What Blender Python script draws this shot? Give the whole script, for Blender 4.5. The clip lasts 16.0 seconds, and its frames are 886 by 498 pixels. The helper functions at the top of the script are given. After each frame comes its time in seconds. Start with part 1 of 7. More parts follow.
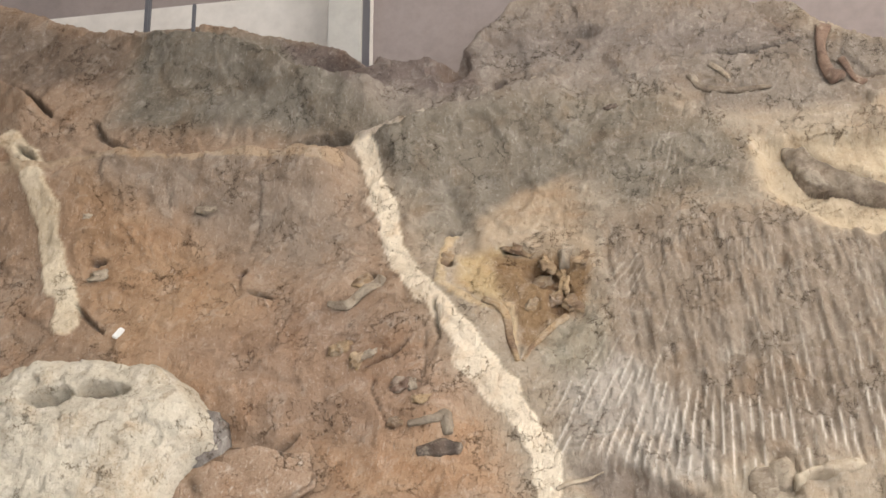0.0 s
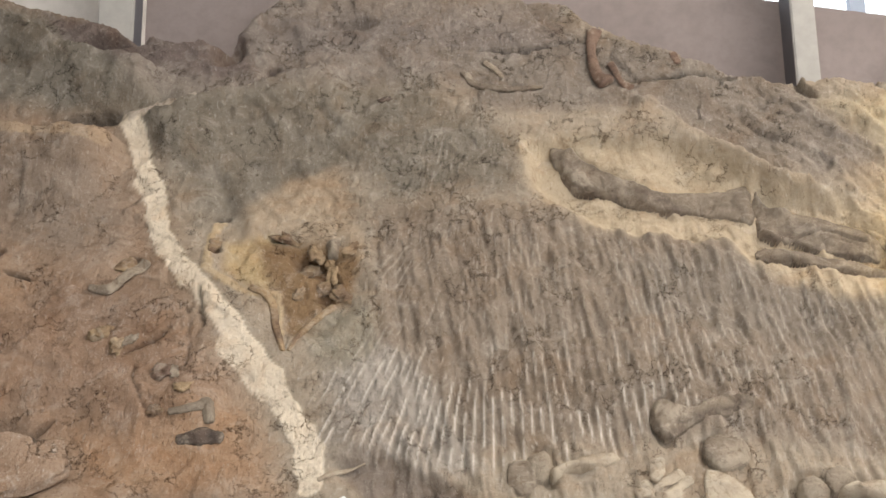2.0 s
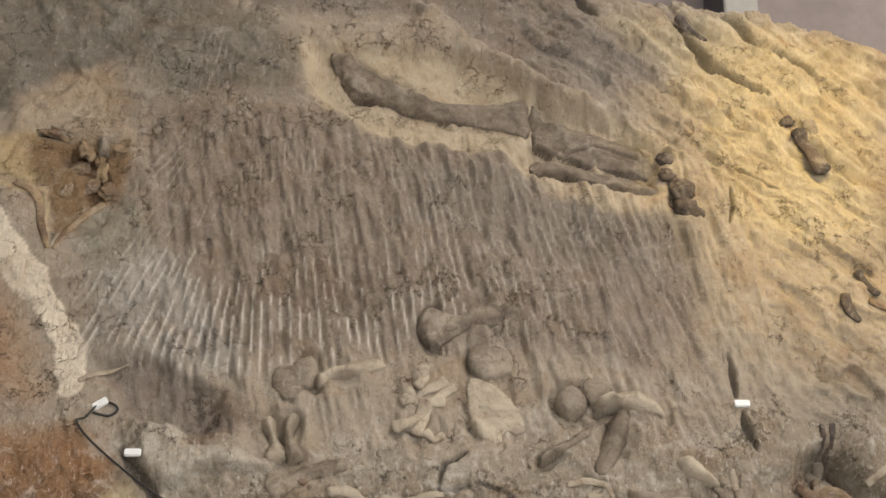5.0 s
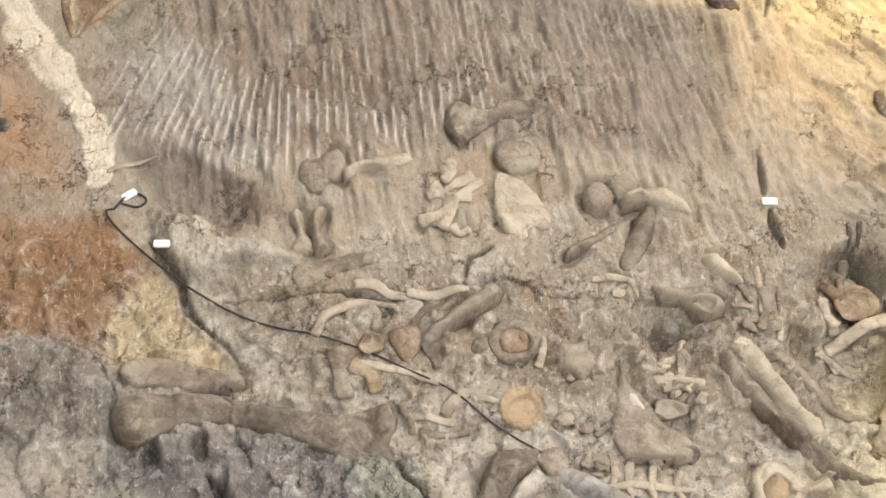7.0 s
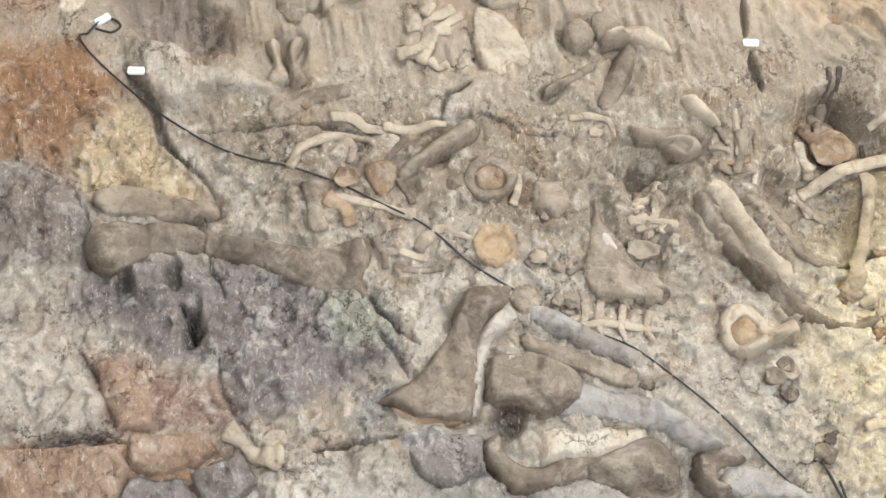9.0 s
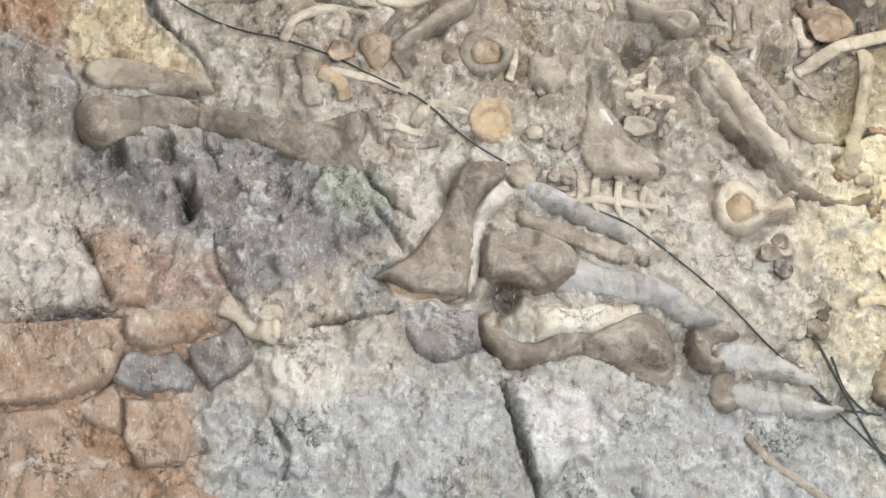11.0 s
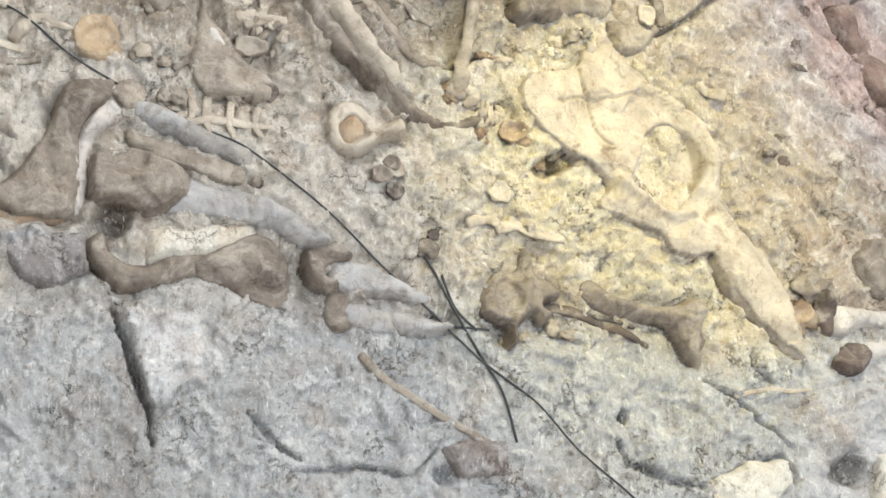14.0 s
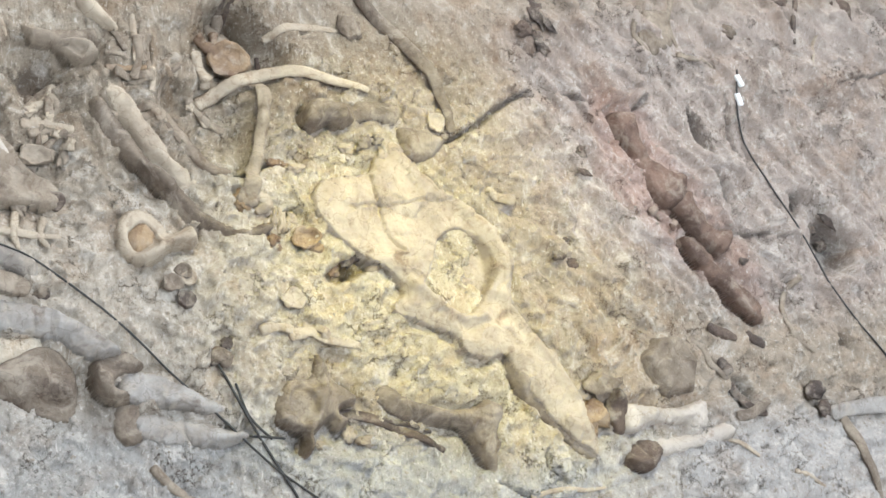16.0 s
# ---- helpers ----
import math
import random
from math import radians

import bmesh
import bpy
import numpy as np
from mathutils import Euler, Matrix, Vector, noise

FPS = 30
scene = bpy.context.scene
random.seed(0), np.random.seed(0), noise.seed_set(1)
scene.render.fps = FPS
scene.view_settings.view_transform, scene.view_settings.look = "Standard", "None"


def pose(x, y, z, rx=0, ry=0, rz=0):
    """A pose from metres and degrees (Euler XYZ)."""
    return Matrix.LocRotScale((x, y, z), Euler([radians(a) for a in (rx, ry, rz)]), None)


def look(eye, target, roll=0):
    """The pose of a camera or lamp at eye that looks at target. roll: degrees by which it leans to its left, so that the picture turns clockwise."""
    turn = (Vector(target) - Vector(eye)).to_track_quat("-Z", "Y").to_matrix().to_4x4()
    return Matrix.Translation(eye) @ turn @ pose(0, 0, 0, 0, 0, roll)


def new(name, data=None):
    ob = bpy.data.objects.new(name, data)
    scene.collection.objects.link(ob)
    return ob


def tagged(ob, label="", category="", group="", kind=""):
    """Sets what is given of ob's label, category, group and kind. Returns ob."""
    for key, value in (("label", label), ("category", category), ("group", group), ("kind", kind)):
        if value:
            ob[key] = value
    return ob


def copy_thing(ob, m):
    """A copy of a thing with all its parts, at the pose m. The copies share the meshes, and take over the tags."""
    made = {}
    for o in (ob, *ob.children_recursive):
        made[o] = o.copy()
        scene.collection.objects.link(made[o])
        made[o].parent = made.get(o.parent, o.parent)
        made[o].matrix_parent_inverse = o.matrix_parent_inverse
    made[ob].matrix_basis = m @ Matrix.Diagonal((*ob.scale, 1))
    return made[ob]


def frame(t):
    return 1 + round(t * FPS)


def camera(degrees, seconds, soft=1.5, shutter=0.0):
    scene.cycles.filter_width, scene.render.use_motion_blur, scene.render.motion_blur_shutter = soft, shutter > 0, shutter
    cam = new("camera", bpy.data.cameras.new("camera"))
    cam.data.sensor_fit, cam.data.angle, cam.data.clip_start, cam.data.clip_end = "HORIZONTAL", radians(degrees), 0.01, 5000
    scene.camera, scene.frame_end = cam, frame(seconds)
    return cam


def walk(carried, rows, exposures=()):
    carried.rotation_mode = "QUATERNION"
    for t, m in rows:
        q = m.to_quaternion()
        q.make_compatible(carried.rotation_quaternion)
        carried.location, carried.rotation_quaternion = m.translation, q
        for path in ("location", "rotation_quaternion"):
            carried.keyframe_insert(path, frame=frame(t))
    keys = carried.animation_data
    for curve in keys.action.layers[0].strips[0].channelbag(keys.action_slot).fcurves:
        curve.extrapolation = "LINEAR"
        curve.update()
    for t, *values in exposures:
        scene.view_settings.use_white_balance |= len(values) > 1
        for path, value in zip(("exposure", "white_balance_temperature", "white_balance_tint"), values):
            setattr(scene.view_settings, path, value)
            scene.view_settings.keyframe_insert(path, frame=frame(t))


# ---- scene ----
cam = camera(32.7, 16.0, soft=1.6)
PATH = [
    (0.0, -0.000, -0.000, 3.200, 108.00, 0.00, 12.00),
    (0.5, -0.001, 0.007, 3.200, 107.82, 0.15, 9.61),
    (1.0, -0.006, 0.006, 3.208, 107.66, 0.28, 7.18),
    (1.5, -0.018, 0.033, 3.191, 107.79, 0.53, 4.81),
    (2.0, -0.009, 0.043, 3.198, 107.66, 0.74, 3.04),
    (2.5, -0.022, 0.040, 3.186, 107.49, 0.93, 1.49),
    (3.0, 0.014, 0.063, 3.165, 107.28, 1.06, -0.17),
    (3.5, -0.001, 0.094, 3.160, 106.86, 1.36, -2.40),
    (6.0, 0.264, 0.053, 3.245, 100.36, 0.66, -4.99),
    (6.5, 0.263, 0.059, 3.261, 98.03, 0.38, -3.91),
    (7.0, 0.227, 0.071, 3.297, 95.67, 0.05, -3.57),
    (7.5, 0.218, 0.068, 3.318, 93.88, -0.49, -3.88),
    (8.0, 0.219, 0.072, 3.342, 92.37, -0.69, -4.31),
    (8.5, 0.214, 0.084, 3.352, 90.79, -1.03, -4.60),
    (9.0, 0.211, 0.087, 3.372, 88.98, -1.34, -4.65),
    (11.5, 0.054, 0.158, 3.334, 84.14, -1.82, -6.84),
    (12.0, 0.059, 0.169, 3.264, 84.27, -1.75, -9.46),
    (12.5, 0.096, 0.185, 3.266, 83.61, -1.76, -11.92),
    (13.0, 0.107, 0.191, 3.181, 83.76, -1.89, -14.55),
    (13.5, 0.129, 0.213, 3.183, 83.36, -2.34, -17.23),
    (14.0, 0.153, 0.211, 3.165, 83.11, -2.62, -19.94),
    (14.5, 0.167, 0.213, 3.149, 83.62, -2.71, -22.79),
    (15.0, 0.192, 0.206, 3.132, 84.78, -2.58, -24.87),
    (15.5, 0.185, 0.215, 3.149, 85.99, -2.37, -26.67),
    (16.0, 0.191, 0.198, 3.153, 87.52, -2.14, -27.56),
]
EXPOSURES = [(0.0, 0.07, 6800, 11), (2.0, -0.25, 6800, 11), (3.0, -0.45, 6820, 11), (3.5, -0.95, 6850, 11), (6.0, -0.3, 6850, 10), (7.0, 0.0, 6700, 9), (9.0, 0.12, 6300, 8), (11.3, 0.24, 6000, 7), (12.2, 0.14, 5900, 7), (14.0, 0.12, 5900, 7), (15.4, 0.18, 5900, 7), (16.0, 0.0, 5850, 7)]
walk(cam, [(t, pose(x, y, z, rx, ry, rz)) for t, x, y, z, rx, ry, rz in PATH], EXPOSURES)

# ---- world and light ----
world = bpy.data.worlds.new("world")
scene.world = world
world.use_nodes = True
wn = world.node_tree
sky = wn.nodes.new("ShaderNodeTexSky")
sky.sky_type, sky.sun_disc, sky.sun_elevation, sky.sun_rotation = "NISHITA", False, radians(48), radians(200)
wn.links.new(sky.outputs[0], wn.nodes["Background"].inputs[0])
wn.nodes["Background"].inputs[1].default_value = 0.12


def area_lamp(name, eye, target, sx, sy, power, colour):
    data = bpy.data.lights.new(name, "AREA")
    data.shape, data.size, data.size_y, data.energy, data.color = "RECTANGLE", sx, sy, power, colour
    ob = new(name, data)
    ob.matrix_world = look(eye, target)
    return ob


def spot_lamp(name, eye, target, power, colour, angle, blend):
    data = bpy.data.lights.new(name, "SPOT")
    data.energy, data.color, data.spot_size, data.spot_blend, data.shadow_soft_size = power, colour, radians(angle), blend, 0.12
    ob = new(name, data)
    ob.matrix_world = look(eye, target)
    return ob


# daylight of the roof glazing over the pit and of the window band behind the gallery
area_lamp("skylight_daylight", (6.5, 5.4, 13.6), (1.5, 9.2, 2.8), 15.0, 2.0, 1800, (1.0, 0.93, 0.84))
area_lamp("window_daylight", (4.5, -3.5, 5.5), (1.5, 8.5, 1.0), 18.0, 3.4, 2250, (0.89, 0.94, 1.0))

# ---- the rock face: a bed of sandstone, tilted; u along it, v up it, h out of it ----
FACE_U = Vector((1, 0, 0))
FACE_V = Vector((0, 0.42, 1)).normalized()
FACE_N = Vector((0, -1, 0.42)).normalized()
FACE_O = Vector((0, 7.656, 0))


def face(u, v, h=0.0):
    return FACE_O + FACE_U * u + FACE_V * v + FACE_N * h


# yellow and red show lights
for tgt, eye, power, colour, angle in (
    (face(4.62, 2.72), (3.2, 3.0, 10.5), 2800, (1.0, 0.85, 0.09), 22),
    (face(4.06, 6.89), (4.6, 3.5, 12.5), 4300, (1.0, 0.72, 0.11), 23),
    (face(6.34, 3.71), (5.5, 3.0, 10.5), 260, (1.0, 0.40, 0.24), 9),
):
    spot_lamp("show_light", eye, tgt, power, colour, angle, 0.9)


# ---- materials ----
def srgb(r, g, b):
    return tuple(((c / 255 + 0.055) / 1.055) ** 2.4 if c > 10 else c / 255 / 12.92 for c in (r, g, b)) + (1,)


def node_kit(name):
    mat = bpy.data.materials.new(name)
    mat.use_nodes = True
    nt = mat.node_tree
    bsdf = nt.nodes["Principled BSDF"]

    def add(kind, **values):
        n = nt.nodes.new(kind)
        for key, value in values.items():
            n.inputs[key].default_value = value
        return n

    return mat, nt, bsdf, add


def mix(nt, add, kind, fac, a, b):
    n = add("ShaderNodeMix")
    n.data_type, n.blend_type = "RGBA", kind
    for sock, value in ((n.inputs[0], fac), (n.inputs[6], a), (n.inputs[7], b)):
        if isinstance(value, (int, float)):
            sock.default_value = value
        elif isinstance(value, tuple):
            sock.default_value = value
        else:
            nt.links.new(value, sock)
    return n.outputs[2]


def ramp(nt, add, src, a, b, lo=0.0, hi=1.0):
    n = add("ShaderNodeMapRange")
    nt.links.new(src, n.inputs[0])
    for k, value in zip((1, 2, 3, 4), (a, b, lo, hi)):
        n.inputs[k].default_value = value
    return n.outputs[0]


def rock_material(name, base=None, pits=True, relief=1.0):
    """Sandstone: colour from the bed (attribute) or one base, blotches, broken crumbs with dark joints, pale bruises, grit and pits."""
    mat, nt, bsdf, add = node_kit(name)
    co = add("ShaderNodeTexCoord").outputs["Object"]
    if base is None:
        at = add("ShaderNodeAttribute")
        at.attribute_name = "bed"
        col, grain = at.outputs["Color"], at.outputs["Alpha"]
    else:
        rgb = add("ShaderNodeRGB")
        rgb.outputs[0].default_value = base
        col, grain = rgb.outputs[0], add("ShaderNodeValue").outputs[0]
        grain.default_value = 0.8

    def noise_tex(scale, detail=6.0, rough=0.6, dist=0.0, source=None):
        n = add("ShaderNodeTexNoise", Scale=scale, Detail=detail, Roughness=rough, Distortion=dist)
        nt.links.new(source or co, n.inputs["Vector"])
        return n.outputs[0]

    def stretched(scale, turn):
        place = add("ShaderNodeMapping")
        place.inputs["Scale"].default_value = scale
        place.inputs["Rotation"].default_value = (0, radians(turn), 0)
        nt.links.new(co, place.inputs["Vector"])
        return place.outputs[0]

    def times(a, b):
        m = add("ShaderNodeMath")
        m.operation = "MULTIPLY"
        nt.links.new(a, m.inputs[0])
        nt.links.new(b, m.inputs[1])
        return m.outputs[0]

    big, mid, fine, dust = noise_tex(1.3, 8, 0.62, 0.6), noise_tex(5.5, 9, 0.68, 0.8), noise_tex(38, 6, 0.72, 0.6), noise_tex(95, 4, 0.7)
    warm = noise_tex(2.3, 6, 0.6, 0.9)
    pale = mix(nt, add, "MIX", 0.6, col, (0.82, 0.76, 0.68, 1))
    # blotches: rusty, greyed and bleached
    col = mix(nt, add, "MULTIPLY", ramp(nt, add, warm, 0.52, 0.68, 0, 0.4), col, (0.86, 0.67, 0.50, 1))
    col = mix(nt, add, "MULTIPLY", ramp(nt, add, big, 0.50, 0.64, 0, 0.55), col, (0.66, 0.60, 0.54, 1))
    col = mix(nt, add, "MIX", times(ramp(nt, add, mid, 0.53, 0.66, 0, 0.6), grain), col, pale)
    col = mix(nt, add, "MULTIPLY", ramp(nt, add, mid, 0.46, 0.33, 0, 0.4), col, (0.60, 0.50, 0.42, 1))
    # crumbs: small broken pieces with dark joints here and there
    jig = add("ShaderNodeTexNoise", Scale=9.0, Detail=5.0, Roughness=0.65)
    nt.links.new(co, jig.inputs["Vector"])
    scale = add("ShaderNodeVectorMath")
    scale.operation = "SCALE"
    scale.inputs["Scale"].default_value = 0.30
    nt.links.new(jig.outputs["Color"], scale.inputs[0])
    shift = add("ShaderNodeVectorMath")
    shift.operation = "ADD"
    nt.links.new(co, shift.inputs[0])
    nt.links.new(scale.outputs[0], shift.inputs[1])
    joints = add("ShaderNodeTexVoronoi", Scale=6.5)
    joints.feature = "DISTANCE_TO_EDGE"
    nt.links.new(shift.outputs[0], joints.inputs["Vector"])
    gate = ramp(nt, add, noise_tex(3.1, 4), 0.50, 0.60)
    joint = times(ramp(nt, add, joints.outputs["Distance"], 0.0, 0.035, 1, 0), gate)
    col = mix(nt, add, "MULTIPLY", joint, col, (0.36, 0.29, 0.24, 1))
    # bruises of the pick: short pale ticks running down the bed
    tick = noise_tex(1.0, 3, 0.55, 0.5, stretched((52, 30, 13), 14))
    tick_b = noise_tex(1.0, 3, 0.55, 0.5, stretched((44, 26, 15), -32))
    col = mix(nt, add, "MIX", times(ramp(nt, add, tick, 0.63, 0.72, 0, 0.75), grain), col, pale)
    col = mix(nt, add, "MIX", times(ramp(nt, add, tick_b, 0.65, 0.72, 0, 0.75), grain), col, pale)
    col = mix(nt, add, "MULTIPLY", ramp(nt, add, tick, 0.38, 0.30, 0, 0.5), col, (0.45, 0.38, 0.32, 1))
    # grain
    col = mix(nt, add, "MULTIPLY", times(ramp(nt, add, fine, 0.45, 0.33, 0, 0.65), grain), col, (0.46, 0.39, 0.34, 1))
    col = mix(nt, add, "MIX", times(ramp(nt, add, fine, 0.57, 0.70, 0, 0.75), grain), col, pale)
    col = mix(nt, add, "MULTIPLY", times(ramp(nt, add, dust, 0.46, 0.30, 0, 0.4), grain), col, (0.5, 0.45, 0.4, 1))
    height = mix(nt, add, "MIX", 0.42, mid, fine)
    height = mix(nt, add, "MIX", 0.22, height, tick)
    height = mix(nt, add, "MULTIPLY", joint, height, (0.55, 0.55, 0.55, 1))
    if pits:
        vor = add("ShaderNodeTexVoronoi", Scale=22.0)
        nt.links.new(shift.outputs[0], vor.inputs["Vector"])
        spot = ramp(nt, add, vor.outputs["Distance"], 0.08, 0.24, 1, 0)
        spot = times(spot, ramp(nt, add, noise_tex(2.0, 4), 0.54, 0.64, 0, 0.85))
        col = mix(nt, add, "MULTIPLY", spot, col, (0.28, 0.24, 0.21, 1))
        height = mix(nt, add, "MULTIPLY", spot, height, (0.4, 0.4, 0.4, 1))
    nt.links.new(col, bsdf.inputs["Base Color"])
    bsdf.inputs["Roughness"].default_value = 0.9
    bsdf.inputs["Specular IOR Level"].default_value = 0.25
    bump = add("ShaderNodeBump", Strength=relief, Distance=0.045)
    nt.links.new(height, bump.inputs["Height"])
    nt.links.new(bump.outputs[0], bsdf.inputs["Normal"])
    return mat


def bone_material(name, base, dark, gloss=0.65):
    """Fossil bone: smooth and faintly polished, clouded light and dark, dusty with matrix, a few hair cracks."""
    mat, nt, bsdf, add = node_kit(name)
    co = add("ShaderNodeTexCoord").outputs["Object"]
    info = add("ShaderNodeObjectInfo")

    def noise_tex(scale, detail=5.0, rough=0.6, dist=0.0):
        n = add("ShaderNodeTexNoise", Scale=scale, Detail=detail, Roughness=rough, Distortion=dist)
        n.noise_dimensions = "4D"
        nt.links.new(co, n.inputs["Vector"])
        nt.links.new(info.outputs["Random"], n.inputs["W"])
        return n.outputs[0]

    big, mid, fine, cloud = noise_tex(3.2, 5, 0.6, 0.8), noise_tex(9, 9, 0.68, 0.9), noise_tex(48, 6, 0.7, 0.4), noise_tex(5.5, 9, 0.68, 0.8)
    col = mix(nt, add, "MIX", ramp(nt, add, big, 0.42, 0.60), base, dark)
    matrix_dust = mix(nt, add, "MIX", 0.35, col, (0.46, 0.395, 0.315, 1))
    col = mix(nt, add, "MULTIPLY", ramp(nt, add, mid, 0.46, 0.34, 0, 0.8), col, (0.55, 0.46, 0.39, 1))
    col = mix(nt, add, "MIX", ramp(nt, add, cloud, 0.52, 0.62, 0, 0.5), col, (0.43, 0.37, 0.295, 1))
    col = mix(nt, add, "MIX", ramp(nt, add, mid, 0.53, 0.62, 0, 0.7), col, matrix_dust)
    col = mix(nt, add, "MULTIPLY", ramp(nt, add, fine, 0.46, 0.32, 0, 0.3), col, (0.5, 0.42, 0.36, 1))
    col = mix(nt, add, "MIX", ramp(nt, add, fine, 0.58, 0.70, 0, 0.2), col, (0.58, 0.52, 0.44, 1))
    jig = add("ShaderNodeTexNoise", Scale=7.0, Detail=4.0)
    nt.links.new(co, jig.inputs["Vector"])
    vor = add("ShaderNodeTexVoronoi", Scale=4.5)
    vor.feature = "DISTANCE_TO_EDGE"
    bend = mix(nt, add, "LINEAR_LIGHT", 0.12, co, jig.outputs["Color"])
    nt.links.new(bend, vor.inputs["Vector"])
    crack = ramp(nt, add, vor.outputs["Distance"], 0.0, 0.014, 0.5, 0)
    col = mix(nt, add, "MULTIPLY", crack, col, (0.35, 0.28, 0.22, 1))
    nt.links.new(col, bsdf.inputs["Base Color"])
    bsdf.inputs["Roughness"].default_value = gloss
    bsdf.inputs["Specular IOR Level"].default_value = 0.35
    bump = add("ShaderNodeBump", Strength=0.9, Distance=0.028)
    nt.links.new(mix(nt, add, "MIX", 0.3, mid, fine), bump.inputs["Height"])
    nt.links.new(bump.outputs[0], bsdf.inputs["Normal"])
    return mat


def plain_material(name, base, rough=0.6, metal=0.0, grain=12.0, amount=0.35):
    mat, nt, bsdf, add = node_kit(name)
    co = add("ShaderNodeTexCoord").outputs["Object"]
    n = add("ShaderNodeTexNoise", Scale=grain, Detail=6.0, Roughness=0.65)
    nt.links.new(co, n.inputs["Vector"])
    n2 = add("ShaderNodeTexNoise", Scale=grain * 0.12, Detail=4.0)
    nt.links.new(co, n2.inputs["Vector"])
    dark = tuple(c * 0.6 for c in base[:3]) + (1,)
    col = mix(nt, add, "MIX", ramp(nt, add, n.outputs[0], 0.4, 0.7, 0, amount), base, dark)
    col = mix(nt, add, "MIX", ramp(nt, add, n2.outputs[0], 0.42, 0.66, 0, amount), col, dark)
    nt.links.new(col, bsdf.inputs["Base Color"])
    bsdf.inputs["Roughness"].default_value, bsdf.inputs["Metallic"].default_value = rough, metal
    bump = add("ShaderNodeBump", Strength=0.2, Distance=0.01)
    nt.links.new(n.outputs[0], bump.inputs["Height"])
    nt.links.new(bump.outputs[0], bsdf.inputs["Normal"])
    return mat


M_ROCK = rock_material("sandstone")
M_GRIT = plain_material("grit", (0.36, 0.31, 0.255, 1), 0.95, 0, 20)
M_SLAB_O = rock_material("orange_sandstone", (0.37, 0.26, 0.185, 1), False)
M_SLAB_G = rock_material("grey_siltstone", (0.25, 0.22, 0.20, 1), False)
M_BOULDER = rock_material("pale_boulder", (0.60, 0.54, 0.44, 1), True)
M_DIRT_SHADE = rock_material("brown_dirt_shade", (0.11, 0.075, 0.05, 1), False)
M_GREY = bone_material("grey_bone", (0.225, 0.18, 0.135, 1), (0.14, 0.108, 0.082, 1))
M_TAN = bone_material("tan_bone", (0.30, 0.245, 0.185, 1), (0.185, 0.145, 0.108, 1))
M_PALE = bone_material("pale_bone", (0.47, 0.395, 0.30, 1), (0.34, 0.275, 0.205, 1))
M_DARK = bone_material("dark_bone", (0.12, 0.085, 0.065, 1), (0.06, 0.045, 0.038, 1))
M_OCHRE = bone_material("ochre_bone", (0.36, 0.255, 0.15, 1), (0.17, 0.11, 0.07, 1))
M_BLUE = bone_material("blue_grey_bone", (0.36, 0.335, 0.31, 1), (0.24, 0.212, 0.185, 1))
M_RED = bone_material("red_brown_bone", (0.20, 0.13, 0.095, 1), (0.11, 0.07, 0.052, 1))
M_CHALK = bone_material("chalky_bone", (0.52, 0.46, 0.40, 1), (0.40, 0.35, 0.30, 1))
M_CABLE = plain_material("black_cable", (0.03, 0.028, 0.026, 1), 0.6)
M_TAG = plain_material("white_plastic", (0.85, 0.85, 0.83, 1), 0.4)
M_CONCRETE = plain_material("stained_concrete", (0.27, 0.225, 0.215, 1), 0.85, 0, 9)
M_POST = plain_material("painted_post", (0.40, 0.385, 0.36, 1), 0.7, 0, 9)
M_WALL = plain_material("painted_wall", (0.55, 0.53, 0.50, 1), 0.9, 0, 5)
M_DULL = plain_material("dull_steel_and_side_shade", (0.10, 0.10, 0.115, 1), 0.6, 0.0, 5)
M_PANEL = plain_material("pale_panel", (0.66, 0.62, 0.58, 1), 0.8, 0, 6)
M_STEEL = plain_material("painted_steel", (0.30, 0.36, 0.46, 1), 0.5, 0.0, 5)
M_GLASS_SKY, _nt, _b, _add = node_kit("sky_backdrop")
_b.inputs["Base Color"].default_value = (0.8, 0.86, 0.95, 1)
_b.inputs["Emission Color"].default_value = (0.80, 0.88, 1.0, 1)
_b.inputs["Emission Strength"].default_value = 2.2

# ---- rock surface ----
RNG = np.random.default_rng(7)


def lattice(u, v, su, sv, seed, octaves=4, gain=0.5):
    """Layered smooth noise on the face, feature sizes su by sv metres, about -1 to 1."""
    total, amp, norm = np.zeros_like(u), 1.0, 0.0
    for o in range(octaves):
        rng = np.random.default_rng(seed * 31 + o)
        tab = rng.uniform(-1, 1, (256, 256))
        x, y = u / su * 2**o + 50, v / sv * 2**o + 50
        i, j = np.floor(x).astype(int), np.floor(y).astype(int)
        a, b = x - i, y - j
        a, b = a * a * (3 - 2 * a), b * b * (3 - 2 * b)
        g = lambda p, q: tab[p % 256, q % 256]
        total += amp * ((g(i, j) * (1 - a) + g(i + 1, j) * a) * (1 - b) + (g(i, j + 1) * (1 - a) + g(i + 1, j + 1) * a) * b)
        norm += amp
        amp *= gain
    return total / norm


def line_gap(u, v, pts):
    """Distance to a polyline, and how far along it the nearest place lies (0 to 1)."""
    best, where = np.full(u.shape, 1e9), np.zeros(u.shape)
    n = len(pts) - 1
    for k in range(n):
        (x0, y0), (x1, y1) = pts[k], pts[k + 1]
        dx, dy = x1 - x0, y1 - y0
        t = np.clip(((u - x0) * dx + (v - y0) * dy) / (dx * dx + dy * dy + 1e-9), 0, 1)
        d = np.hypot(u - x0 - t * dx, v - y0 - t * dy)
        near = d < best
        best = np.where(near, d, best)
        where = np.where(near, (k + t) / n, where)
    return best, where


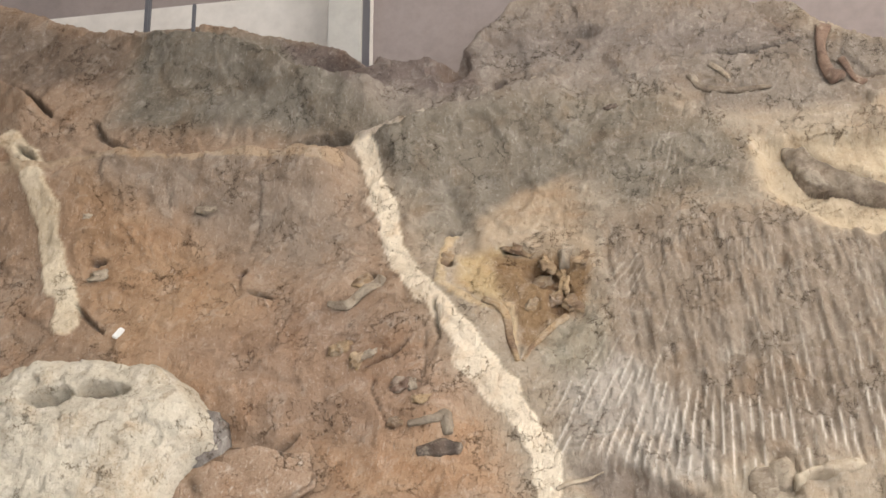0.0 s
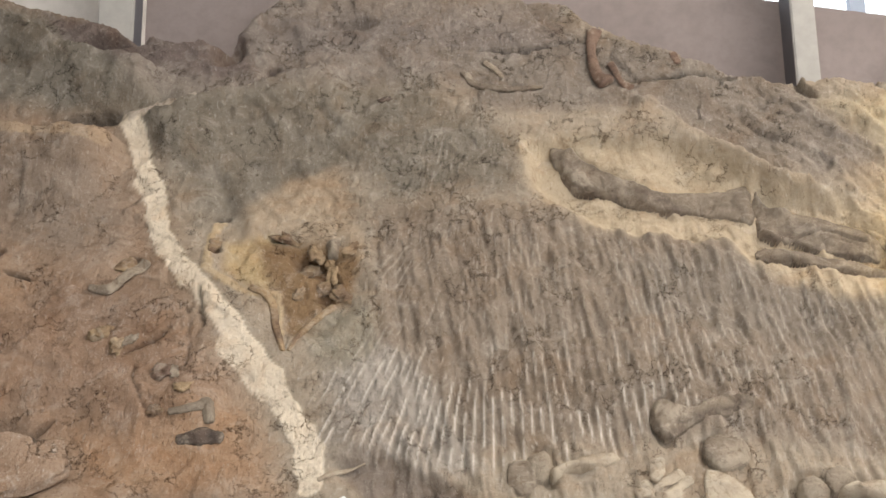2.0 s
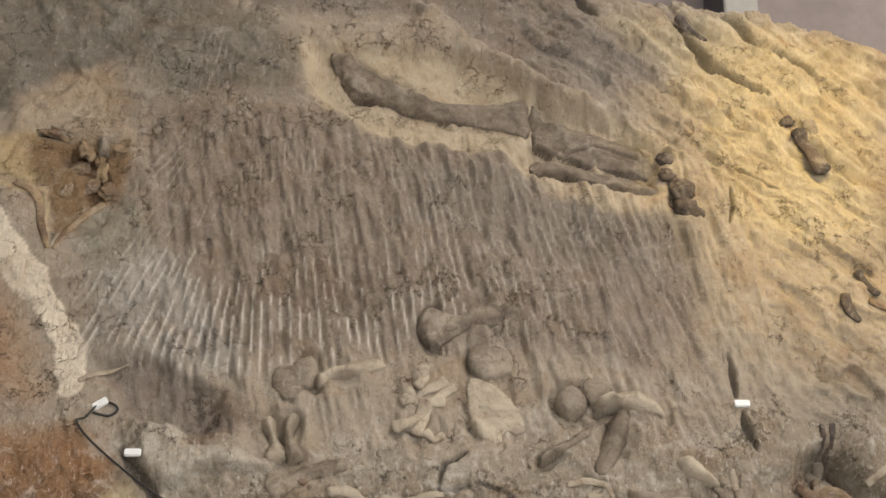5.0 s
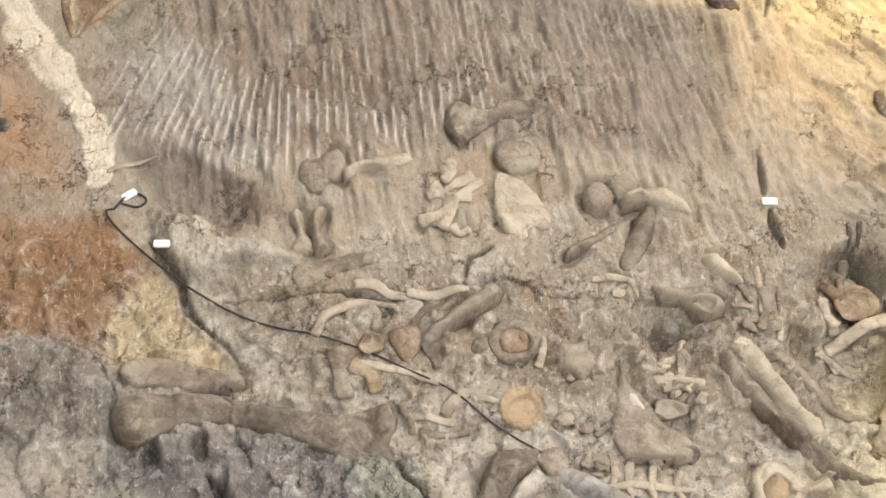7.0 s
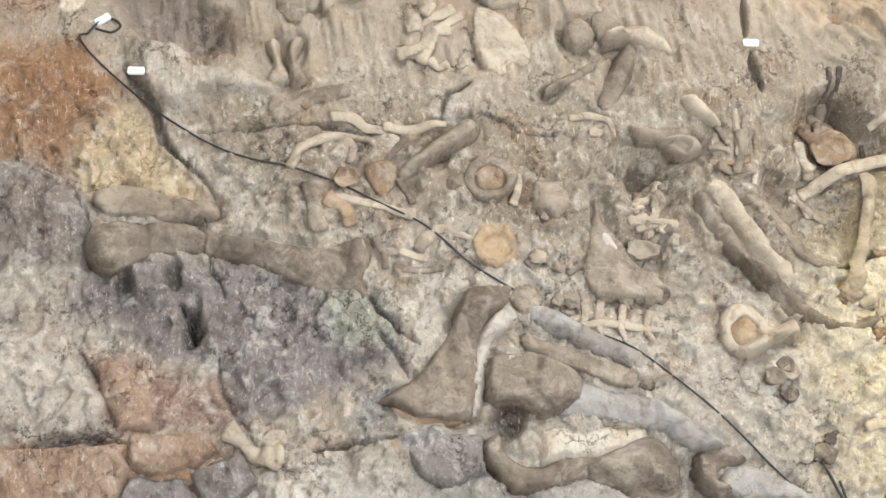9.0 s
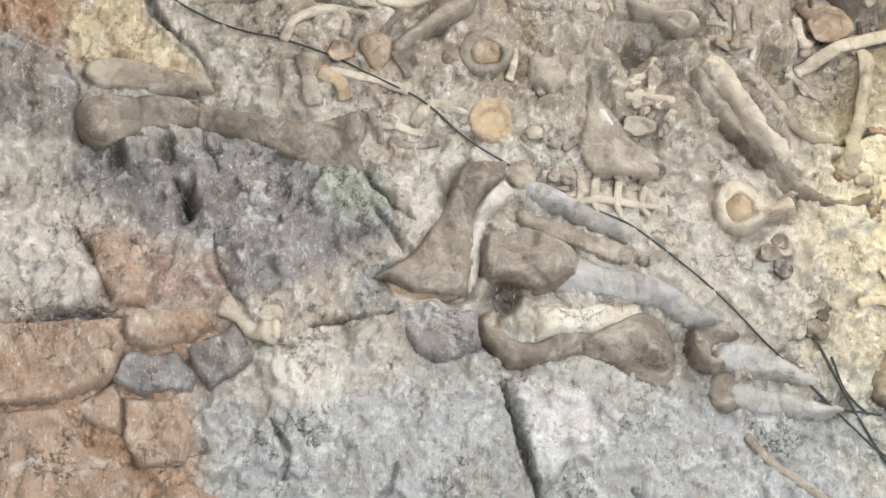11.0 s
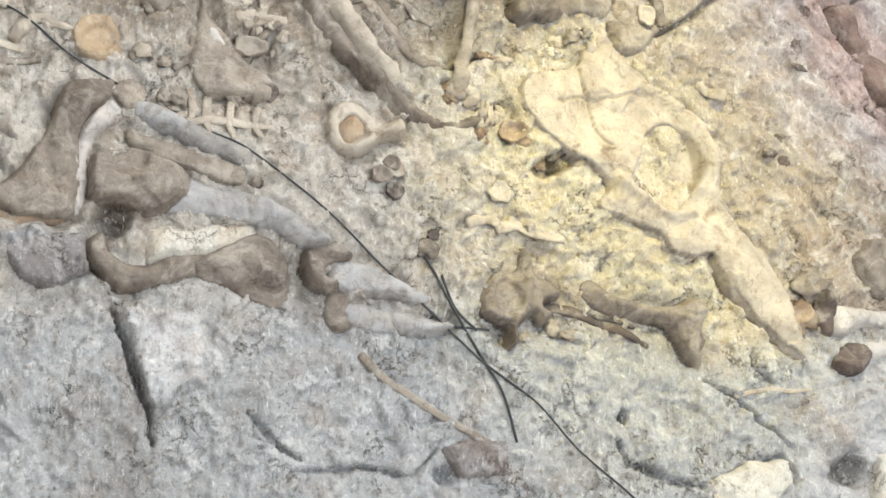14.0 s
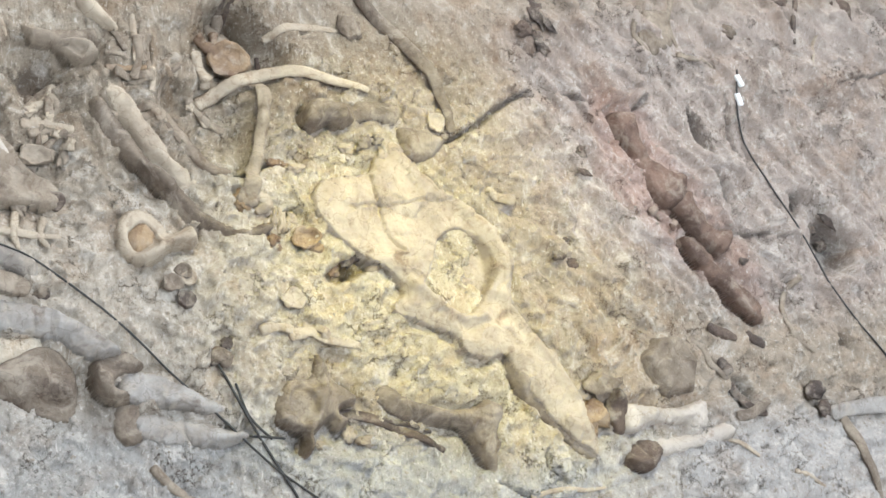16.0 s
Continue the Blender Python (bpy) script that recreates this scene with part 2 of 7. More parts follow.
def area_gap(u, v, pts):
    """Signed distance to an outline: positive within."""
    d, _ = line_gap(u, v, list(pts) + [pts[0]])
    inside = np.zeros(u.shape, bool)
    for (x0, y0), (x1, y1) in zip(pts, list(pts[1:]) + [pts[0]]):
        cross = (y0 > v) != (y1 > v)
        inside ^= cross & (u < (x1 - x0) * (v - y0) / (y1 - y0 + 1e-12) + x0)
    return np.where(inside, d, -d)


def smooth(x, a, b):
    t = np.clip((x - a) / (b - a), 0, 1)
    return t * t * (3 - 2 * t)


def facets(u, v, size, seed, tilt=0.5):
    """Broken rock: flat chips of about that size, each with its own height and slant."""
    tab = np.random.default_rng(seed).uniform(-1, 1, (128, 128, 5))
    x, y = u / size, v / size
    i0, j0 = np.floor(x).astype(int), np.floor(y).astype(int)
    best, out = np.full(u.shape, 1e9), np.zeros(u.shape)
    for di in (-1, 0, 1):
        for dj in (-1, 0, 1):
            c = tab[(i0 + di) % 128, (j0 + dj) % 128]
            dx, dy = x - (i0 + di + 0.5 + 0.45 * c[..., 0]), y - (j0 + dj + 0.5 + 0.45 * c[..., 1])
            d = dx * dx + dy * dy
            near = d < best
            best = np.where(near, d, best)
            out = np.where(near, c[..., 2] * 0.6 + tilt * (c[..., 3] * dx + c[..., 4] * dy), out)
    return out


US = np.concatenate([np.linspace(-14, -7.4, 23), np.arange(-7.2, -1.6, 0.02), np.arange(-1.6, 3.2, 0.012), np.arange(3.2, 8.8, 0.015), np.arange(8.8, 9.9, 0.02), np.linspace(10.1, 18, 27)])
VS = np.concatenate([np.linspace(-0.6, 0.5, 8), np.arange(0.6, 1.0, 0.02), np.arange(1.0, 7.4, 0.013), np.arange(7.4, 10.9, 0.02), np.linspace(11.1, 12.5, 5)])
UU, VV = np.meshgrid(US, VS, indexing="ij")
WARP_U = UU + 0.10 * lattice(UU, VV, 0.6, 0.6, 3) + 0.03 * lattice(UU, VV, 0.12, 0.12, 5, 2)
WARP_V = VV + 0.10 * lattice(UU, VV, 0.6, 0.6, 4) + 0.03 * lattice(UU, VV, 0.12, 0.12, 6, 2)
HH = 0.10 * lattice(UU, VV, 1.8, 1.3, 1, 3) + 0.035 * lattice(UU, VV, 0.35, 0.30, 2, 4, 0.6)
BED = np.empty(UU.shape + (3,))
BED[:] = (0.37, 0.305, 0.235)


def window(pts, margin):
    """The part of the grid round some places."""
    us, vs = [p[0] for p in pts], [p[1] for p in pts]
    i0, i1 = np.searchsorted(US, (min(us) - margin, max(us) + margin))
    j0, j1 = np.searchsorted(VS, (min(vs) - margin, max(vs) + margin))
    return (slice(i0, i1), slice(j0, j1))


def tint(pts, colour, soft=0.25, amount=1.0):
    """A patch of the bed with its own colour; at the crest also painted shade."""
    w = window(pts, soft * 2 + 0.2)
    m = smooth(area_gap(WARP_U[w], WARP_V[w], pts), -soft, soft)[..., None] * amount
    BED[w] = BED[w] * (1 - m) + np.array(colour) * m


def vein(pts, width, colour, rise=0.02, amount=1.0):
    """A band of another colour, a little proud of the bed or sunk in it."""
    w = window(pts, width + 0.3)
    d, _ = line_gap(WARP_U[w], WARP_V[w], pts)
    m = smooth(d, width, width * 0.85) * amount
    BED[w] = BED[w] * (1 - m[..., None]) + np.array(colour) * m[..., None]
    HH[w] += rise * m


def raise_area(pts, rise, soft=0.06):
    """A layer standing proud (or sunk, where rise is below 0) with a broken edge."""
    w = window(pts, soft * 2 + 0.2)
    HH[w] += rise * smooth(area_gap(WARP_U[w], WARP_V[w], pts), -soft, soft)


def ledge(pts, drop, reach, crisp=0.04):
    """A step: the rock under the line stands out by drop and fades over reach below it."""
    w = window(pts, reach + 0.3)
    d, t = line_gap(WARP_U[w], WARP_V[w], pts)
    us, vs = [p[0] for p in pts], [p[1] for p in pts]
    line = np.interp(WARP_U[w], us, vs)
    below = smooth(line - WARP_V[w], -crisp, crisp) * smooth(d, reach, 0.0)
    ends = smooth(t, 0, 0.12) * smooth(t, 1, 0.88)
    HH[w] += drop * below * ends


def crack(pts, width, depth, crack_shade=0.6):
    """A crack in the bed, its shade put into the colour too."""
    w = window(pts, width * 3 + 0.2)
    wob = 0.35
    d, t = line_gap(UU[w] * (1 - wob) + WARP_U[w] * wob, VV[w] * (1 - wob) + WARP_V[w] * wob, pts)
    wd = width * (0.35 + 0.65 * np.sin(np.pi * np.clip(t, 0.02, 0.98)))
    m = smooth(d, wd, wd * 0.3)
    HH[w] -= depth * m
    BED[w] *= 1 - (crack_shade * 0.6 * m)[..., None]


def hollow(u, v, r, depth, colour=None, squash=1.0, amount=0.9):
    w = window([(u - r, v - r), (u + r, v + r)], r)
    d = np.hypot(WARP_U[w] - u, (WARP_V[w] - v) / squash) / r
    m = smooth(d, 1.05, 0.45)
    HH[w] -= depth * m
    # the colour darkens the sunk place, standing in for its shade
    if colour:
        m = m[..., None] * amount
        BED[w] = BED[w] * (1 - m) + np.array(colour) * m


# ---- colours of the bed, with some shade of the crest ----
tint([(-10.55, 12.24), (-5.25, 11.36), (-3.15, 9.77), (-3.08, 8.40), (-2.61, 7.50), (-2.27, 6.61), (-1.61, 5.00), (-7.49, 4.31)], (0.34, 0.24, 0.17), 0.3)
tint([(-5.62, 8.34), (-3.36, 8.36), (-2.87, 7.41), (-3.17, 6.99), (-3.97, 7.51), (-4.99, 7.84)], (0.25, 0.20, 0.16), 0.25, 0.8)
tint([(-5.38, 8.19), (-4.31, 7.54), (-3.47, 6.69), (-3.19, 5.97), (-3.63, 5.61), (-4.64, 6.35), (-5.24, 7.27)], (0.385, 0.25, 0.155), 0.25)
tint([(-3.42, 6.38), (-2.50, 6.42), (-1.80, 5.61), (-1.61, 5.08), (-2.75, 5.13), (-3.31, 5.69)], (0.40, 0.26, 0.165), 0.2)
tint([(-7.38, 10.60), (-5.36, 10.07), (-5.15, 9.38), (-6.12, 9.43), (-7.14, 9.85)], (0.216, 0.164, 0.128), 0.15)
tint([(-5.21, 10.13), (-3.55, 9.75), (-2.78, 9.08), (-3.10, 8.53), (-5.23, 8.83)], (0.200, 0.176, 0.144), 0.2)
tint([(-3.12, 9.47), (-1.86, 9.73), (0.63, 9.38), (0.58, 8.79), (-1.35, 8.71), (-2.91, 8.50)], (0.256, 0.216, 0.184), 0.2)
tint([(-3.32, 8.78), (-0.69, 8.76), (0.10, 8.13), (0.01, 7.55), (-0.98, 7.56), (-1.25, 7.91), (-2.28, 7.41)], (0.216, 0.188, 0.152), 0.2)
tint([(-0.43, 9.16), (0.90, 9.28), (2.21, 8.68), (2.87, 7.81), (2.19, 7.52), (1.07, 8.43), (-0.24, 8.44)], (0.224, 0.188, 0.156), 0.15)
tint([(-1.06, 7.50), (0.18, 7.43), (1.59, 7.03), (2.70, 6.55), (2.87, 5.77), (2.33, 5.24), (0.87, 5.40), (-0.59, 5.29), (-1.25, 5.48), (-0.94, 6.65)], (0.255, 0.205, 0.16), 0.15)
tint([(0.77, 6.88), (1.78, 6.92), (2.83, 6.39), (2.81, 5.86), (1.70, 6.16), (0.86, 6.37)], (0.225, 0.19, 0.155), 0.12, 0.8)
tint([(-1.36, 6.07), (-0.92, 6.21), (-0.53, 5.82), (-0.22, 5.20), (-0.65, 5.17), (-1.31, 5.39)], (0.36, 0.32, 0.28), 0.10, 0.8)
tint([(0.06, 8.16), (0.71, 8.16), (1.39, 8.00), (1.90, 7.58), (2.43, 7.41), (2.76, 7.13), (2.90, 6.54), (2.25, 6.50), (1.69, 6.82), (1.51, 7.06), (0.58, 7.18), (0.18, 7.49)], (0.48, 0.39, 0.28), 0.07)
tint([(2.40, 8.42), (2.88, 7.87), (3.09, 7.34), (3.14, 6.54), (3.42, 6.14), (4.12, 6.42), (4.59, 8.22), (3.30, 8.48)], (0.46, 0.38, 0.26), 0.18)
tint([(-1.79, 7.85), (-1.38, 7.91), (-1.18, 7.39), (-1.04, 7.01), (-1.19, 6.86), (-1.62, 7.29), (-1.93, 7.18), (-2.01, 7.57)], (0.42, 0.33, 0.24), 0.08)
tint([(-2.09, 7.19), (-1.73, 7.24), (-1.58, 6.86), (-1.81, 6.76), (-2.09, 6.87)], (0.50, 0.38, 0.22), 0.06)
tint([(-1.81, 7.18), (-1.33, 7.18), (-1.08, 7.01), (-1.13, 6.65), (-1.32, 6.55), (-1.56, 6.22), (-1.72, 6.66)], (0.24, 0.155, 0.085), 0.07)
tint([(-1.47, 6.41), (-1.10, 6.65), (-0.93, 6.40), (-0.99, 6.21), (-1.21, 6.02), (-1.40, 6.07)], (0.28, 0.255, 0.20), 0.10, 0.7)
vein([(-3.02, 8.48), (-2.80, 7.81), (-2.59, 7.23), (-2.29, 6.78), (-2.00, 6.36), (-1.65, 5.91), (-1.43, 5.41), (-1.36, 5.10)], 0.092, (0.72, 0.62, 0.49), 0.010)
vein([(-1.95, 6.2), (-1.80, 6.02), (-1.66, 5.84)], 0.125, (0.72, 0.62, 0.49), 0.0)
vein([(-6.16, 8.80), (-5.92, 8.50), (-5.69, 8.03), (-5.47, 7.52), (-5.20, 7.04), (-5.15, 6.76)], 0.101, (0.66, 0.56, 0.42), 0.02)
vein([(-3.00, 8.51), (-2.64, 8.70), (-2.28, 8.85), (-1.82, 8.96), (-1.55, 9.06)], 0.042, (0.42, 0.36, 0.30), 0.03)
vein([(-2.20, 7.40), (-2.22, 6.92), (-2.08, 6.77), (-1.76, 6.71), (-1.65, 6.31)], 0.036, (0.48, 0.37, 0.24), 0.015)
# shade of the overhang under the crest, put into the bed colour
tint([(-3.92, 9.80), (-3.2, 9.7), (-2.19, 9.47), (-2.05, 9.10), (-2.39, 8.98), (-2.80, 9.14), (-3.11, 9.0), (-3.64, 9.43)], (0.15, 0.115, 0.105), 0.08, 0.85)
vein([(-6.3, 8.15), (-5.2, 8.25), (-4.2, 8.30), (-3.2, 8.15)], 0.08, (0.42, 0.31, 0.21), 0.0, 0.7)
# the crest lump darkened in colour for the shade on it
tint([(-2.3, 9.9), (-1.4, 10.1), (0.5, 9.7), (0.6, 9.1), (-1.2, 9.2), (-2.1, 9.3)], (0.20, 0.168, 0.15), 0.15, 0.7)
tint([(-4.3, 6.5), (-3.2, 6.9), (-2.5, 6.6), (-2.0, 5.9), (-2.6, 5.5), (-3.6, 5.7)], (0.28, 0.195, 0.145), 0.3, 0.7)
# lower bed: paler, crumbly grey
tint([(-0.89, 4.74), (0.02, 4.59), (0.86, 4.47), (2.44, 4.60), (3.15, 4.98), (4.17, 4.86), (3.33, 0.51), (-2.27, 0.63), (-2.47, 3.82), (-1.16, 3.82), (-0.75, 4.12)], (0.44, 0.385, 0.315), 0.2)
tint([(-1.25, 5.32), (-0.93, 5.36), (-0.38, 5.07), (-0.19, 4.83), (-0.54, 4.70), (-0.93, 4.78)], (0.24, 0.195, 0.16), 0.08)
tint([(-1.21, 4.34), (-0.94, 4.42), (-0.72, 4.12), (-0.51, 3.93), (-0.40, 3.75), (-1.16, 3.82), (-1.31, 3.97)], (0.53, 0.42, 0.27), 0.08)
tint([(-2.28, 4.81), (-1.27, 4.78), (-1.01, 4.46), (-1.25, 4.11), (-1.30, 3.82), (-2.16, 3.93)], (0.33, 0.20, 0.115), 0.12)
tint([(-2.50, 3.96), (-1.48, 4.00), (-1.16, 3.78), (-1.16, 3.32), (-2.39, 3.25)], (0.27, 0.23, 0.20), 0.12)
tint([(-1.00, 3.36), (-0.14, 3.35), (0.51, 3.16), (0.67, 2.79), (0.38, 2.58), (-0.30, 2.41), (-0.38, 2.70), (-0.75, 2.82), (-1.20, 3.08)], (0.235, 0.205, 0.19), 0.10)
tint([(0.19, 3.15), (0.51, 3.18), (0.64, 2.86), (0.32, 2.82)], (0.31, 0.30, 0.245), 0.06)
tint([(-1.18, 2.75), (-0.72, 2.76), (-0.34, 2.63), (-0.30, 2.37), (-0.85, 2.30), (-1.05, 2.55)], (0.34, 0.235, 0.185), 0.08)
tint([(-2.31, 3.18), (-1.20, 2.98), (-0.89, 2.36), (-2.21, 2.22)], (0.42, 0.36, 0.31), 0.10)
tint([(-2.51, 2.27), (-0.82, 2.30), (-0.33, 2.24), (-0.40, 1.49), (-0.19, 0.60), (-2.34, 0.62)], (0.40, 0.25, 0.155), 0.10)
tint([(-0.41, 1.83), (1.47, 2.01), (3.78, 1.90), (5.85, 1.64), (5.94, 0.23), (-0.35, 0.32)], (0.36, 0.343, 0.32), 0.25)
tint([(1.30, 1.91), (1.79, 1.94), (1.80, 1.56), (1.51, 1.45)], (0.52, 0.49, 0.455), 0.04)
tint([(0.67, 2.32), (1.15, 2.33), (1.15, 2.07), (0.80, 2.10)], (0.27, 0.26, 0.255), 0.06)
tint([(-0.05, 2.09), (0.26, 2.15), (0.51, 2.00), (0.39, 1.80), (-0.01, 1.86)], (0.56, 0.51, 0.44), 0.1)
tint([(3.61, 3.41), (4.34, 3.72), (5.03, 3.32), (5.13, 2.62), (5.35, 2.17), (5.67, 1.57), (4.93, 1.66), (4.12, 2.03), (3.64, 2.39), (3.54, 2.82)], (0.50, 0.43, 0.31), 0.2)
tint([(5.48, 4.57), (6.51, 4.94), (11.54, 5.45), (10.37, 2.46), (6.94, 2.49), (5.65, 3.06), (5.23, 3.70)], (0.40, 0.335, 0.29), 0.25)
tint([(6.15, 4.19), (6.51, 4.03), (6.87, 3.43), (7.22, 3.00), (7.34, 2.49), (6.94, 2.49), (6.47, 2.99), (6.03, 3.57)], (0.41, 0.305, 0.255), 0.08)
tint([(5.63, 1.74), (8.92, 1.83), (8.26, -0.20), (5.31, 0.13)], (0.43, 0.40, 0.37), 0.2)
tint([(3.00, 4.20), (3.43, 4.08), (3.54, 3.78), (3.38, 3.35), (3.04, 3.52), (2.93, 3.82)], (0.40, 0.35, 0.26), 0.06)
tint([(2.06, 4.57), (2.61, 4.63), (2.62, 4.32), (2.24, 4.21)], (0.36, 0.31, 0.24), 0.05)

tint([(-0.6, 4.6), (0.9, 4.5), (2.4, 4.7), (3.2, 5.0), (4.6, 4.9), (5.0, 4.3), (4.2, 3.9), (3.5, 3.5), (2.4, 3.35), (1.0, 3.65), (0.0, 3.7), (-0.5, 4.2)], (0.29, 0.237, 0.177), 0.25, 0.9)

tint([(-0.86, 4.84), (-0.69, 4.84), (-0.57, 4.65), (-0.35, 4.56), (-0.08, 4.57), (-0.04, 4.50), (-0.25, 4.47), (-0.49, 4.46), (-0.66, 4.40), (-0.83, 4.47), (-0.89, 4.61)], (0.50, 0.44, 0.36), 0.05, 0.8)
raise_area([(-0.86, 4.84), (-0.69, 4.84), (-0.57, 4.65), (-0.35, 4.56), (-0.08, 4.57), (-0.04, 4.50), (-0.25, 4.47), (-0.49, 4.46), (-0.66, 4.40), (-0.83, 4.47), (-0.89, 4.61)], 0.06, 0.03)

# ---- broken relief, tooling and strata ----
CRUMB = smooth(VV, 4.8, 4.0)
BAY = smooth(UU, -0.9, -1.6) * smooth(VV, 3.0, 4.0)
FAN = smooth(VV, 4.4, 4.9) * smooth(UU, -1.3, -0.7) * smooth(UU, 3.6, 2.9) * smooth(VV, 7.6, 7.0)
EAST = smooth(UU, 4.8, 5.8) * smooth(VV, 1.8, 2.8)
CREST_BED = smooth(VV, 6.9, 7.5)
CRUMB = CRUMB * (1 - 0.7 * EAST) * (1 - 0.25 * smooth(VV, 2.1, 1.7) * smooth(UU, -0.4, 0.2))
HH += (0.4 + 1.8 * CRUMB + 0.2 * BAY) * (0.016 * facets(WARP_U, WARP_V, 0.16, 31) + 0.016 * facets(WARP_U, WARP_V, 0.07, 32))
HH += (CRUMB + 0.7 * BAY) * 0.030 * facets(WARP_U, WARP_V, 0.42, 33)
HH += CREST_BED * (0.03 * facets(WARP_U + VV * 0.5, WARP_V, 0.5, 34) + 0.02 * facets(WARP_U, WARP_V * 1.5, 0.2, 35))
STRATA = smooth(UU, 1.2, 2.6) * smooth(VV, 6.6, 7.2) + smooth(UU, 2.9, 3.7) * smooth(VV, 4.2, 5.2) * smooth(VV, 7.2, 6.6)
HH += STRATA * (0.05 * lattice(UU + VV * 0.9, VV * 0.4, 0.12, 0.25, 21, 3) + 0.045 * facets((WARP_U + WARP_V * 0.9) * 2.2, WARP_V - WARP_U * 0.5, 0.34, 36) + 0.02 * facets((WARP_U + WARP_V * 0.9) * 2.0, WARP_V, 0.14, 37))
HH += 0.05 * FAN * lattice(UU + VV * 0.15, VV, 0.06, 0.30, 22, 3)
HH += 0.030 * CRUMB * lattice(UU, VV, 0.09, 0.08, 23, 3, 0.75)
HH += EAST * (0.065 * lattice(UU + VV * 0.6, VV, 0.09, 0.26, 24, 3) + 0.04 * facets((WARP_U + WARP_V * 0.6) * 1.8, WARP_V, 0.16, 38))

# ---- the chiselled fan: drives of the tool spread downwards, broken into strokes ----
def furrows(zone, spacing, foot):
    w = window(zone, 0.3)
    u, v = UU[w], VV[w]
    mask = smooth(area_gap(WARP_U[w], WARP_V[w], zone), -0.06, 0.10)
    start = u + 0.0
    for _ in range(4):
        start = u - np.interp(start, (-1.4, -0.74, -0.27, 0.36, 0.95, 2.1, 2.7), (0.52, 0.26, 0.03, -0.12, -0.09, -0.17, -0.30)) * (v - foot)
    phase = start / spacing + 0.55 * lattice(u, v, 0.6, 0.9, 71, 3)
    drive = np.floor(phase)
    across = phase - drive - 0.5
    tier = lattice(drive * 1.7 + 0.31, v + 0.12 * np.sin(drive * 2.4), 1.0, 0.15, 72, 2, 0.7)
    cluster = lattice(u, v, 0.45, 0.30, 73, 2)
    low = smooth(v, 6.5, 5.5) * smooth(u, 2.3, 0.2)
    press = smooth(tier + 0.6 * cluster + 0.30 * low, 0.05, 0.40) * mask
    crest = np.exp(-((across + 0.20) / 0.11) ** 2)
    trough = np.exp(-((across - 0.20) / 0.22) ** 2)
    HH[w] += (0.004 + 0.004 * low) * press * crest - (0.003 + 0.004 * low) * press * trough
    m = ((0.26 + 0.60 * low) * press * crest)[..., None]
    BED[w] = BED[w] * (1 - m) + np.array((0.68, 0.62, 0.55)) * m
    # troughs darkened in colour, adding to the shade of the low relief
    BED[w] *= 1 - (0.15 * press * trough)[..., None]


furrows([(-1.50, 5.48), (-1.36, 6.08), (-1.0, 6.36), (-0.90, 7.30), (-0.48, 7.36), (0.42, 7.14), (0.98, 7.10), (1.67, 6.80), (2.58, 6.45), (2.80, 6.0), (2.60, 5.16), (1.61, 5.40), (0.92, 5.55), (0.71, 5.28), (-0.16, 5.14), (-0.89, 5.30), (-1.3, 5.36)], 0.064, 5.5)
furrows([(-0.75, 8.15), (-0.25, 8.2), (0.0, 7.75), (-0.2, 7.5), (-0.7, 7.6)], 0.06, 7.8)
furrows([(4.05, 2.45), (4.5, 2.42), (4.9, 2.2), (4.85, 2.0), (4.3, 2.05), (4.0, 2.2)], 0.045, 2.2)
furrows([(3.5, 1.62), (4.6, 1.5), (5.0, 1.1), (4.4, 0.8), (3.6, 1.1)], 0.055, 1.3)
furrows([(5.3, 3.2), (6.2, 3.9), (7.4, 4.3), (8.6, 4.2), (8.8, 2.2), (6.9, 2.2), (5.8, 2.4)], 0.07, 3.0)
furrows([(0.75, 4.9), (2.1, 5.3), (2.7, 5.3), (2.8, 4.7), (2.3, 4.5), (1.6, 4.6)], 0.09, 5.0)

# ---- steps, sunken beds and cracks ----
ledge([(-7.69, 8.25), (-5.91, 8.27), (-5.59, 8.24), (-4.61, 8.31), (-3.78, 8.31), (-3.35, 8.28), (-2.96, 8.19)], 0.28, 1.1)
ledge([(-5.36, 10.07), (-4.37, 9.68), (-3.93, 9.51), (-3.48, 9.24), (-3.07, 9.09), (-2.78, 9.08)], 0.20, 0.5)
ledge([(-2.99, 8.44), (-2.45, 8.69), (-1.82, 8.88), (-1.36, 9.03)], 0.16, 0.8)
ledge([(0.95, 8.56), (1.32, 8.18), (1.87, 7.70), (2.27, 7.47)], 0.10, 0.35)
ledge([(-7.66, 9.69), (-6.35, 9.45), (-5.86, 9.04)], 0.22, 0.35)
ledge([(-1.02, 4.78), (-0.74, 4.78), (-0.50, 4.78), (-0.18, 4.62)], 0.08, 0.5)
ledge([(-2.50, 3.96), (-1.54, 3.96), (-1.20, 3.82), (-0.43, 3.75)], 0.10, 0.6)
ledge([(-1.93, 2.28), (-1.33, 2.28), (-0.85, 2.30), (-0.33, 2.36)], 0.06, 0.5)
ledge([(0.39, 2.27), (0.64, 2.31), (1.15, 2.36)], 0.07, 0.4)
raise_area([(0.14, 8.10), (0.71, 8.13), (1.39, 7.97), (1.89, 7.53), (2.46, 7.35), (2.73, 6.96), (2.57, 6.75), (1.70, 6.90), (1.51, 7.09), (0.58, 7.23), (0.22, 7.49)], -0.12, 0.07)
raise_area([(-1.24, 5.27), (-0.93, 5.34), (-0.41, 5.07), (-0.47, 4.74), (-0.89, 4.78)], -0.08, 0.06)
raise_area([(-2.33, 7.96), (-1.91, 7.25), (-1.24, 7.21), (-0.98, 6.67), (-1.36, 6.28), (-1.60, 6.29), (-2.05, 6.82)], -0.06, 0.08)
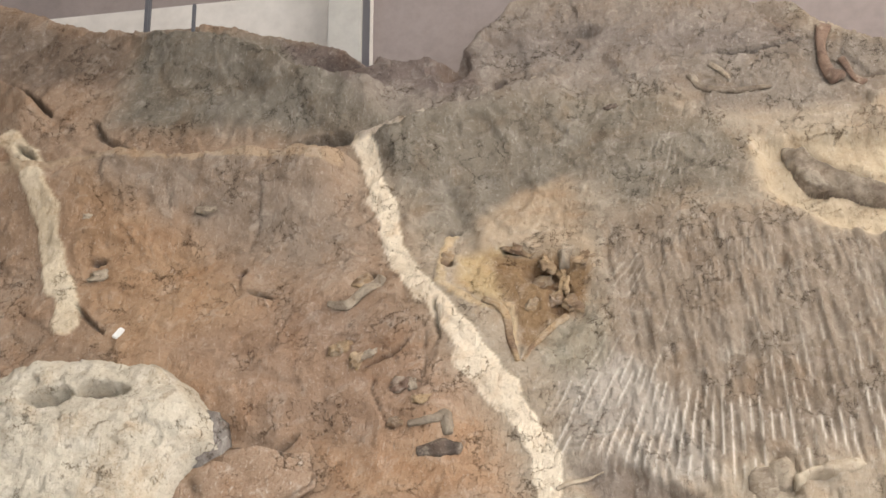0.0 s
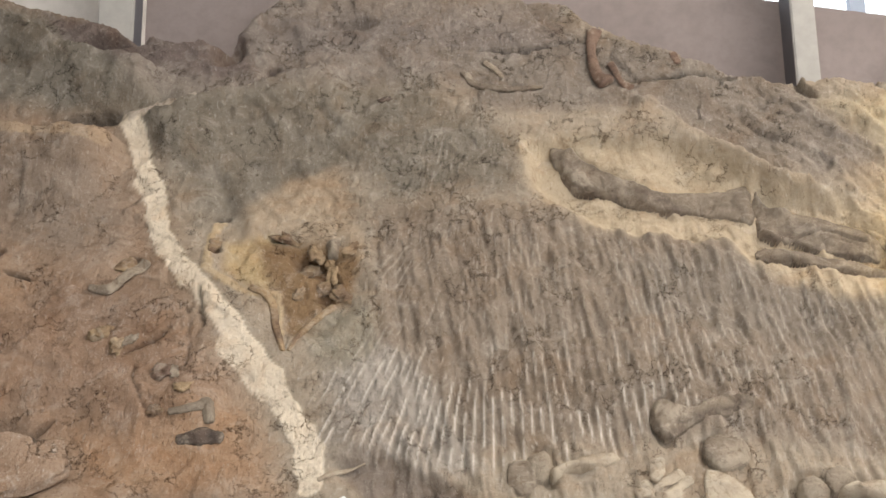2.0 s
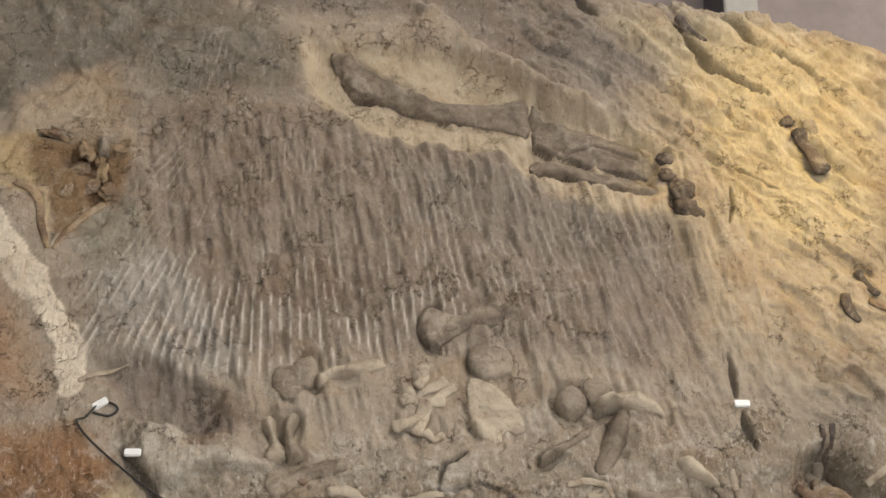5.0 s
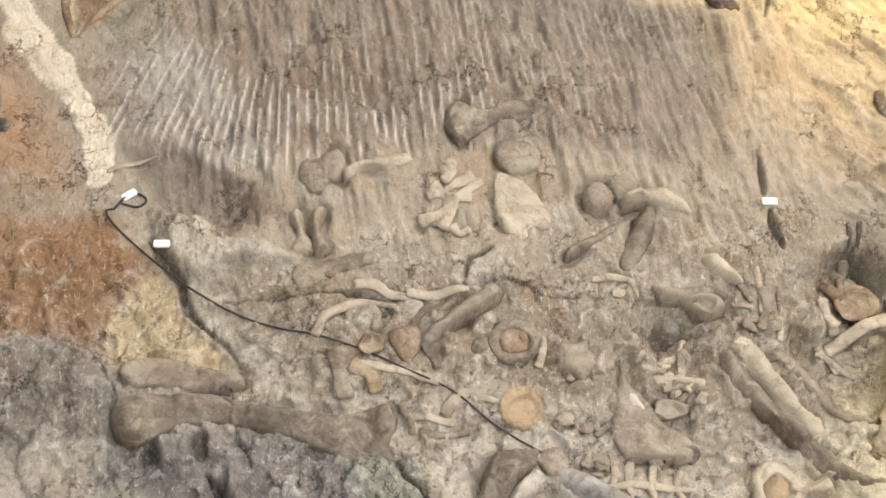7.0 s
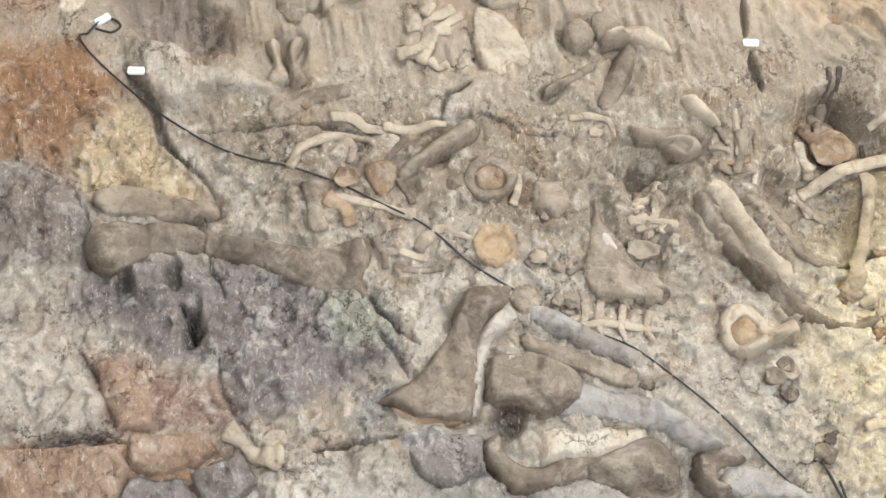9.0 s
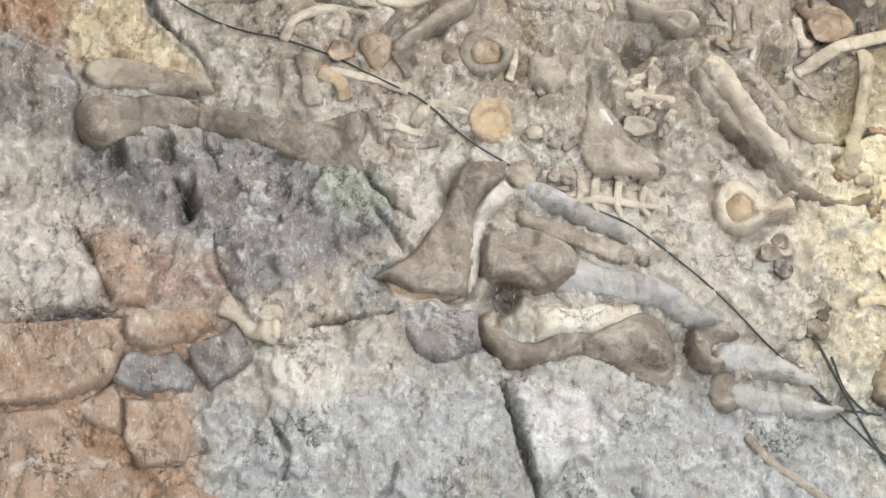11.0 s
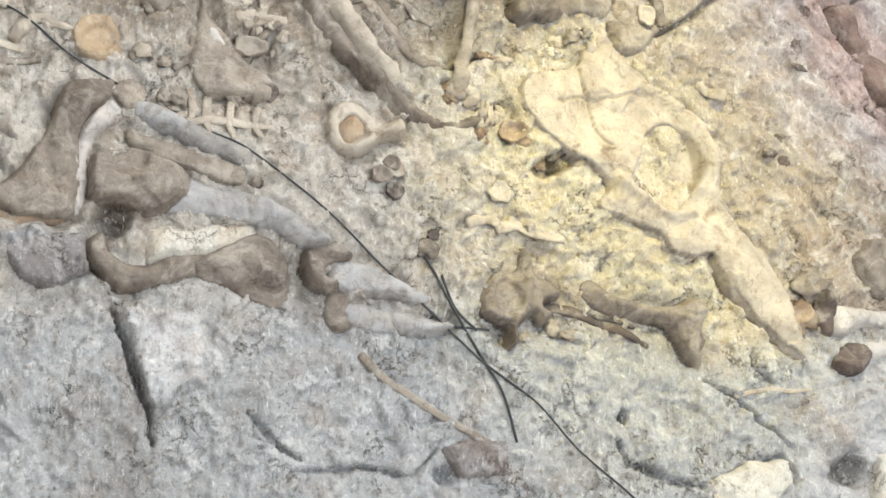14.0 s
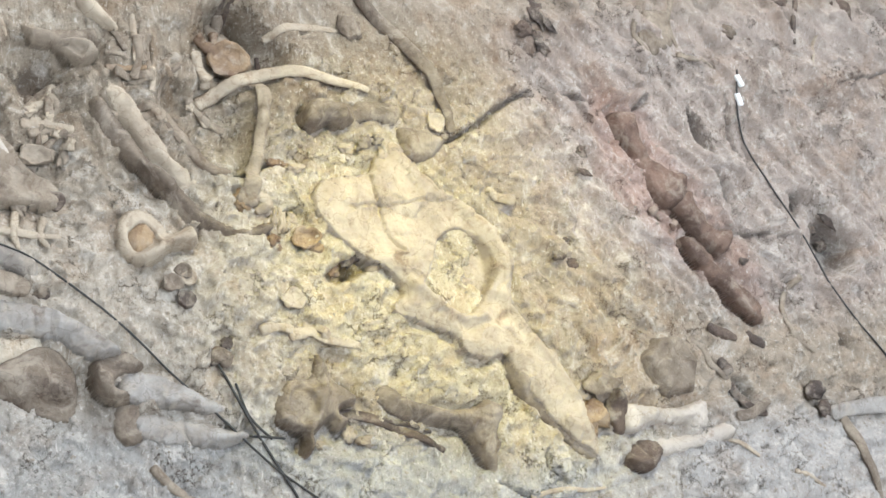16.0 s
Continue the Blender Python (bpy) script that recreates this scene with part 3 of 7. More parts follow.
raise_area([(3.02, 4.09), (3.35, 4.11), (3.51, 3.85), (3.43, 3.43), (3.11, 3.53), (2.99, 3.74)], -0.10, 0.06)
raise_area([(3.00, 4.44), (3.54, 4.65), (3.70, 4.29), (3.38, 3.67), (3.09, 3.60), (2.94, 3.97)], -0.10, 0.07)
raise_area([(2.02, 4.28), (2.36, 4.20), (2.36, 3.82), (2.15, 3.78), (1.96, 4.05)], -0.10, 0.06)
raise_area([(3.50, 2.39), (3.97, 2.32), (4.89, 1.88), (4.91, 1.52), (4.45, 1.60), (3.57, 1.76)], -0.06, 0.07)
raise_area([(1.29, 1.92), (1.79, 1.96), (1.80, 1.53), (1.49, 1.37)], 0.05, 0.03)
raise_area([(7.66, 3.46), (7.92, 3.42), (8.22, 3.11), (8.12, 2.79), (7.75, 2.83)], -0.10, 0.05)
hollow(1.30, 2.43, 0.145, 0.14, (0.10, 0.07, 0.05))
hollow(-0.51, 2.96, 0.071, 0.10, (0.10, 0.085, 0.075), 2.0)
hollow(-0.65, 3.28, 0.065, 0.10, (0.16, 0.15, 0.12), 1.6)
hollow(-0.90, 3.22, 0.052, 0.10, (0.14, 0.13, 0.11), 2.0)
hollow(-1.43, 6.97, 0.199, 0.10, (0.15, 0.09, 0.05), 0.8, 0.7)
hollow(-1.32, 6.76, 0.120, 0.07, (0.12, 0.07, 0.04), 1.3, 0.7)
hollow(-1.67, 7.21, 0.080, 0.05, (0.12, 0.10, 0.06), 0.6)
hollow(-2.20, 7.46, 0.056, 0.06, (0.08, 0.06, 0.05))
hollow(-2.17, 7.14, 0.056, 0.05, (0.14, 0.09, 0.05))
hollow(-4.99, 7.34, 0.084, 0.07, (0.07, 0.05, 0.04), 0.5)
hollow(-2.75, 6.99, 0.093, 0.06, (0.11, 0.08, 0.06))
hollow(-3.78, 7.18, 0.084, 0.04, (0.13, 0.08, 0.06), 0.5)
# dark tones here paint the shade above the ledge and under the crest
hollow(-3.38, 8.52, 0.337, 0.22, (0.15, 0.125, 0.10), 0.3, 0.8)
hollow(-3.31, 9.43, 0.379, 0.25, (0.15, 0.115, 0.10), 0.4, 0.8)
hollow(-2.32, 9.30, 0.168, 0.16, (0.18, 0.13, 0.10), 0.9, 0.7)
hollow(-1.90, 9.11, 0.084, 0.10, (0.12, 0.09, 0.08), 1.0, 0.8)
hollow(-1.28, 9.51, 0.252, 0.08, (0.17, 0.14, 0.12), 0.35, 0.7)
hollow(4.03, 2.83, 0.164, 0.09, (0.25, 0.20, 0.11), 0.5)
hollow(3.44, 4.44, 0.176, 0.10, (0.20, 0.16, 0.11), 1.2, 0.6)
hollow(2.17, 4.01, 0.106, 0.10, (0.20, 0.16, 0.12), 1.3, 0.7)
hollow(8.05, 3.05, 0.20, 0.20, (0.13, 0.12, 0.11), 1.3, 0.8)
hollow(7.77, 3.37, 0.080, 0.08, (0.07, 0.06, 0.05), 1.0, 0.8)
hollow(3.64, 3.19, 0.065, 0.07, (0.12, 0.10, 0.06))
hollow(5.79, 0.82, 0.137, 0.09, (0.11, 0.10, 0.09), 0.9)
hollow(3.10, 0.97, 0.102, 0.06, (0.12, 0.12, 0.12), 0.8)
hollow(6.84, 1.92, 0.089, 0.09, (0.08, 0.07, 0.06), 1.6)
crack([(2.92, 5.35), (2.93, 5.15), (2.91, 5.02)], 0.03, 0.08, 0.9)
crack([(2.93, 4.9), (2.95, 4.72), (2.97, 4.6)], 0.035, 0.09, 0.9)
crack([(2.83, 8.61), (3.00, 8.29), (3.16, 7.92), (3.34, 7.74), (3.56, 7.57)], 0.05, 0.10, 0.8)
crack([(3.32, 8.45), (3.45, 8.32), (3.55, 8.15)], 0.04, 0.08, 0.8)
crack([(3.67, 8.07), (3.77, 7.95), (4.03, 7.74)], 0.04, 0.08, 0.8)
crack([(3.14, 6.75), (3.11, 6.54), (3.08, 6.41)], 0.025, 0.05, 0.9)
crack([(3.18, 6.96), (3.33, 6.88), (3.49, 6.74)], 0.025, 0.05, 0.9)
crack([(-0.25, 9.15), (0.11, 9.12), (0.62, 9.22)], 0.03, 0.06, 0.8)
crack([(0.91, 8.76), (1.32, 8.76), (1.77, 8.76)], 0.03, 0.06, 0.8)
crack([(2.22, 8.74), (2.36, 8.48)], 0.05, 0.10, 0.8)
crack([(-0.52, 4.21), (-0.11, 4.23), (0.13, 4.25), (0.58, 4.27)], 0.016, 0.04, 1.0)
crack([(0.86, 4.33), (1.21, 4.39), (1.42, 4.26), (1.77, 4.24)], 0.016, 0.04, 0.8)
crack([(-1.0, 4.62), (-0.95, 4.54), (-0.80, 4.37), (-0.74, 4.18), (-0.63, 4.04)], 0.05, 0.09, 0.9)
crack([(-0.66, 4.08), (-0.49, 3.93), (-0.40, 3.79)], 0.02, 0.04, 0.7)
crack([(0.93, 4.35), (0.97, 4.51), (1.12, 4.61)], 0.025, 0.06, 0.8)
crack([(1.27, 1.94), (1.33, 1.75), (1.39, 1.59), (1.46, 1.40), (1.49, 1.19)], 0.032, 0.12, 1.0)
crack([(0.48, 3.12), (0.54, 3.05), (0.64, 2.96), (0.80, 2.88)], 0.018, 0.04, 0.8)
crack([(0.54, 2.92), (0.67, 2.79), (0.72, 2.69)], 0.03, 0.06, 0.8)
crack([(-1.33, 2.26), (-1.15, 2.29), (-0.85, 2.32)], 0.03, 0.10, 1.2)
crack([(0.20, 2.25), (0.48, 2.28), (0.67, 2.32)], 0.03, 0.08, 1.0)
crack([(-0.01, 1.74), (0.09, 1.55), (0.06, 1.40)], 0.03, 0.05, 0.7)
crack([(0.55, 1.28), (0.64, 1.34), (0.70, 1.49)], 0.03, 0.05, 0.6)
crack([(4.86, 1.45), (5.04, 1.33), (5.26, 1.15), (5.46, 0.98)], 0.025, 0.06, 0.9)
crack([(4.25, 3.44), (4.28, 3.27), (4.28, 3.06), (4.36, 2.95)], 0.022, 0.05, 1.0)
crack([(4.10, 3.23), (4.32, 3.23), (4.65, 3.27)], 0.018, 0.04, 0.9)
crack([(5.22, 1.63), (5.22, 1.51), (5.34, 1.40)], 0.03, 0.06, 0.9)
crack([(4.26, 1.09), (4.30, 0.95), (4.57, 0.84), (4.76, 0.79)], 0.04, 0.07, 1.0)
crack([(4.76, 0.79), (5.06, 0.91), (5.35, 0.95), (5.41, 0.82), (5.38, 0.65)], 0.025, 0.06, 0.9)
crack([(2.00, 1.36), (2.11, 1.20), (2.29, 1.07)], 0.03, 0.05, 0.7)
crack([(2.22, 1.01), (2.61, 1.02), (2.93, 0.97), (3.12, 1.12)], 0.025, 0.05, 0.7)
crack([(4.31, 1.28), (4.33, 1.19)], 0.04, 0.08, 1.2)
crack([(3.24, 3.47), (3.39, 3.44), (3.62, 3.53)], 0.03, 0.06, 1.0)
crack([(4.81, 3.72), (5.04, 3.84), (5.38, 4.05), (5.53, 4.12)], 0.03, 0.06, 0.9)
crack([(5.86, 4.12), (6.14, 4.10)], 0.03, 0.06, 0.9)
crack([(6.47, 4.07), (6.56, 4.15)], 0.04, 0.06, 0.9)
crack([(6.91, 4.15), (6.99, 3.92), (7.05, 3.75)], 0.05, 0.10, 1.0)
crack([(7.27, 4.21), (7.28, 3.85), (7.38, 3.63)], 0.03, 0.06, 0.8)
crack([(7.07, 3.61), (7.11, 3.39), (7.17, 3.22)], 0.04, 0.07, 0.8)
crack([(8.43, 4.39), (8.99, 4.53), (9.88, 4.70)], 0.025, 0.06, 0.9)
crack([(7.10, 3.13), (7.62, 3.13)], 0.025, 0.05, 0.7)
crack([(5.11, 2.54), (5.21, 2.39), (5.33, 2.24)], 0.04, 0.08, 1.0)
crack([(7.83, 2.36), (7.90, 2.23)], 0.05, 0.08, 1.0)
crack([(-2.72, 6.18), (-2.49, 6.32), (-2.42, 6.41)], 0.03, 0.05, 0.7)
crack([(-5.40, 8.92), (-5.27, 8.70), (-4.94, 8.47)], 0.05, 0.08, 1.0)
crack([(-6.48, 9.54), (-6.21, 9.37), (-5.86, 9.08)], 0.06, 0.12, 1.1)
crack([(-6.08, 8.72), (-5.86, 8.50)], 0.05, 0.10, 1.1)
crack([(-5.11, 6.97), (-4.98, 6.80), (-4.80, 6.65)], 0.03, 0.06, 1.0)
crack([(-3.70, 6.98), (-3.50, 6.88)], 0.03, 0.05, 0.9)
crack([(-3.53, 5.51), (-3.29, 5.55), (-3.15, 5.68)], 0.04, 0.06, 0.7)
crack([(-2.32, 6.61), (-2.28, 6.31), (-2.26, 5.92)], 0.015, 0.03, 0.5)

# blocks of grey rock beside the thigh bone
tint([(-1.77, 2.96), (-1.39, 2.92), (-1.18, 2.89), (-0.88, 2.35), (-1.33, 2.26), (-1.69, 2.23)], (0.48, 0.42, 0.355), 0.03)
tint([(-0.95, 2.72), (-0.73, 2.64), (-0.68, 2.37), (-0.86, 2.33)], (0.38, 0.275, 0.215), 0.03)
tint([(0.40, 2.61), (0.66, 2.58), (0.66, 2.32), (0.44, 2.28)], (0.27, 0.255, 0.23), 0.05)
raise_area([(-1.77, 2.96), (-1.39, 2.92), (-1.18, 2.89), (-0.89, 2.36), (-1.33, 2.28), (-1.70, 2.26)], 0.07, 0.03)
raise_area([(-0.93, 2.71), (-0.73, 2.63), (-0.70, 2.38), (-0.85, 2.35)], 0.04, 0.02)
raise_area([(-0.90, 3.31), (-0.69, 3.34), (-0.65, 3.17), (-0.80, 3.12)], 0.08, 0.025)
raise_area([(-0.62, 3.31), (-0.33, 3.25), (-0.06, 3.04), (0.08, 2.77), (-0.23, 2.57), (-0.37, 2.77), (-0.50, 3.10)], 0.05, 0.03)
raise_area([(0.20, 3.12), (0.40, 3.19), (0.56, 2.99), (0.63, 2.78), (0.34, 2.74), (0.20, 2.91)], 0.05, 0.03)
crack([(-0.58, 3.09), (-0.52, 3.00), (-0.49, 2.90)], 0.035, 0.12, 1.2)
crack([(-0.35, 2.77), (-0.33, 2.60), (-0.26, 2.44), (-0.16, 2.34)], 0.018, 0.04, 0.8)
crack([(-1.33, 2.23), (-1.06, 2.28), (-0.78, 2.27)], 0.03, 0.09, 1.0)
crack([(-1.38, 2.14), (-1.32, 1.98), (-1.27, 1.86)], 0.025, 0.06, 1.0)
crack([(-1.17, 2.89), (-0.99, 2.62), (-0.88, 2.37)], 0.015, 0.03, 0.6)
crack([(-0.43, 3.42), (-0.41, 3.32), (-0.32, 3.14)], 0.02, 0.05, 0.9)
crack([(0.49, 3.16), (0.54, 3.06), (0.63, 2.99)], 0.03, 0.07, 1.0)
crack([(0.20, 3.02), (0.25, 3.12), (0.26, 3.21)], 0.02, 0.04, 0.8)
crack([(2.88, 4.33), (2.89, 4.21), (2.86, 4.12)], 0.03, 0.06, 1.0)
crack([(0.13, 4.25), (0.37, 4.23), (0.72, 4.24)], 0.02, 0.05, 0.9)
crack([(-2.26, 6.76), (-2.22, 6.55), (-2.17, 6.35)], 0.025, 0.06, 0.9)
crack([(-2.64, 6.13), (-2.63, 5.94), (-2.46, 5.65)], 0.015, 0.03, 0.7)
tint([(2.17, 4.47), (2.53, 4.48), (2.59, 4.32), (2.33, 4.20), (2.13, 4.27)], (0.36, 0.31, 0.245), 0.05)
tint([(3.13, 4.30), (3.22, 4.46), (3.52, 4.55), (3.49, 4.31), (3.27, 4.23)], (0.25, 0.205, 0.15), 0.06)
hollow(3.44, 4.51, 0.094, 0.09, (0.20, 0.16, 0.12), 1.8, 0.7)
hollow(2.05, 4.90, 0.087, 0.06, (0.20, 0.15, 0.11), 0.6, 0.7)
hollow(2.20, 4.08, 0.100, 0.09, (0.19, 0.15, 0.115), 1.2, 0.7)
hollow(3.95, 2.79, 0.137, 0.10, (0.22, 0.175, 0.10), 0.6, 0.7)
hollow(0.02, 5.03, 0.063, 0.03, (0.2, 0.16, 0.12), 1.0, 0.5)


# the crest: above it the bed falls back under the retaining wall
CREST = [(-9.50, 11.33), (-6.82, 10.68), (-6.08, 10.29), (-5.25, 10.10), (-4.49, 10.07), (-3.99, 9.88), (-3.44, 9.66), (-3.12, 9.53), (-2.81, 9.35), (-2.32, 9.37), (-2.01, 9.79), (-1.87, 9.99), (-1.39, 10.10), (-0.44, 9.89), (0.47, 9.68), (0.63, 9.45)] + [(1.12, 9.13), (1.73, 8.82), (2.21, 8.70), (2.83, 8.62), (3.36, 8.53), (4.04, 8.41), (5.39, 7.90), (6.93, 7.30)]
_cu, _cv = [p[0] for p in CREST], [p[1] for p in CREST]
_gap = VV - np.interp(UU, _cu, _cv) + 0.05 * lattice(UU, VV, 0.3, 0.3, 9)
HH -= 2.45 * np.clip(_gap, 0, None) + 0.15 * smooth(_gap, 0.0, 0.10)
# the foot of the face turns out into the pit floor
HH += 0.5 * smooth(VV, 0.6, -0.6)


def surface(u, v):
    """How far the rock stands out at a place of the face."""
    i = int(np.clip(np.searchsorted(US, u) - 1, 0, len(US) - 2))
    j = int(np.clip(np.searchsorted(VS, v) - 1, 0, len(VS) - 2))
    a, b = (u - US[i]) / (US[i + 1] - US[i]), (v - VS[j]) / (VS[j + 1] - VS[j])
    return float((HH[i, j] * (1 - a) + HH[i + 1, j] * a) * (1 - b) + (HH[i, j + 1] * (1 - a) + HH[i + 1, j + 1] * a) * b)


def grid_object(name, places, colours, grain, material):
    nu, nv = places.shape[:2]
    me = bpy.data.meshes.new(name)
    ids = np.arange(nu * nv).reshape(nu, nv)
    quads = np.stack([ids[:-1, :-1], ids[1:, :-1], ids[1:, 1:], ids[:-1, 1:]], -1).reshape(-1, 4)
    me.vertices.add(nu * nv)
    me.vertices.foreach_set("co", places.reshape(-1))
    me.loops.add(len(quads) * 4)
    me.loops.foreach_set("vertex_index", quads.reshape(-1))
    me.polygons.add(len(quads))
    me.polygons.foreach_set("loop_start", np.arange(len(quads)) * 4)
    me.polygons.foreach_set("use_smooth", np.ones(len(quads), bool))
    me.update(calc_edges=True)
    at = me.attributes.new("bed", "FLOAT_COLOR", "POINT")
    at.data.foreach_set("color", np.concatenate([colours, grain[..., None]], -1).astype(np.float32).reshape(-1))
    me.materials.append(material)
    return new(name, me)


# ---- mesh helpers ----
def part(name, bm, material, parent=None, label=""):
    """Links a bmesh as one mesh object, under a thing or on its own."""
    me = bpy.data.meshes.new(name)
    bm.to_mesh(me)
    bm.free()
    me.materials.append(material)
    ob = new(name, me)
    if parent:
        ob.parent = parent
    if label:
        ob["label"] = label
    return ob


def raw(name, verts, faces, material, parent=None, label="", shade=True):
    me = bpy.data.meshes.new(name)
    me.from_pydata([tuple(p) for p in verts], [], faces)
    if shade:
        me.polygons.foreach_set("use_smooth", [True] * len(me.polygons))
    me.materials.append(material)
    ob = new(name, me)
    if parent:
        ob.parent = parent
    if label:
        ob["label"] = label
    return ob


def box(bm, lo, hi, bevel=0.0):
    c = [(a + b) / 2 for a, b in zip(lo, hi)]
    s = [b - a for a, b in zip(lo, hi)]
    geo = bmesh.ops.create_cube(bm, size=1.0, matrix=Matrix.Translation(c) @ Matrix.Diagonal((*s, 1)))
    if bevel:
        edges = list({e for v in geo["verts"] for e in v.link_edges})
        bmesh.ops.bevel(bm, geom=edges, offset=bevel, segments=2, affect="EDGES")
    return bm


def spline(pts, n):
    """Catmull-Rom through places of any width."""
    p = [np.array(q, float) for q in pts]
    p = [2 * p[0] - p[1]] + p + [2 * p[-1] - p[-2]]
    out, m = [], len(p) - 3
    for k in range(n + 1):
        x = k / n * m
        i = min(int(x), m - 1)
        t = x - i
        a, b, c, d = p[i : i + 4]
        out.append(0.5 * (2 * b + (c - a) * t + (2 * a - 5 * b + 4 * c - d) * t**2 + (3 * b - a - 3 * c + d) * t**3))
    return out


def surfaces(u, v):
    """The same for many places at once."""
    i = np.clip(np.searchsorted(US, u) - 1, 0, len(US) - 2)
    j = np.clip(np.searchsorted(VS, v) - 1, 0, len(VS) - 2)
    a, b = (u - US[i]) / (US[i + 1] - US[i]), (v - VS[j]) / (VS[j + 1] - VS[j])
    return (HH[i, j] * (1 - a) + HH[i + 1, j] * a) * (1 - b) + (HH[i, j + 1] * (1 - a) + HH[i + 1, j + 1] * a) * b


def bank(pts, r, amount=0.55):
    """Matrix left standing against a bone on some sides, and cut away on others."""
    w = window(pts, r * 4 + 0.1)
    d, _ = line_gap(WARP_U[w], WARP_V[w], [tuple(p) for p in pts])
    side = lattice(UU[w], VV[w], 0.5, 0.5, 77, 2)
    HH[w] += amount * r * smooth(d, r * 2.4, r * 0.8) * np.clip(-0.45 + 1.1 * side, -0.9, 0.12)


def tube_mesh(pts, radii, lift=0.15, flat=0.75, sides=12, n=None, rough=0.08, seed=0, banked=True):
    """A bent, tapering rod lying in the rock: pts (u, v), radii along it, uneven section, blunt ends."""
    n = n or max(8, 6 * (len(pts) - 1))
    path = spline(pts, n)
    rr = np.interp(np.linspace(0, 1, n + 1), np.linspace(0, 1, len(radii)), radii)
    base = [surface(q[0], q[1]) for q in path]
    base = np.convolve(np.pad(base, 3, mode="edge"), np.ones(7) / 7, "valid")
    verts, faces = [], []
    rings = [(0, 0.45, -0.30), (0, 0.82, -0.16)] + [(k, 1.0, 0) for k in range(n + 1)] + [(n, 0.82, 0.16), (n, 0.45, 0.30)]
    for k, s, push in rings:
        q, r = path[k], rr[k]
        a, b = path[max(k - 1, 0)], path[min(k + 1, n)]
        t = (b - a) / (np.linalg.norm(b - a) + 1e-9)
        side = np.array((-t[1], t[0]))
        c = q + t * push * r * 1.4
        wob = 0.10 * r * noise.noise(Vector((k * 0.45, seed * 3.1, 4.0)))
        for m in range(sides):
            ang = 2 * math.pi * m / sides
            ca, sa = math.cos(ang), math.sin(ang)
            w = 1 + rough * noise.noise(Vector((k * 0.10 + seed * 7.3, ca * 1.3, sa * 1.3))) + rough * 0.45 * noise.noise(Vector((k * 0.35 + seed * 2.1, ca * 3, sa * 3)))
            w += 0.10 * math.cos(3 * ang + seed * 1.9 + k * 0.06)
            x, h = ca * r * s * w + wob, sa * r * s * w * flat
            verts.append(face(c[0] + side[0] * x, c[1] + side[1] * x, base[k] + lift * r + h))
    for k in range(len(rings) - 1):
        for m in range(sides):
            a, b = k * sides + m, k * sides + (m + 1) % sides
            faces.append((a, b, b + sides, a + sides))
    faces.append(tuple(range(sides))[::-1])
    faces.append(tuple(range((len(rings) - 1) * sides, len(rings) * sides)))
    if banked:
        bank(path[:: max(1, n // 6)], float(np.mean(rr)))
    return verts, faces


_count = [0]


def limb(label, pts, radii, mat, name="limb_bone", lift=0.15, flat=0.7, group=""):
    """A long bone: flared ends and a waisted shaft, half freed from the rock; large ones with their heads apart."""
    _count[0] += 1
    big = max(radii) > 0.1
    lift, flat = (lift * 0.4, 0.5) if big else (lift * 0.35 + 0.02, 0.55)
    v, f = tube_mesh(pts, radii, lift, flat, 18, rough=0.22, seed=_count[0], n=12 * (len(pts) - 1))
    ob = tagged(raw(name, v, f, mat), label, "fossil bone", group)
    if big:
        for q, r, k in ((pts[0], radii[0], 0), (pts[-1], radii[-1], 1)):
            o = pts[1] if k == 0 else pts[-2]
            a = math.atan2(q[1] - o[1], q[0] - o[0])
            for s, z in ((0.42, 0.75), (-0.42, 0.65)):
                vv, ff = lump_mesh(q[0] - math.sin(a) * r * s, q[1] + math.cos(a) * r * s, r * 0.66, r * z * 0.95, a, 0.75 + lift, _count[0] + k + s, 0.45, banked=False)
                raw("bone_head", vv, ff, mat, ob)
    return ob


def rib(label, pts, r, mat, name="rib", taper=0.55, lift=0.3, group=""):
    _count[0] += 1
    v, f = tube_mesh(pts, (r, r, r * 0.9, r * taper), lift * 0.4 + 0.02, 0.58, 12, rough=0.26, seed=_count[0], n=9 * (len(pts) - 1))
    return tagged(raw(name, v, f, mat), label, "fossil bone", group)


def lump_mesh(u, v, ru, rv, spin=0.0, height=0.7, seed=0, rough=0.3, rings=9, sides=18, banked=True):
    """A rounded, uneven knob resting in the rock."""
    base = (surface(u, v) + surface(u + ru * 0.8, v) + surface(u - ru * 0.8, v) + surface(u, v + rv * 0.8)) / 4 + 0.12 * min(ru, rv)
    verts, faces = [], []
    cs, sn = math.cos(spin), math.sin(spin)
    for k in range(rings + 1):
        ph = math.pi * 0.62 * (k / rings)
        for m in range(sides):
            a = 2 * math.pi * m / sides
            d = Vector((math.cos(a) * math.sin(ph), math.sin(a) * math.sin(ph), math.cos(ph)))
            w = 1 + rough * 1.5 * noise.fractal(d * 1.7 + Vector((seed * 3.7, seed * 1.3, 0)), 0.9, 2.1, 4)
            x, y, h = d.x * ru * w, d.y * rv * w, d.z * min(ru, rv) * height * 0.58 * w
            verts.append(face(u + x * cs - y * sn, v + x * sn + y * cs, base + h))
    for k in range(rings):
        for m in range(sides):
            a, b = k * sides + m, k * sides + (m + 1) % sides
            faces.append((a, a + sides, b + sides, b))
    faces.append(tuple(range(sides)))
    if banked:
        bank([(u, v), (u + 0.01, v)], max(ru, rv) * 0.8)
    return verts, faces


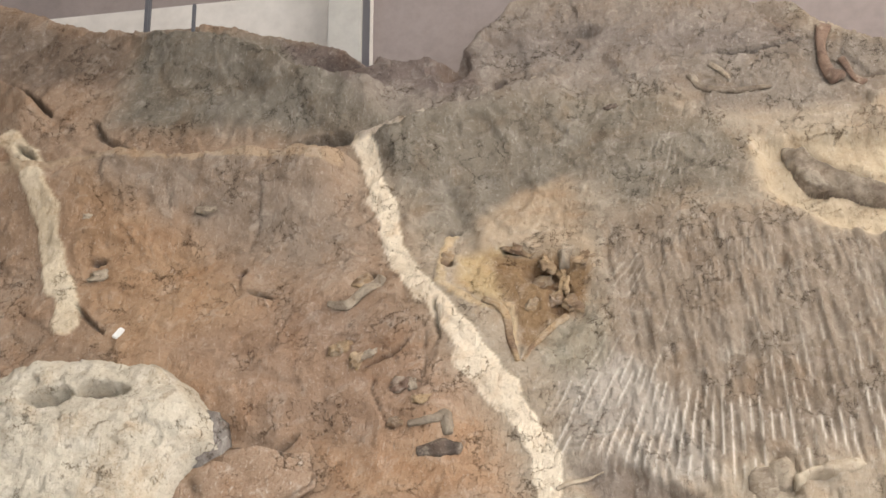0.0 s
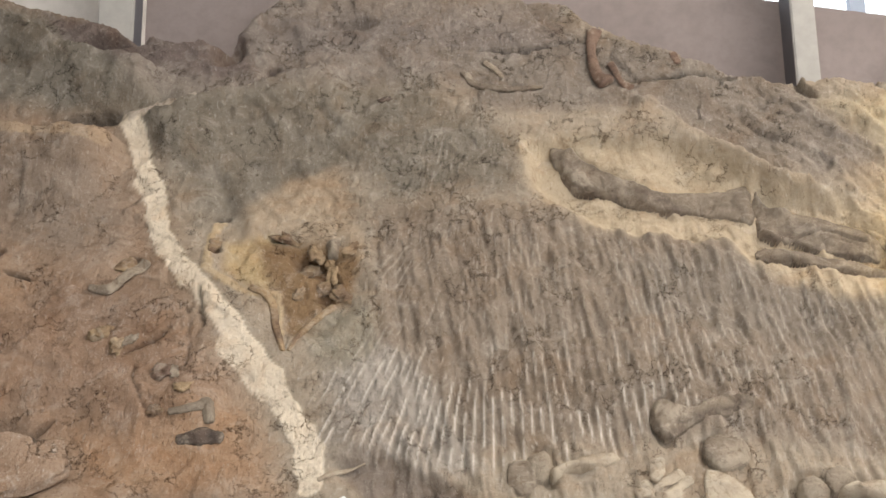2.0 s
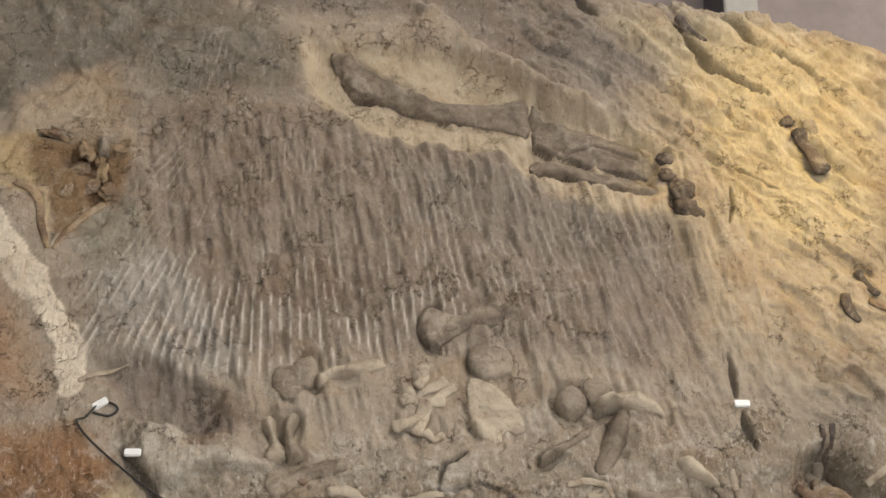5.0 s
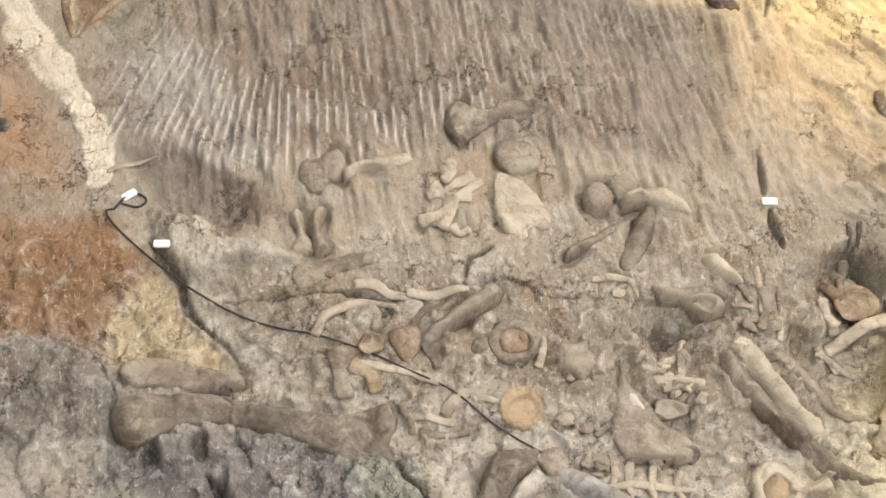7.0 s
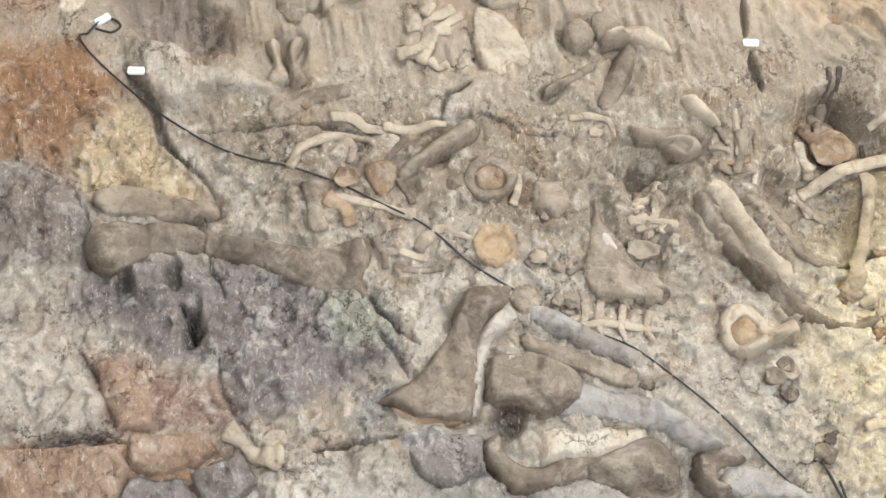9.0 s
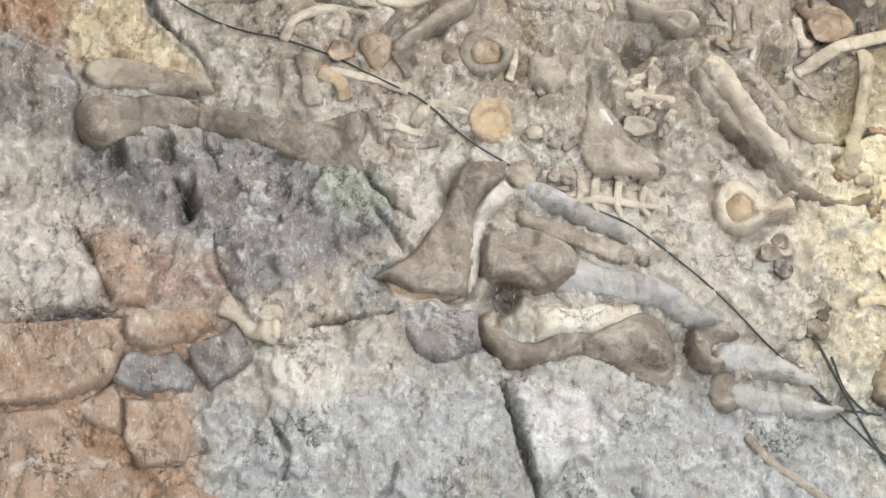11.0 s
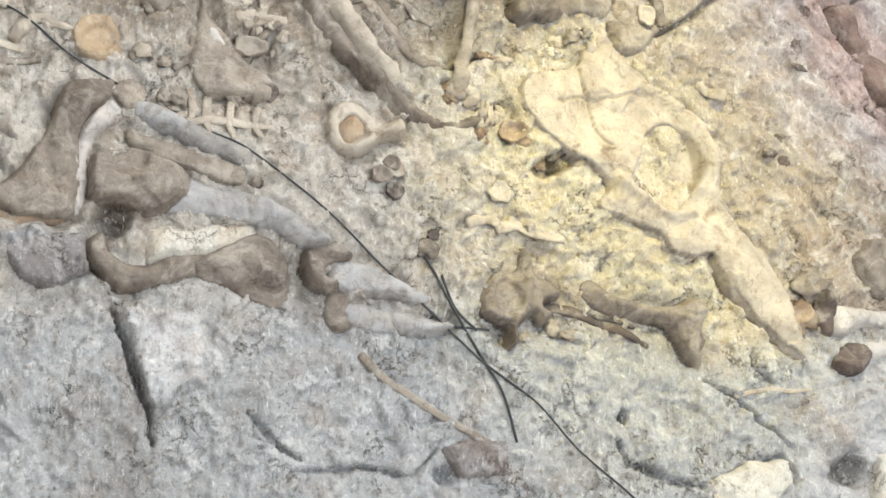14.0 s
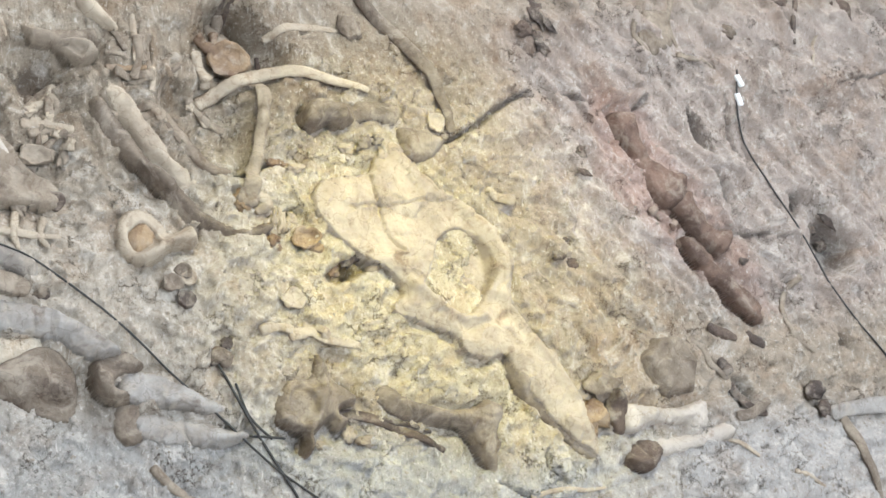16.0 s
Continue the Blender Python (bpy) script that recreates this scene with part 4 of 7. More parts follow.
def lump(label, u, v, ru, rv, mat, spin=0.0, height=0.7, name="bone_fragment", category="fossil bone", group="", rough=0.3):
    _count[0] += 1
    vv, ff = lump_mesh(u, v, ru, rv, radians(spin), height, _count[0], rough)
    return tagged(raw(name, vv, ff, mat), label, category, group)


def disc_mesh(u, v, r, tall, dish, spin=0.0, squash=1.0, seed=0, sides=22):
    """A vertebra's body seen end on: a drum with a raised rim and a dished face."""
    base = max(surface(u, v), (surface(u + r, v) + surface(u - r, v) + surface(u, v + r) + surface(u, v - r)) / 4) + 0.12 * r
    cs, sn = math.cos(spin), math.sin(spin)
    prof = [(1.08, -0.3), (1.04, 0.35), (1.06, 0.75), (1.0, 1.0), (0.84, 0.96), (0.70, 1.0 - dish * 1.1), (0.40, 1.0 - dish * 1.6), (0.14, 1.0 - dish * 1.5)]
    verts, faces = [], []
    for k, (q, h) in enumerate(prof):
        for m in range(sides):
            a = 2 * math.pi * m / sides
            w = 1 + 0.30 * noise.fractal(Vector((math.cos(a) * 1.6 + seed, math.sin(a) * 1.6, k * 0.2)), 0.9, 2.0, 3)
            x, y = math.cos(a) * r * q * w, math.sin(a) * r * q * w * squash
            verts.append(face(u + x * cs - y * sn, v + x * sn + y * cs, base + tall * 0.42 * h * (1 + 0.45 * math.sin(a + seed * 2.4) + 0.4 * noise.noise(Vector((math.cos(a) * 2.5, math.sin(a) * 2.5, seed + k * 0.3))))))
    for k in range(len(prof) - 1):
        for m in range(sides):
            a, b = k * sides + m, k * sides + (m + 1) % sides
            faces.append((a, b, b + sides, a + sides))
    faces.append(tuple(range((len(prof) - 1) * sides, len(prof) * sides)))
    bank([(u, v), (u + 0.01, v)], r, 0.7)
    return verts, faces


def vertebra(label, u, v, r, mat, spikes=(), tall=0.7, dish=0.5, squash=0.9, spin=0.0, core=None, group="scattered vertebrae"):
    """A vertebra: its body, and processes reaching (angle, length, radius) out of it."""
    _count[0] += 1
    vv, ff = disc_mesh(u, v, r, r * tall, dish, radians(spin), squash, _count[0])
    body = tagged(raw("vertebra", vv, ff, mat), label, "fossil bone", group)
    if core:
        vv, ff = lump_mesh(u, v, r * 0.45, r * 0.4, 0, 0.35, _count[0])
        h = r * tall * 0.6 * max(0.9 - dish * 1.4, -0.1)
        raw("vertebra_core", [p + FACE_N * h for p in vv], ff, core, body, "darker core of the drum")
    for ang, length, rad in spikes:
        a = radians(ang)
        d = np.array((math.cos(a), math.sin(a)))
        n = np.array((-d[1], d[0]))
        c = np.array((u, v))
        pts = [c + d * r * 0.8, c + d * (r + length * 0.5) + n * length * 0.08, c + d * (r + length)]
        vv, ff = tube_mesh(pts, (rad * 1.5, rad * 0.8, rad * 1.1), 0.5, 0.8, 9, n=8, rough=0.25, seed=_count[0] + ang)
        raw("process", vv, ff, mat, body)
    return body


def plate_mesh(pts, thick, dome, seed=0, rough=0.02, hollows=(), cracks=(), edge=0.035, step=0.013):
    """A flat bone or slab: an uneven sheet with a broken outline, rounded rim and domed top, cut by hollows and cracks."""
    us, vs = [p[0] for p in pts], [p[1] for p in pts]
    step = max(step, (max(us) - min(us)) / 150)
    u, v = np.meshgrid(np.arange(min(us) - 0.06, max(us) + 0.06, step), np.arange(min(vs) - 0.06, max(vs) + 0.06, step), indexing="ij")
    wu, wv = u + 0.03 * lattice(u, v, 0.16, 0.16, seed + 40, 3), v + 0.03 * lattice(u, v, 0.16, 0.16, seed + 41, 3)
    gap = area_gap(wu, wv, pts)
    base = surfaces(u, v)
    low = 0.2 * base + 0.8 * float(np.percentile(base[gap > 0], 65))
    top = max(float(gap.max()), 0.02)
    h = low + thick * smooth(gap, -edge * 0.4, edge) + dome * thick * np.sqrt(np.clip(gap / top, 0, 1))
    h += rough * lattice(u, v, 0.22, 0.22, seed + 42, 4, 0.6) + rough * 0.5 * facets(u, v, 0.12, seed + 43)
    for hu, hv, ru, rv, depth in hollows:
        h -= depth * smooth(np.hypot((wu - hu) / ru, (wv - hv) / rv), 1.1, 0.75)
    for line, width, depth in cracks:
        h -= depth * smooth(line_gap(wu, wv, line)[0], width, width * 0.3)
    h = np.where(gap < -step * 0.9, base - 0.06, h)
    keep = gap > -step * 1.9
    ids = np.cumsum(keep.reshape(-1)).reshape(keep.shape) - 1
    verts = [face(a, b, c) for a, b, c in zip(u[keep], v[keep], h[keep])]
    full = keep[:-1, :-1] & keep[1:, :-1] & keep[1:, 1:] & keep[:-1, 1:]
    quads = np.stack([ids[:-1, :-1], ids[1:, :-1], ids[1:, 1:], ids[:-1, 1:]], -1)[full]
    return verts, [tuple(int(k) for k in q) for q in quads]


def plate(label, pts, thick, mat, dome=0.3, name="flat_bone", category="fossil bone", group="", rough=0.02, edge=0.035):
    _count[0] += 1
    v, f = plate_mesh(pts, thick, dome, _count[0], rough, edge=edge)
    return tagged(raw(name, v, f, mat), label, category, group)


def rounded(pts, n=4):
    """A closed outline with its corners eased."""
    ring = [pts[-1]] + list(pts) + [pts[0], pts[1]]
    flow = spline(ring, n * (len(ring) - 1))
    return [tuple(p) for p in flow[n : n * (len(pts) + 1)]]


def carved_mesh(outline, thick, dome, seed=0, ridges=(), bosses=(), pits=(), cracks=(), rough=0.015, edge=0.026, wear=0.014):
    """A bone cut half free: an outline filled with a swelling surface over a sloping bed, with ridges, knobs, sunken pits and cracks."""
    pts = rounded(outline)
    us, vs = [p[0] for p in pts], [p[1] for p in pts]
    step = max(0.010, (max(us) - min(us)) / 170)
    u, v = np.meshgrid(np.arange(min(us) - 0.05, max(us) + 0.05, step), np.arange(min(vs) - 0.05, max(vs) + 0.05, step), indexing="ij")
    wu, wv = u + wear * lattice(u, v, 0.12, 0.12, seed + 40, 3), v + wear * lattice(u, v, 0.12, 0.12, seed + 41, 3)
    gap = area_gap(wu, wv, pts)
    base = surfaces(u, v)
    inside = gap > 0
    plan = np.stack([u[inside], v[inside], np.ones(inside.sum())], 1)
    tilt = np.linalg.lstsq(plan, base[inside], rcond=None)[0]
    bed = tilt[0] * u + tilt[1] * v + tilt[2] + 0.012
    top = max(float(gap.max()), 0.02)
    free = smooth(lattice(u, v, 0.28, 0.28, seed + 45, 2), -0.22, 0.28)
    thick = thick * 0.72
    h = bed + thick * (0.08 + 0.92 * free) * smooth(gap, -edge * 0.3, edge) + 0.70 * dome * thick * np.clip(gap / top, 0, 1) ** 0.6
    h += rough * lattice(u, v, 0.30, 0.20, seed + 42, 4, 0.55) + 0.012 * facets(wu, wv, 0.11, seed + 46, 0.9)
    for line, width, rise in ridges:
        h += rise * np.exp(-((line_gap(wu, wv, line)[0] / width) ** 2))
    for bu, bv, r, rise in bosses:
        h += rise * np.exp(-(((wu - bu) ** 2 + (wv - bv) ** 2) / r**2))
    for ring, depth, soft in pits:
        h -= depth * smooth(area_gap(wu, wv, rounded(ring)), -soft, soft)
    for line, width, depth in cracks:
        h -= depth * smooth(line_gap(wu, wv, line)[0], width, width * 0.3)
    h = np.where(gap < -step * 0.9, np.minimum(base, bed) - 0.06, h)
    keep = gap > -step * 1.9
    ids = np.cumsum(keep.reshape(-1)).reshape(keep.shape) - 1
    verts = [face(a, b, c) for a, b, c in zip(u[keep], v[keep], h[keep])]
    full = keep[:-1, :-1] & keep[1:, :-1] & keep[1:, 1:] & keep[:-1, 1:]
    quads = np.stack([ids[:-1, :-1], ids[1:, :-1], ids[1:, 1:], ids[:-1, 1:]], -1)[full]
    # the matrix is picked away along parts of the rim
    w = window(pts, 0.25)
    g = area_gap(WARP_U[w] * 0.4 + UU[w] * 0.6, WARP_V[w] * 0.4 + VV[w] * 0.6, pts)
    HH[w] -= 0.05 * smooth(g, -0.08, -0.015) * smooth(lattice(UU[w], VV[w], 0.28, 0.28, seed + 45, 2), -0.1, 0.3)
    HH[w] = np.where(g > 0.02, np.minimum(HH[w], tilt[0] * UU[w] + tilt[1] * VV[w] + tilt[2] - 0.01), HH[w])
    return verts, [tuple(int(k) for k in q) for q in quads]


def carved(label, outline, thick, mat, dome=1.0, name="limb_bone", group="", parent=None, **more):
    _count[0] += 1
    v, f = carved_mesh(outline, thick, dome, _count[0], **more)
    ob = raw(name, v, f, mat, parent, label if parent else "")
    return ob if parent else tagged(ob, label, "fossil bone", group)


def lying_cable(label, pts, r, name="cable", lift=1.2):
    n = 10 * (len(pts) - 1)
    path = spline(pts, n)
    base = np.array([surface(q[0], q[1]) for q in path])
    pad = np.pad(base, 2, mode="edge")
    base = np.array([pad[k : k + 5].max() for k in range(len(base))])
    base = np.convolve(np.pad(base, 4, mode="edge"), np.ones(9) / 9, "valid")
    cu = bpy.data.curves.new(name, "CURVE")
    cu.dimensions, cu.bevel_depth, cu.bevel_resolution = "3D", r, 2
    sp = cu.splines.new("POLY")
    sp.points.add(n)
    for k, q in enumerate(path):
        sp.points[k].co = (*face(q[0], q[1], base[k] + r * lift), 1)
    cu.materials.append(M_CABLE)
    ob = new(name, cu)
    return tagged(ob, label, "cable")


# ---- retaining wall, clerestory and hall ----
def slab_box(name, lo, hi, mat, label, category, bevel=0.0, kind="structure", parent=None):
    ob = part(name, box(bmesh.new(), lo, hi, bevel), mat, parent)
    if not parent:
        tagged(ob, label, category, kind=kind)
    return ob


RW = 12.4


def wall_top(x):
    return 9.31 - 0.18 * (x - 2.75)


bm = bmesh.new()
box(bm, (-15, RW, 6.5), (16, RW + 0.3, 9.0))
for v in bm.verts:
    if v.co.z > 8:
        v.co.z = wall_top(v.co.x)
tagged(part("retaining_wall", bm, M_CONCRETE), "stained pinkish grey retaining wall above the rock", "wall", kind="structure")
for x, wide, deep in ((-3.54, 0.31, 0.35), (2.38, 0.20, 0.55), (3.61, 0.29, 0.69), (-8.6, 0.3, 0.4), (6.9, 0.3, 0.6)):
    top = wall_top(x) + (-0.12 if deep > 0.6 else 0.5)
    post = part("wall_post", box(bmesh.new(), (x, 11.7, 7.0), (x + wide, 11.76, top), 0.012), M_POST)
    tagged(post, "pale faced steel post against the stained retaining wall", "post", "posts of the retaining wall")
    # added dark box: the post's shaded side, put in as colour
    part("web", box(bmesh.new(), (x + 0.012, 11.763, 7.0), (x + wide - 0.012, 11.7 + deep, top - 0.02), 0.006), M_DULL, post, "dark side of the post, its shade put into the colour")
tagged(part("thin_post", box(bmesh.new(), (-5.3, 11.7, 8.4), (-5.25, 11.76, 10.8), 0.01), M_DULL), "thin dark steel post before the retaining wall", "post")
tagged(part("thin_post", box(bmesh.new(), (-4.75, 11.5, 8.4), (-4.72, 11.54, 9.5), 0.008), M_DULL), "short thin steel stake in the rock crest", "post")
tagged(part("wall_panel", box(bmesh.new(), (-6.9, RW - 0.06, 8.5), (-3.3, RW - 0.004, 9.95), 0.01), M_PANEL), "pale panel fixed on the retaining wall", "panel")
slab_box("clerestory_sky", (-15, 15.0, 8), (18, 15.05, 15), M_GLASS_SKY, "pale daylight behind the upper window band", "backdrop")
for x in (-9.0, -5.0, -1.0, 3.2, 5.0, 7.0, 11.0):
    slab_box("trim", (x, RW + 0.6, 8.3), (x + 0.14, RW + 0.75, 14), M_STEEL, "blue grey steel window mullion", "window frame")
slab_box("ceiling", (-15, -6.2, 14.0), (18, 15.2, 14.3), M_WALL, "pale painted hall ceiling", "ceiling")
slab_box("wall_south", (-15, -6.5, -0.3), (18, -6.2, 14.0), M_WALL, "pale painted hall wall", "wall")
slab_box("wall_west", (-15.3, -6.5, -0.3), (-15, 15.2, 14.0), M_WALL, "pale painted hall wall", "wall")
slab_box("wall_east", (18, -6.5, -0.3), (18.3, 15.2, 14.0), M_WALL, "pale painted hall wall", "wall")
slab_box("floor", (-15, -6.5, -0.6), (18, 8.4, -0.3), M_WALL, "bare pit floor under the rock face", "floor")
slab_box("gallery_floor", (-15, -6.2, 1.3), (18, 2.2, 1.55), M_WALL, "visitor gallery floor facing the rock", "floor")


# ---- things: upper face ----
carved("long grey arm bone lying in a carved hollow", [(0.29, 8.04), (0.43, 8.03), (0.53, 7.88), (0.70, 7.75), (0.86, 7.68), (1.11, 7.59), (1.37, 7.58), (1.58, 7.59), (1.73, 7.65), (1.74, 7.51), (1.74, 7.30), (1.56, 7.36), (1.27, 7.42), (0.98, 7.47), (0.73, 7.54), (0.48, 7.62), (0.38, 7.73)], 0.07, M_GREY, 1.0, "humerus", ridges=[([(0.45, 7.98), (0.75, 7.68), (1.2, 7.55), (1.7, 7.55)], 0.05, 0.035)], bosses=[(1.66, 7.48, 0.14, 0.04)])
carved("grey brown forearm bone, cracked at the joint", [(1.78, 7.64), (1.86, 7.46), (2.02, 7.40), (2.26, 7.31), (2.53, 7.18), (2.66, 6.99), (2.69, 6.80), (2.54, 6.93), (2.21, 7.02), (2.03, 7.11), (1.79, 7.19), (1.76, 7.36)], 0.07, M_GREY, 1.0, "forearm_bone", ridges=[([(1.80, 7.55), (2.0, 7.33), (2.5, 7.10)], 0.05, 0.03)], cracks=[([(2.0, 7.12), (2.2, 7.2), (2.5, 7.05)], 0.012, 0.03)])
carved("thin dark forearm bone beside the thicker one", [(1.78, 7.09), (2.06, 7.03), (2.33, 6.93), (2.61, 6.76), (2.56, 6.70), (2.26, 6.82), (1.97, 6.95), (1.75, 6.95)], 0.04, M_GREY, 0.8, "forearm_bone")
for x, y, r in ((2.71, 7.01, 0.068), (2.69, 6.83, 0.060), (2.77, 6.69, 0.088), (2.78, 6.55, 0.080), (2.70, 6.60, 0.040), (2.87, 6.50, 0.048)):
    lump("dark wrist bone at the end of the forearm", x, y, r, r, M_DARK, 30, 0.8, "wrist_bone", group="wrist bones")
limb("dark red brown bone standing out near the crest", [(0.69, 9.32), (0.66, 9.08), (0.70, 8.82), (0.76, 8.73)], (0.064, 0.036, 0.048, 0.080), M_RED, "short_bone", 0.8)
limb("small dark red bone beside the upright one", [(0.81, 8.95), (0.87, 8.78), (0.95, 8.67)], (0.032, 0.024, 0.036), M_RED, "short_bone", 0.6)
limb("small dark bone splinter under the retaining wall", [(1.28, 9.16), (1.31, 9.01), (1.33, 8.89)], (0.040, 0.032, 0.024), M_RED, "bone_splinter", 0.5)
rib("thin curved bone edge showing near the crest", [(-0.37, 8.86), (-0.29, 8.76), (-0.07, 8.68), (0.15, 8.70), (0.25, 8.70)], 0.032, M_GREY)
rib("short dark bone edge near the crest", [(-0.20, 8.97), (-0.11, 8.90), (-0.06, 8.81)], 0.028, M_TAN)
lump("small dark stone lodged in the rock", -0.99, 8.62, 0.056, 0.028, M_DARK, 20)
plate("thin rusty bone plate beside the brown nodule", [(-1.37, 7.15), (-1.27, 7.18), (-1.30, 7.02), (-1.35, 7.03)], 0.05, M_TAN, 0.2)
for x, y, a, b, s in ((-1.65, 7.22, 0.104, 0.036, -20), (-1.44, 7.07, 0.056, 0.088, 10), (-1.49, 6.94, 0.072, 0.048, 30), (-1.29, 6.86, 0.048, 0.096, -20), (-1.37, 6.73, 0.060, 0.056, 0), (-1.23, 6.65, 0.056, 0.080, 40), (-1.16, 7.04, 0.072, 0.056, 20), (-1.53, 6.66, 0.064, 0.040, 60), (-1.33, 6.99, 0.040, 0.056, 0)):
    lump("rough dark brown nodule lump in the rock", x, y, a, b, M_OCHRE, s, 0.9, "nodule", "nodule", "brown nodule lumps", 0.6)
# ribs of sediment run down under the nodule
rib("ochre mineral vein running down the pale band", [(-1.88, 6.74), (-1.73, 6.61), (-1.67, 6.36), (-1.60, 6.14)], 0.032, M_OCHRE, "mineral_vein", lift=0.1)
rib("ochre mineral vein forking from the nodule", [(-1.28, 6.55), (-1.46, 6.36), (-1.56, 6.14)], 0.028, M_OCHRE, "mineral_vein", lift=0.1)
# yellow-lit corner
limb("short dark bone with a hollow broken end", [(3.72, 7.24), (3.78, 7.07), (3.83, 6.88)], (0.059, 0.048, 0.067), M_DARK, "short_bone", 0.6)
lump("dark broken bone knob beside a hollow", 3.67, 7.36, 0.067, 0.045, M_DARK, 40)
lump("pale stone lump set in the sunken rock", 3.83, 7.31, 0.052, 0.082, M_TAN, 0)
limb("dark bone fragment near the crest", [(3.93, 6.01), (3.97, 5.89), (4.01, 5.80)], (0.037, 0.026, 0.030), M_DARK, "bone_splinter", 0.4)
limb("dark bone fragment near the crest", [(3.79, 5.80), (3.79, 5.68), (3.85, 5.60)], (0.033, 0.045, 0.026), M_DARK, "bone_splinter", 0.4)
limb("ochre bone fragment near the crest", [(3.97, 5.77), (4.07, 5.70), (4.13, 5.61)], (0.037, 0.030, 0.030), M_OCHRE, "bone_splinter", 0.4)
limb("small dark splinter above the pale rock", [(3.00, 8.42), (3.07, 8.32), (3.18, 8.20)], (0.048, 0.036, 0.024), M_DARK, "bone_splinter", 0.4)
limb("small brown splinter above the pale rock", [(2.87, 8.58), (2.94, 8.45), (3.01, 8.35)], (0.036, 0.036, 0.024), M_TAN, "bone_splinter", 0.4)

# ---- things: brown bay ----
BOULDER = [(-6.03, 6.00), (-5.49, 6.08), (-5.27, 6.25), (-4.78, 6.28), (-4.18, 6.20), (-3.92, 6.02), (-3.72, 5.72), (-3.66, 5.50), (-3.83, 5.36), (-3.94, 5.08), (-3.99, 4.61), (-4.74, 4.43), (-5.73, 4.70)]
BOULDER_HOLLOWS = [(-4.90, 5.82, 0.20, 0.075, 0.34), (-4.50, 5.86, 0.20, 0.09, 0.40), (-5.42, 5.15, 0.10, 0.06, 0.12)]
boulder = tagged(raw("boulder", *plate_mesh(BOULDER, 0.20, 1.0, 3, 0.05, BOULDER_HOLLOWS, (), 0.12), M_BOULDER), "pale rounded boulder with two dark hollows", "boulder")
# brown dirt fill, dark so that it also stands in for the hollows' shade
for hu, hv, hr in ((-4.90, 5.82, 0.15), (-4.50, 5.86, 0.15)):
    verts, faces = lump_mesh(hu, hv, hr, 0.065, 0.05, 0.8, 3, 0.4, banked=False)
    raw("hollow_dirt", [p + FACE_N * 0.09 for p in verts], faces, M_DIRT_SHADE, boulder, "dark brown dirt fill that stands in for the hollow's shade")
# added lump: its grey gives the boulder's dark side face
lump("grey lump added for the dark right side of the boulder", -3.80, 5.58, 0.20, 0.25, M_SLAB_G, 20, 0.6, "stone", "stone")
lump("brown stone at the foot of the boulder", -3.44, 5.24, 0.505, 0.252, M_SLAB_O, 5, 0.4, "stone", "stone")
limb("short curved bone in the brown bay", [(-3.04, 6.77), (-2.92, 6.76), (-2.80, 6.86), (-2.67, 7.01)], (0.029, 0.042, 0.038, 0.050), M_TAN, "short_bone", 0.4)
lump("brown bone knob in the brown bay", -2.82, 6.99, 0.076, 0.059, M_OCHRE, 30)
limb("pale curved bone in the brown bay", [(-2.33, 5.68), (-2.17, 5.70), (-2.08, 5.74), (-2.05, 5.60)], (0.025, 0.034, 0.046, 0.034), M_TAN, "short_bone", 0.5)
limb("dark bone with a pale end in the brown bay", [(-2.25, 5.48), (-2.09, 5.49), (-1.96, 5.47)], (0.042, 0.067, 0.042), M_DARK, "short_bone", 0.4)
for x, y, a, b, s, m in ((-2.91, 6.37, 0.076, 0.050, 20, M_OCHRE), (-2.77, 6.24, 0.050, 0.067, 0, M_OCHRE), (-2.69, 6.28, 0.059, 0.034, 30, M_TAN), (-2.42, 6.00, 0.059, 0.067, 0, M_RED), (-2.35, 6.02, 0.038, 0.050, 0, M_TAN), (-2.26, 5.86, 0.059, 0.034, 10, M_OCHRE), (-2.43, 5.69, 0.050, 0.038, 0, M_OCHRE), (-2.19, 7.16, 0.042, 0.059, 0, M_OCHRE), (-4.16, 7.73, 0.076, 0.042, 0, M_TAN), (-4.97, 7.21, 0.076, 0.059, 0, M_PALE), (-5.13, 7.71, 0.034, 0.025, 0, M_PALE), (-4.23, 5.88, 0.067, 0.042, 0, M_TAN)):
    lump("small brown bone scrap in the brown bay", x, y, a, b, m, s, 0.8, "bone_scrap", group="bone scraps of the brown bay", rough=0.5)
tag_a = tagged(part("tag", box(bmesh.new(), (-0.05, -0.012, -0.025), (0.05, 0.012, 0.025), 0.006), M_TAG), "small white plastic tag fixed on the rock", "tag", "white plastic tags")


def tag_pose(u, v, spin):
    m = Matrix((FACE_U, -FACE_N, FACE_V)).transposed().to_4x4()
    return Matrix.Translation(face(u, v, max(surface(u + d, v) for d in (-0.06, -0.03, 0.0, 0.03, 0.06)) + 0.012)) @ m @ pose(0, 0, 0, 0, spin, 0)


tag_a.matrix_world = tag_pose(-4.65, 6.60, -60)
for u, v, spin in ((2.93, 4.95, 0), (-0.91, 4.54, 0), (-1.15, 4.95, -35), (7.37, 4.17, 80), (7.40, 4.32, 70)):
    copy_thing(tag_a, tag_pose(u, v, spin))

# ---- things: bone cluster under the chiselled fan ----
carved("broad pale rib behind the dark one", [(2.58, 3.96), (2.68, 3.94), (2.80, 3.76), (2.93, 3.55), (3.09, 3.38), (3.00, 3.34), (2.82, 3.51), (2.68, 3.71), (2.60, 3.85)], 0.06, M_PALE, 0.5, "rib")
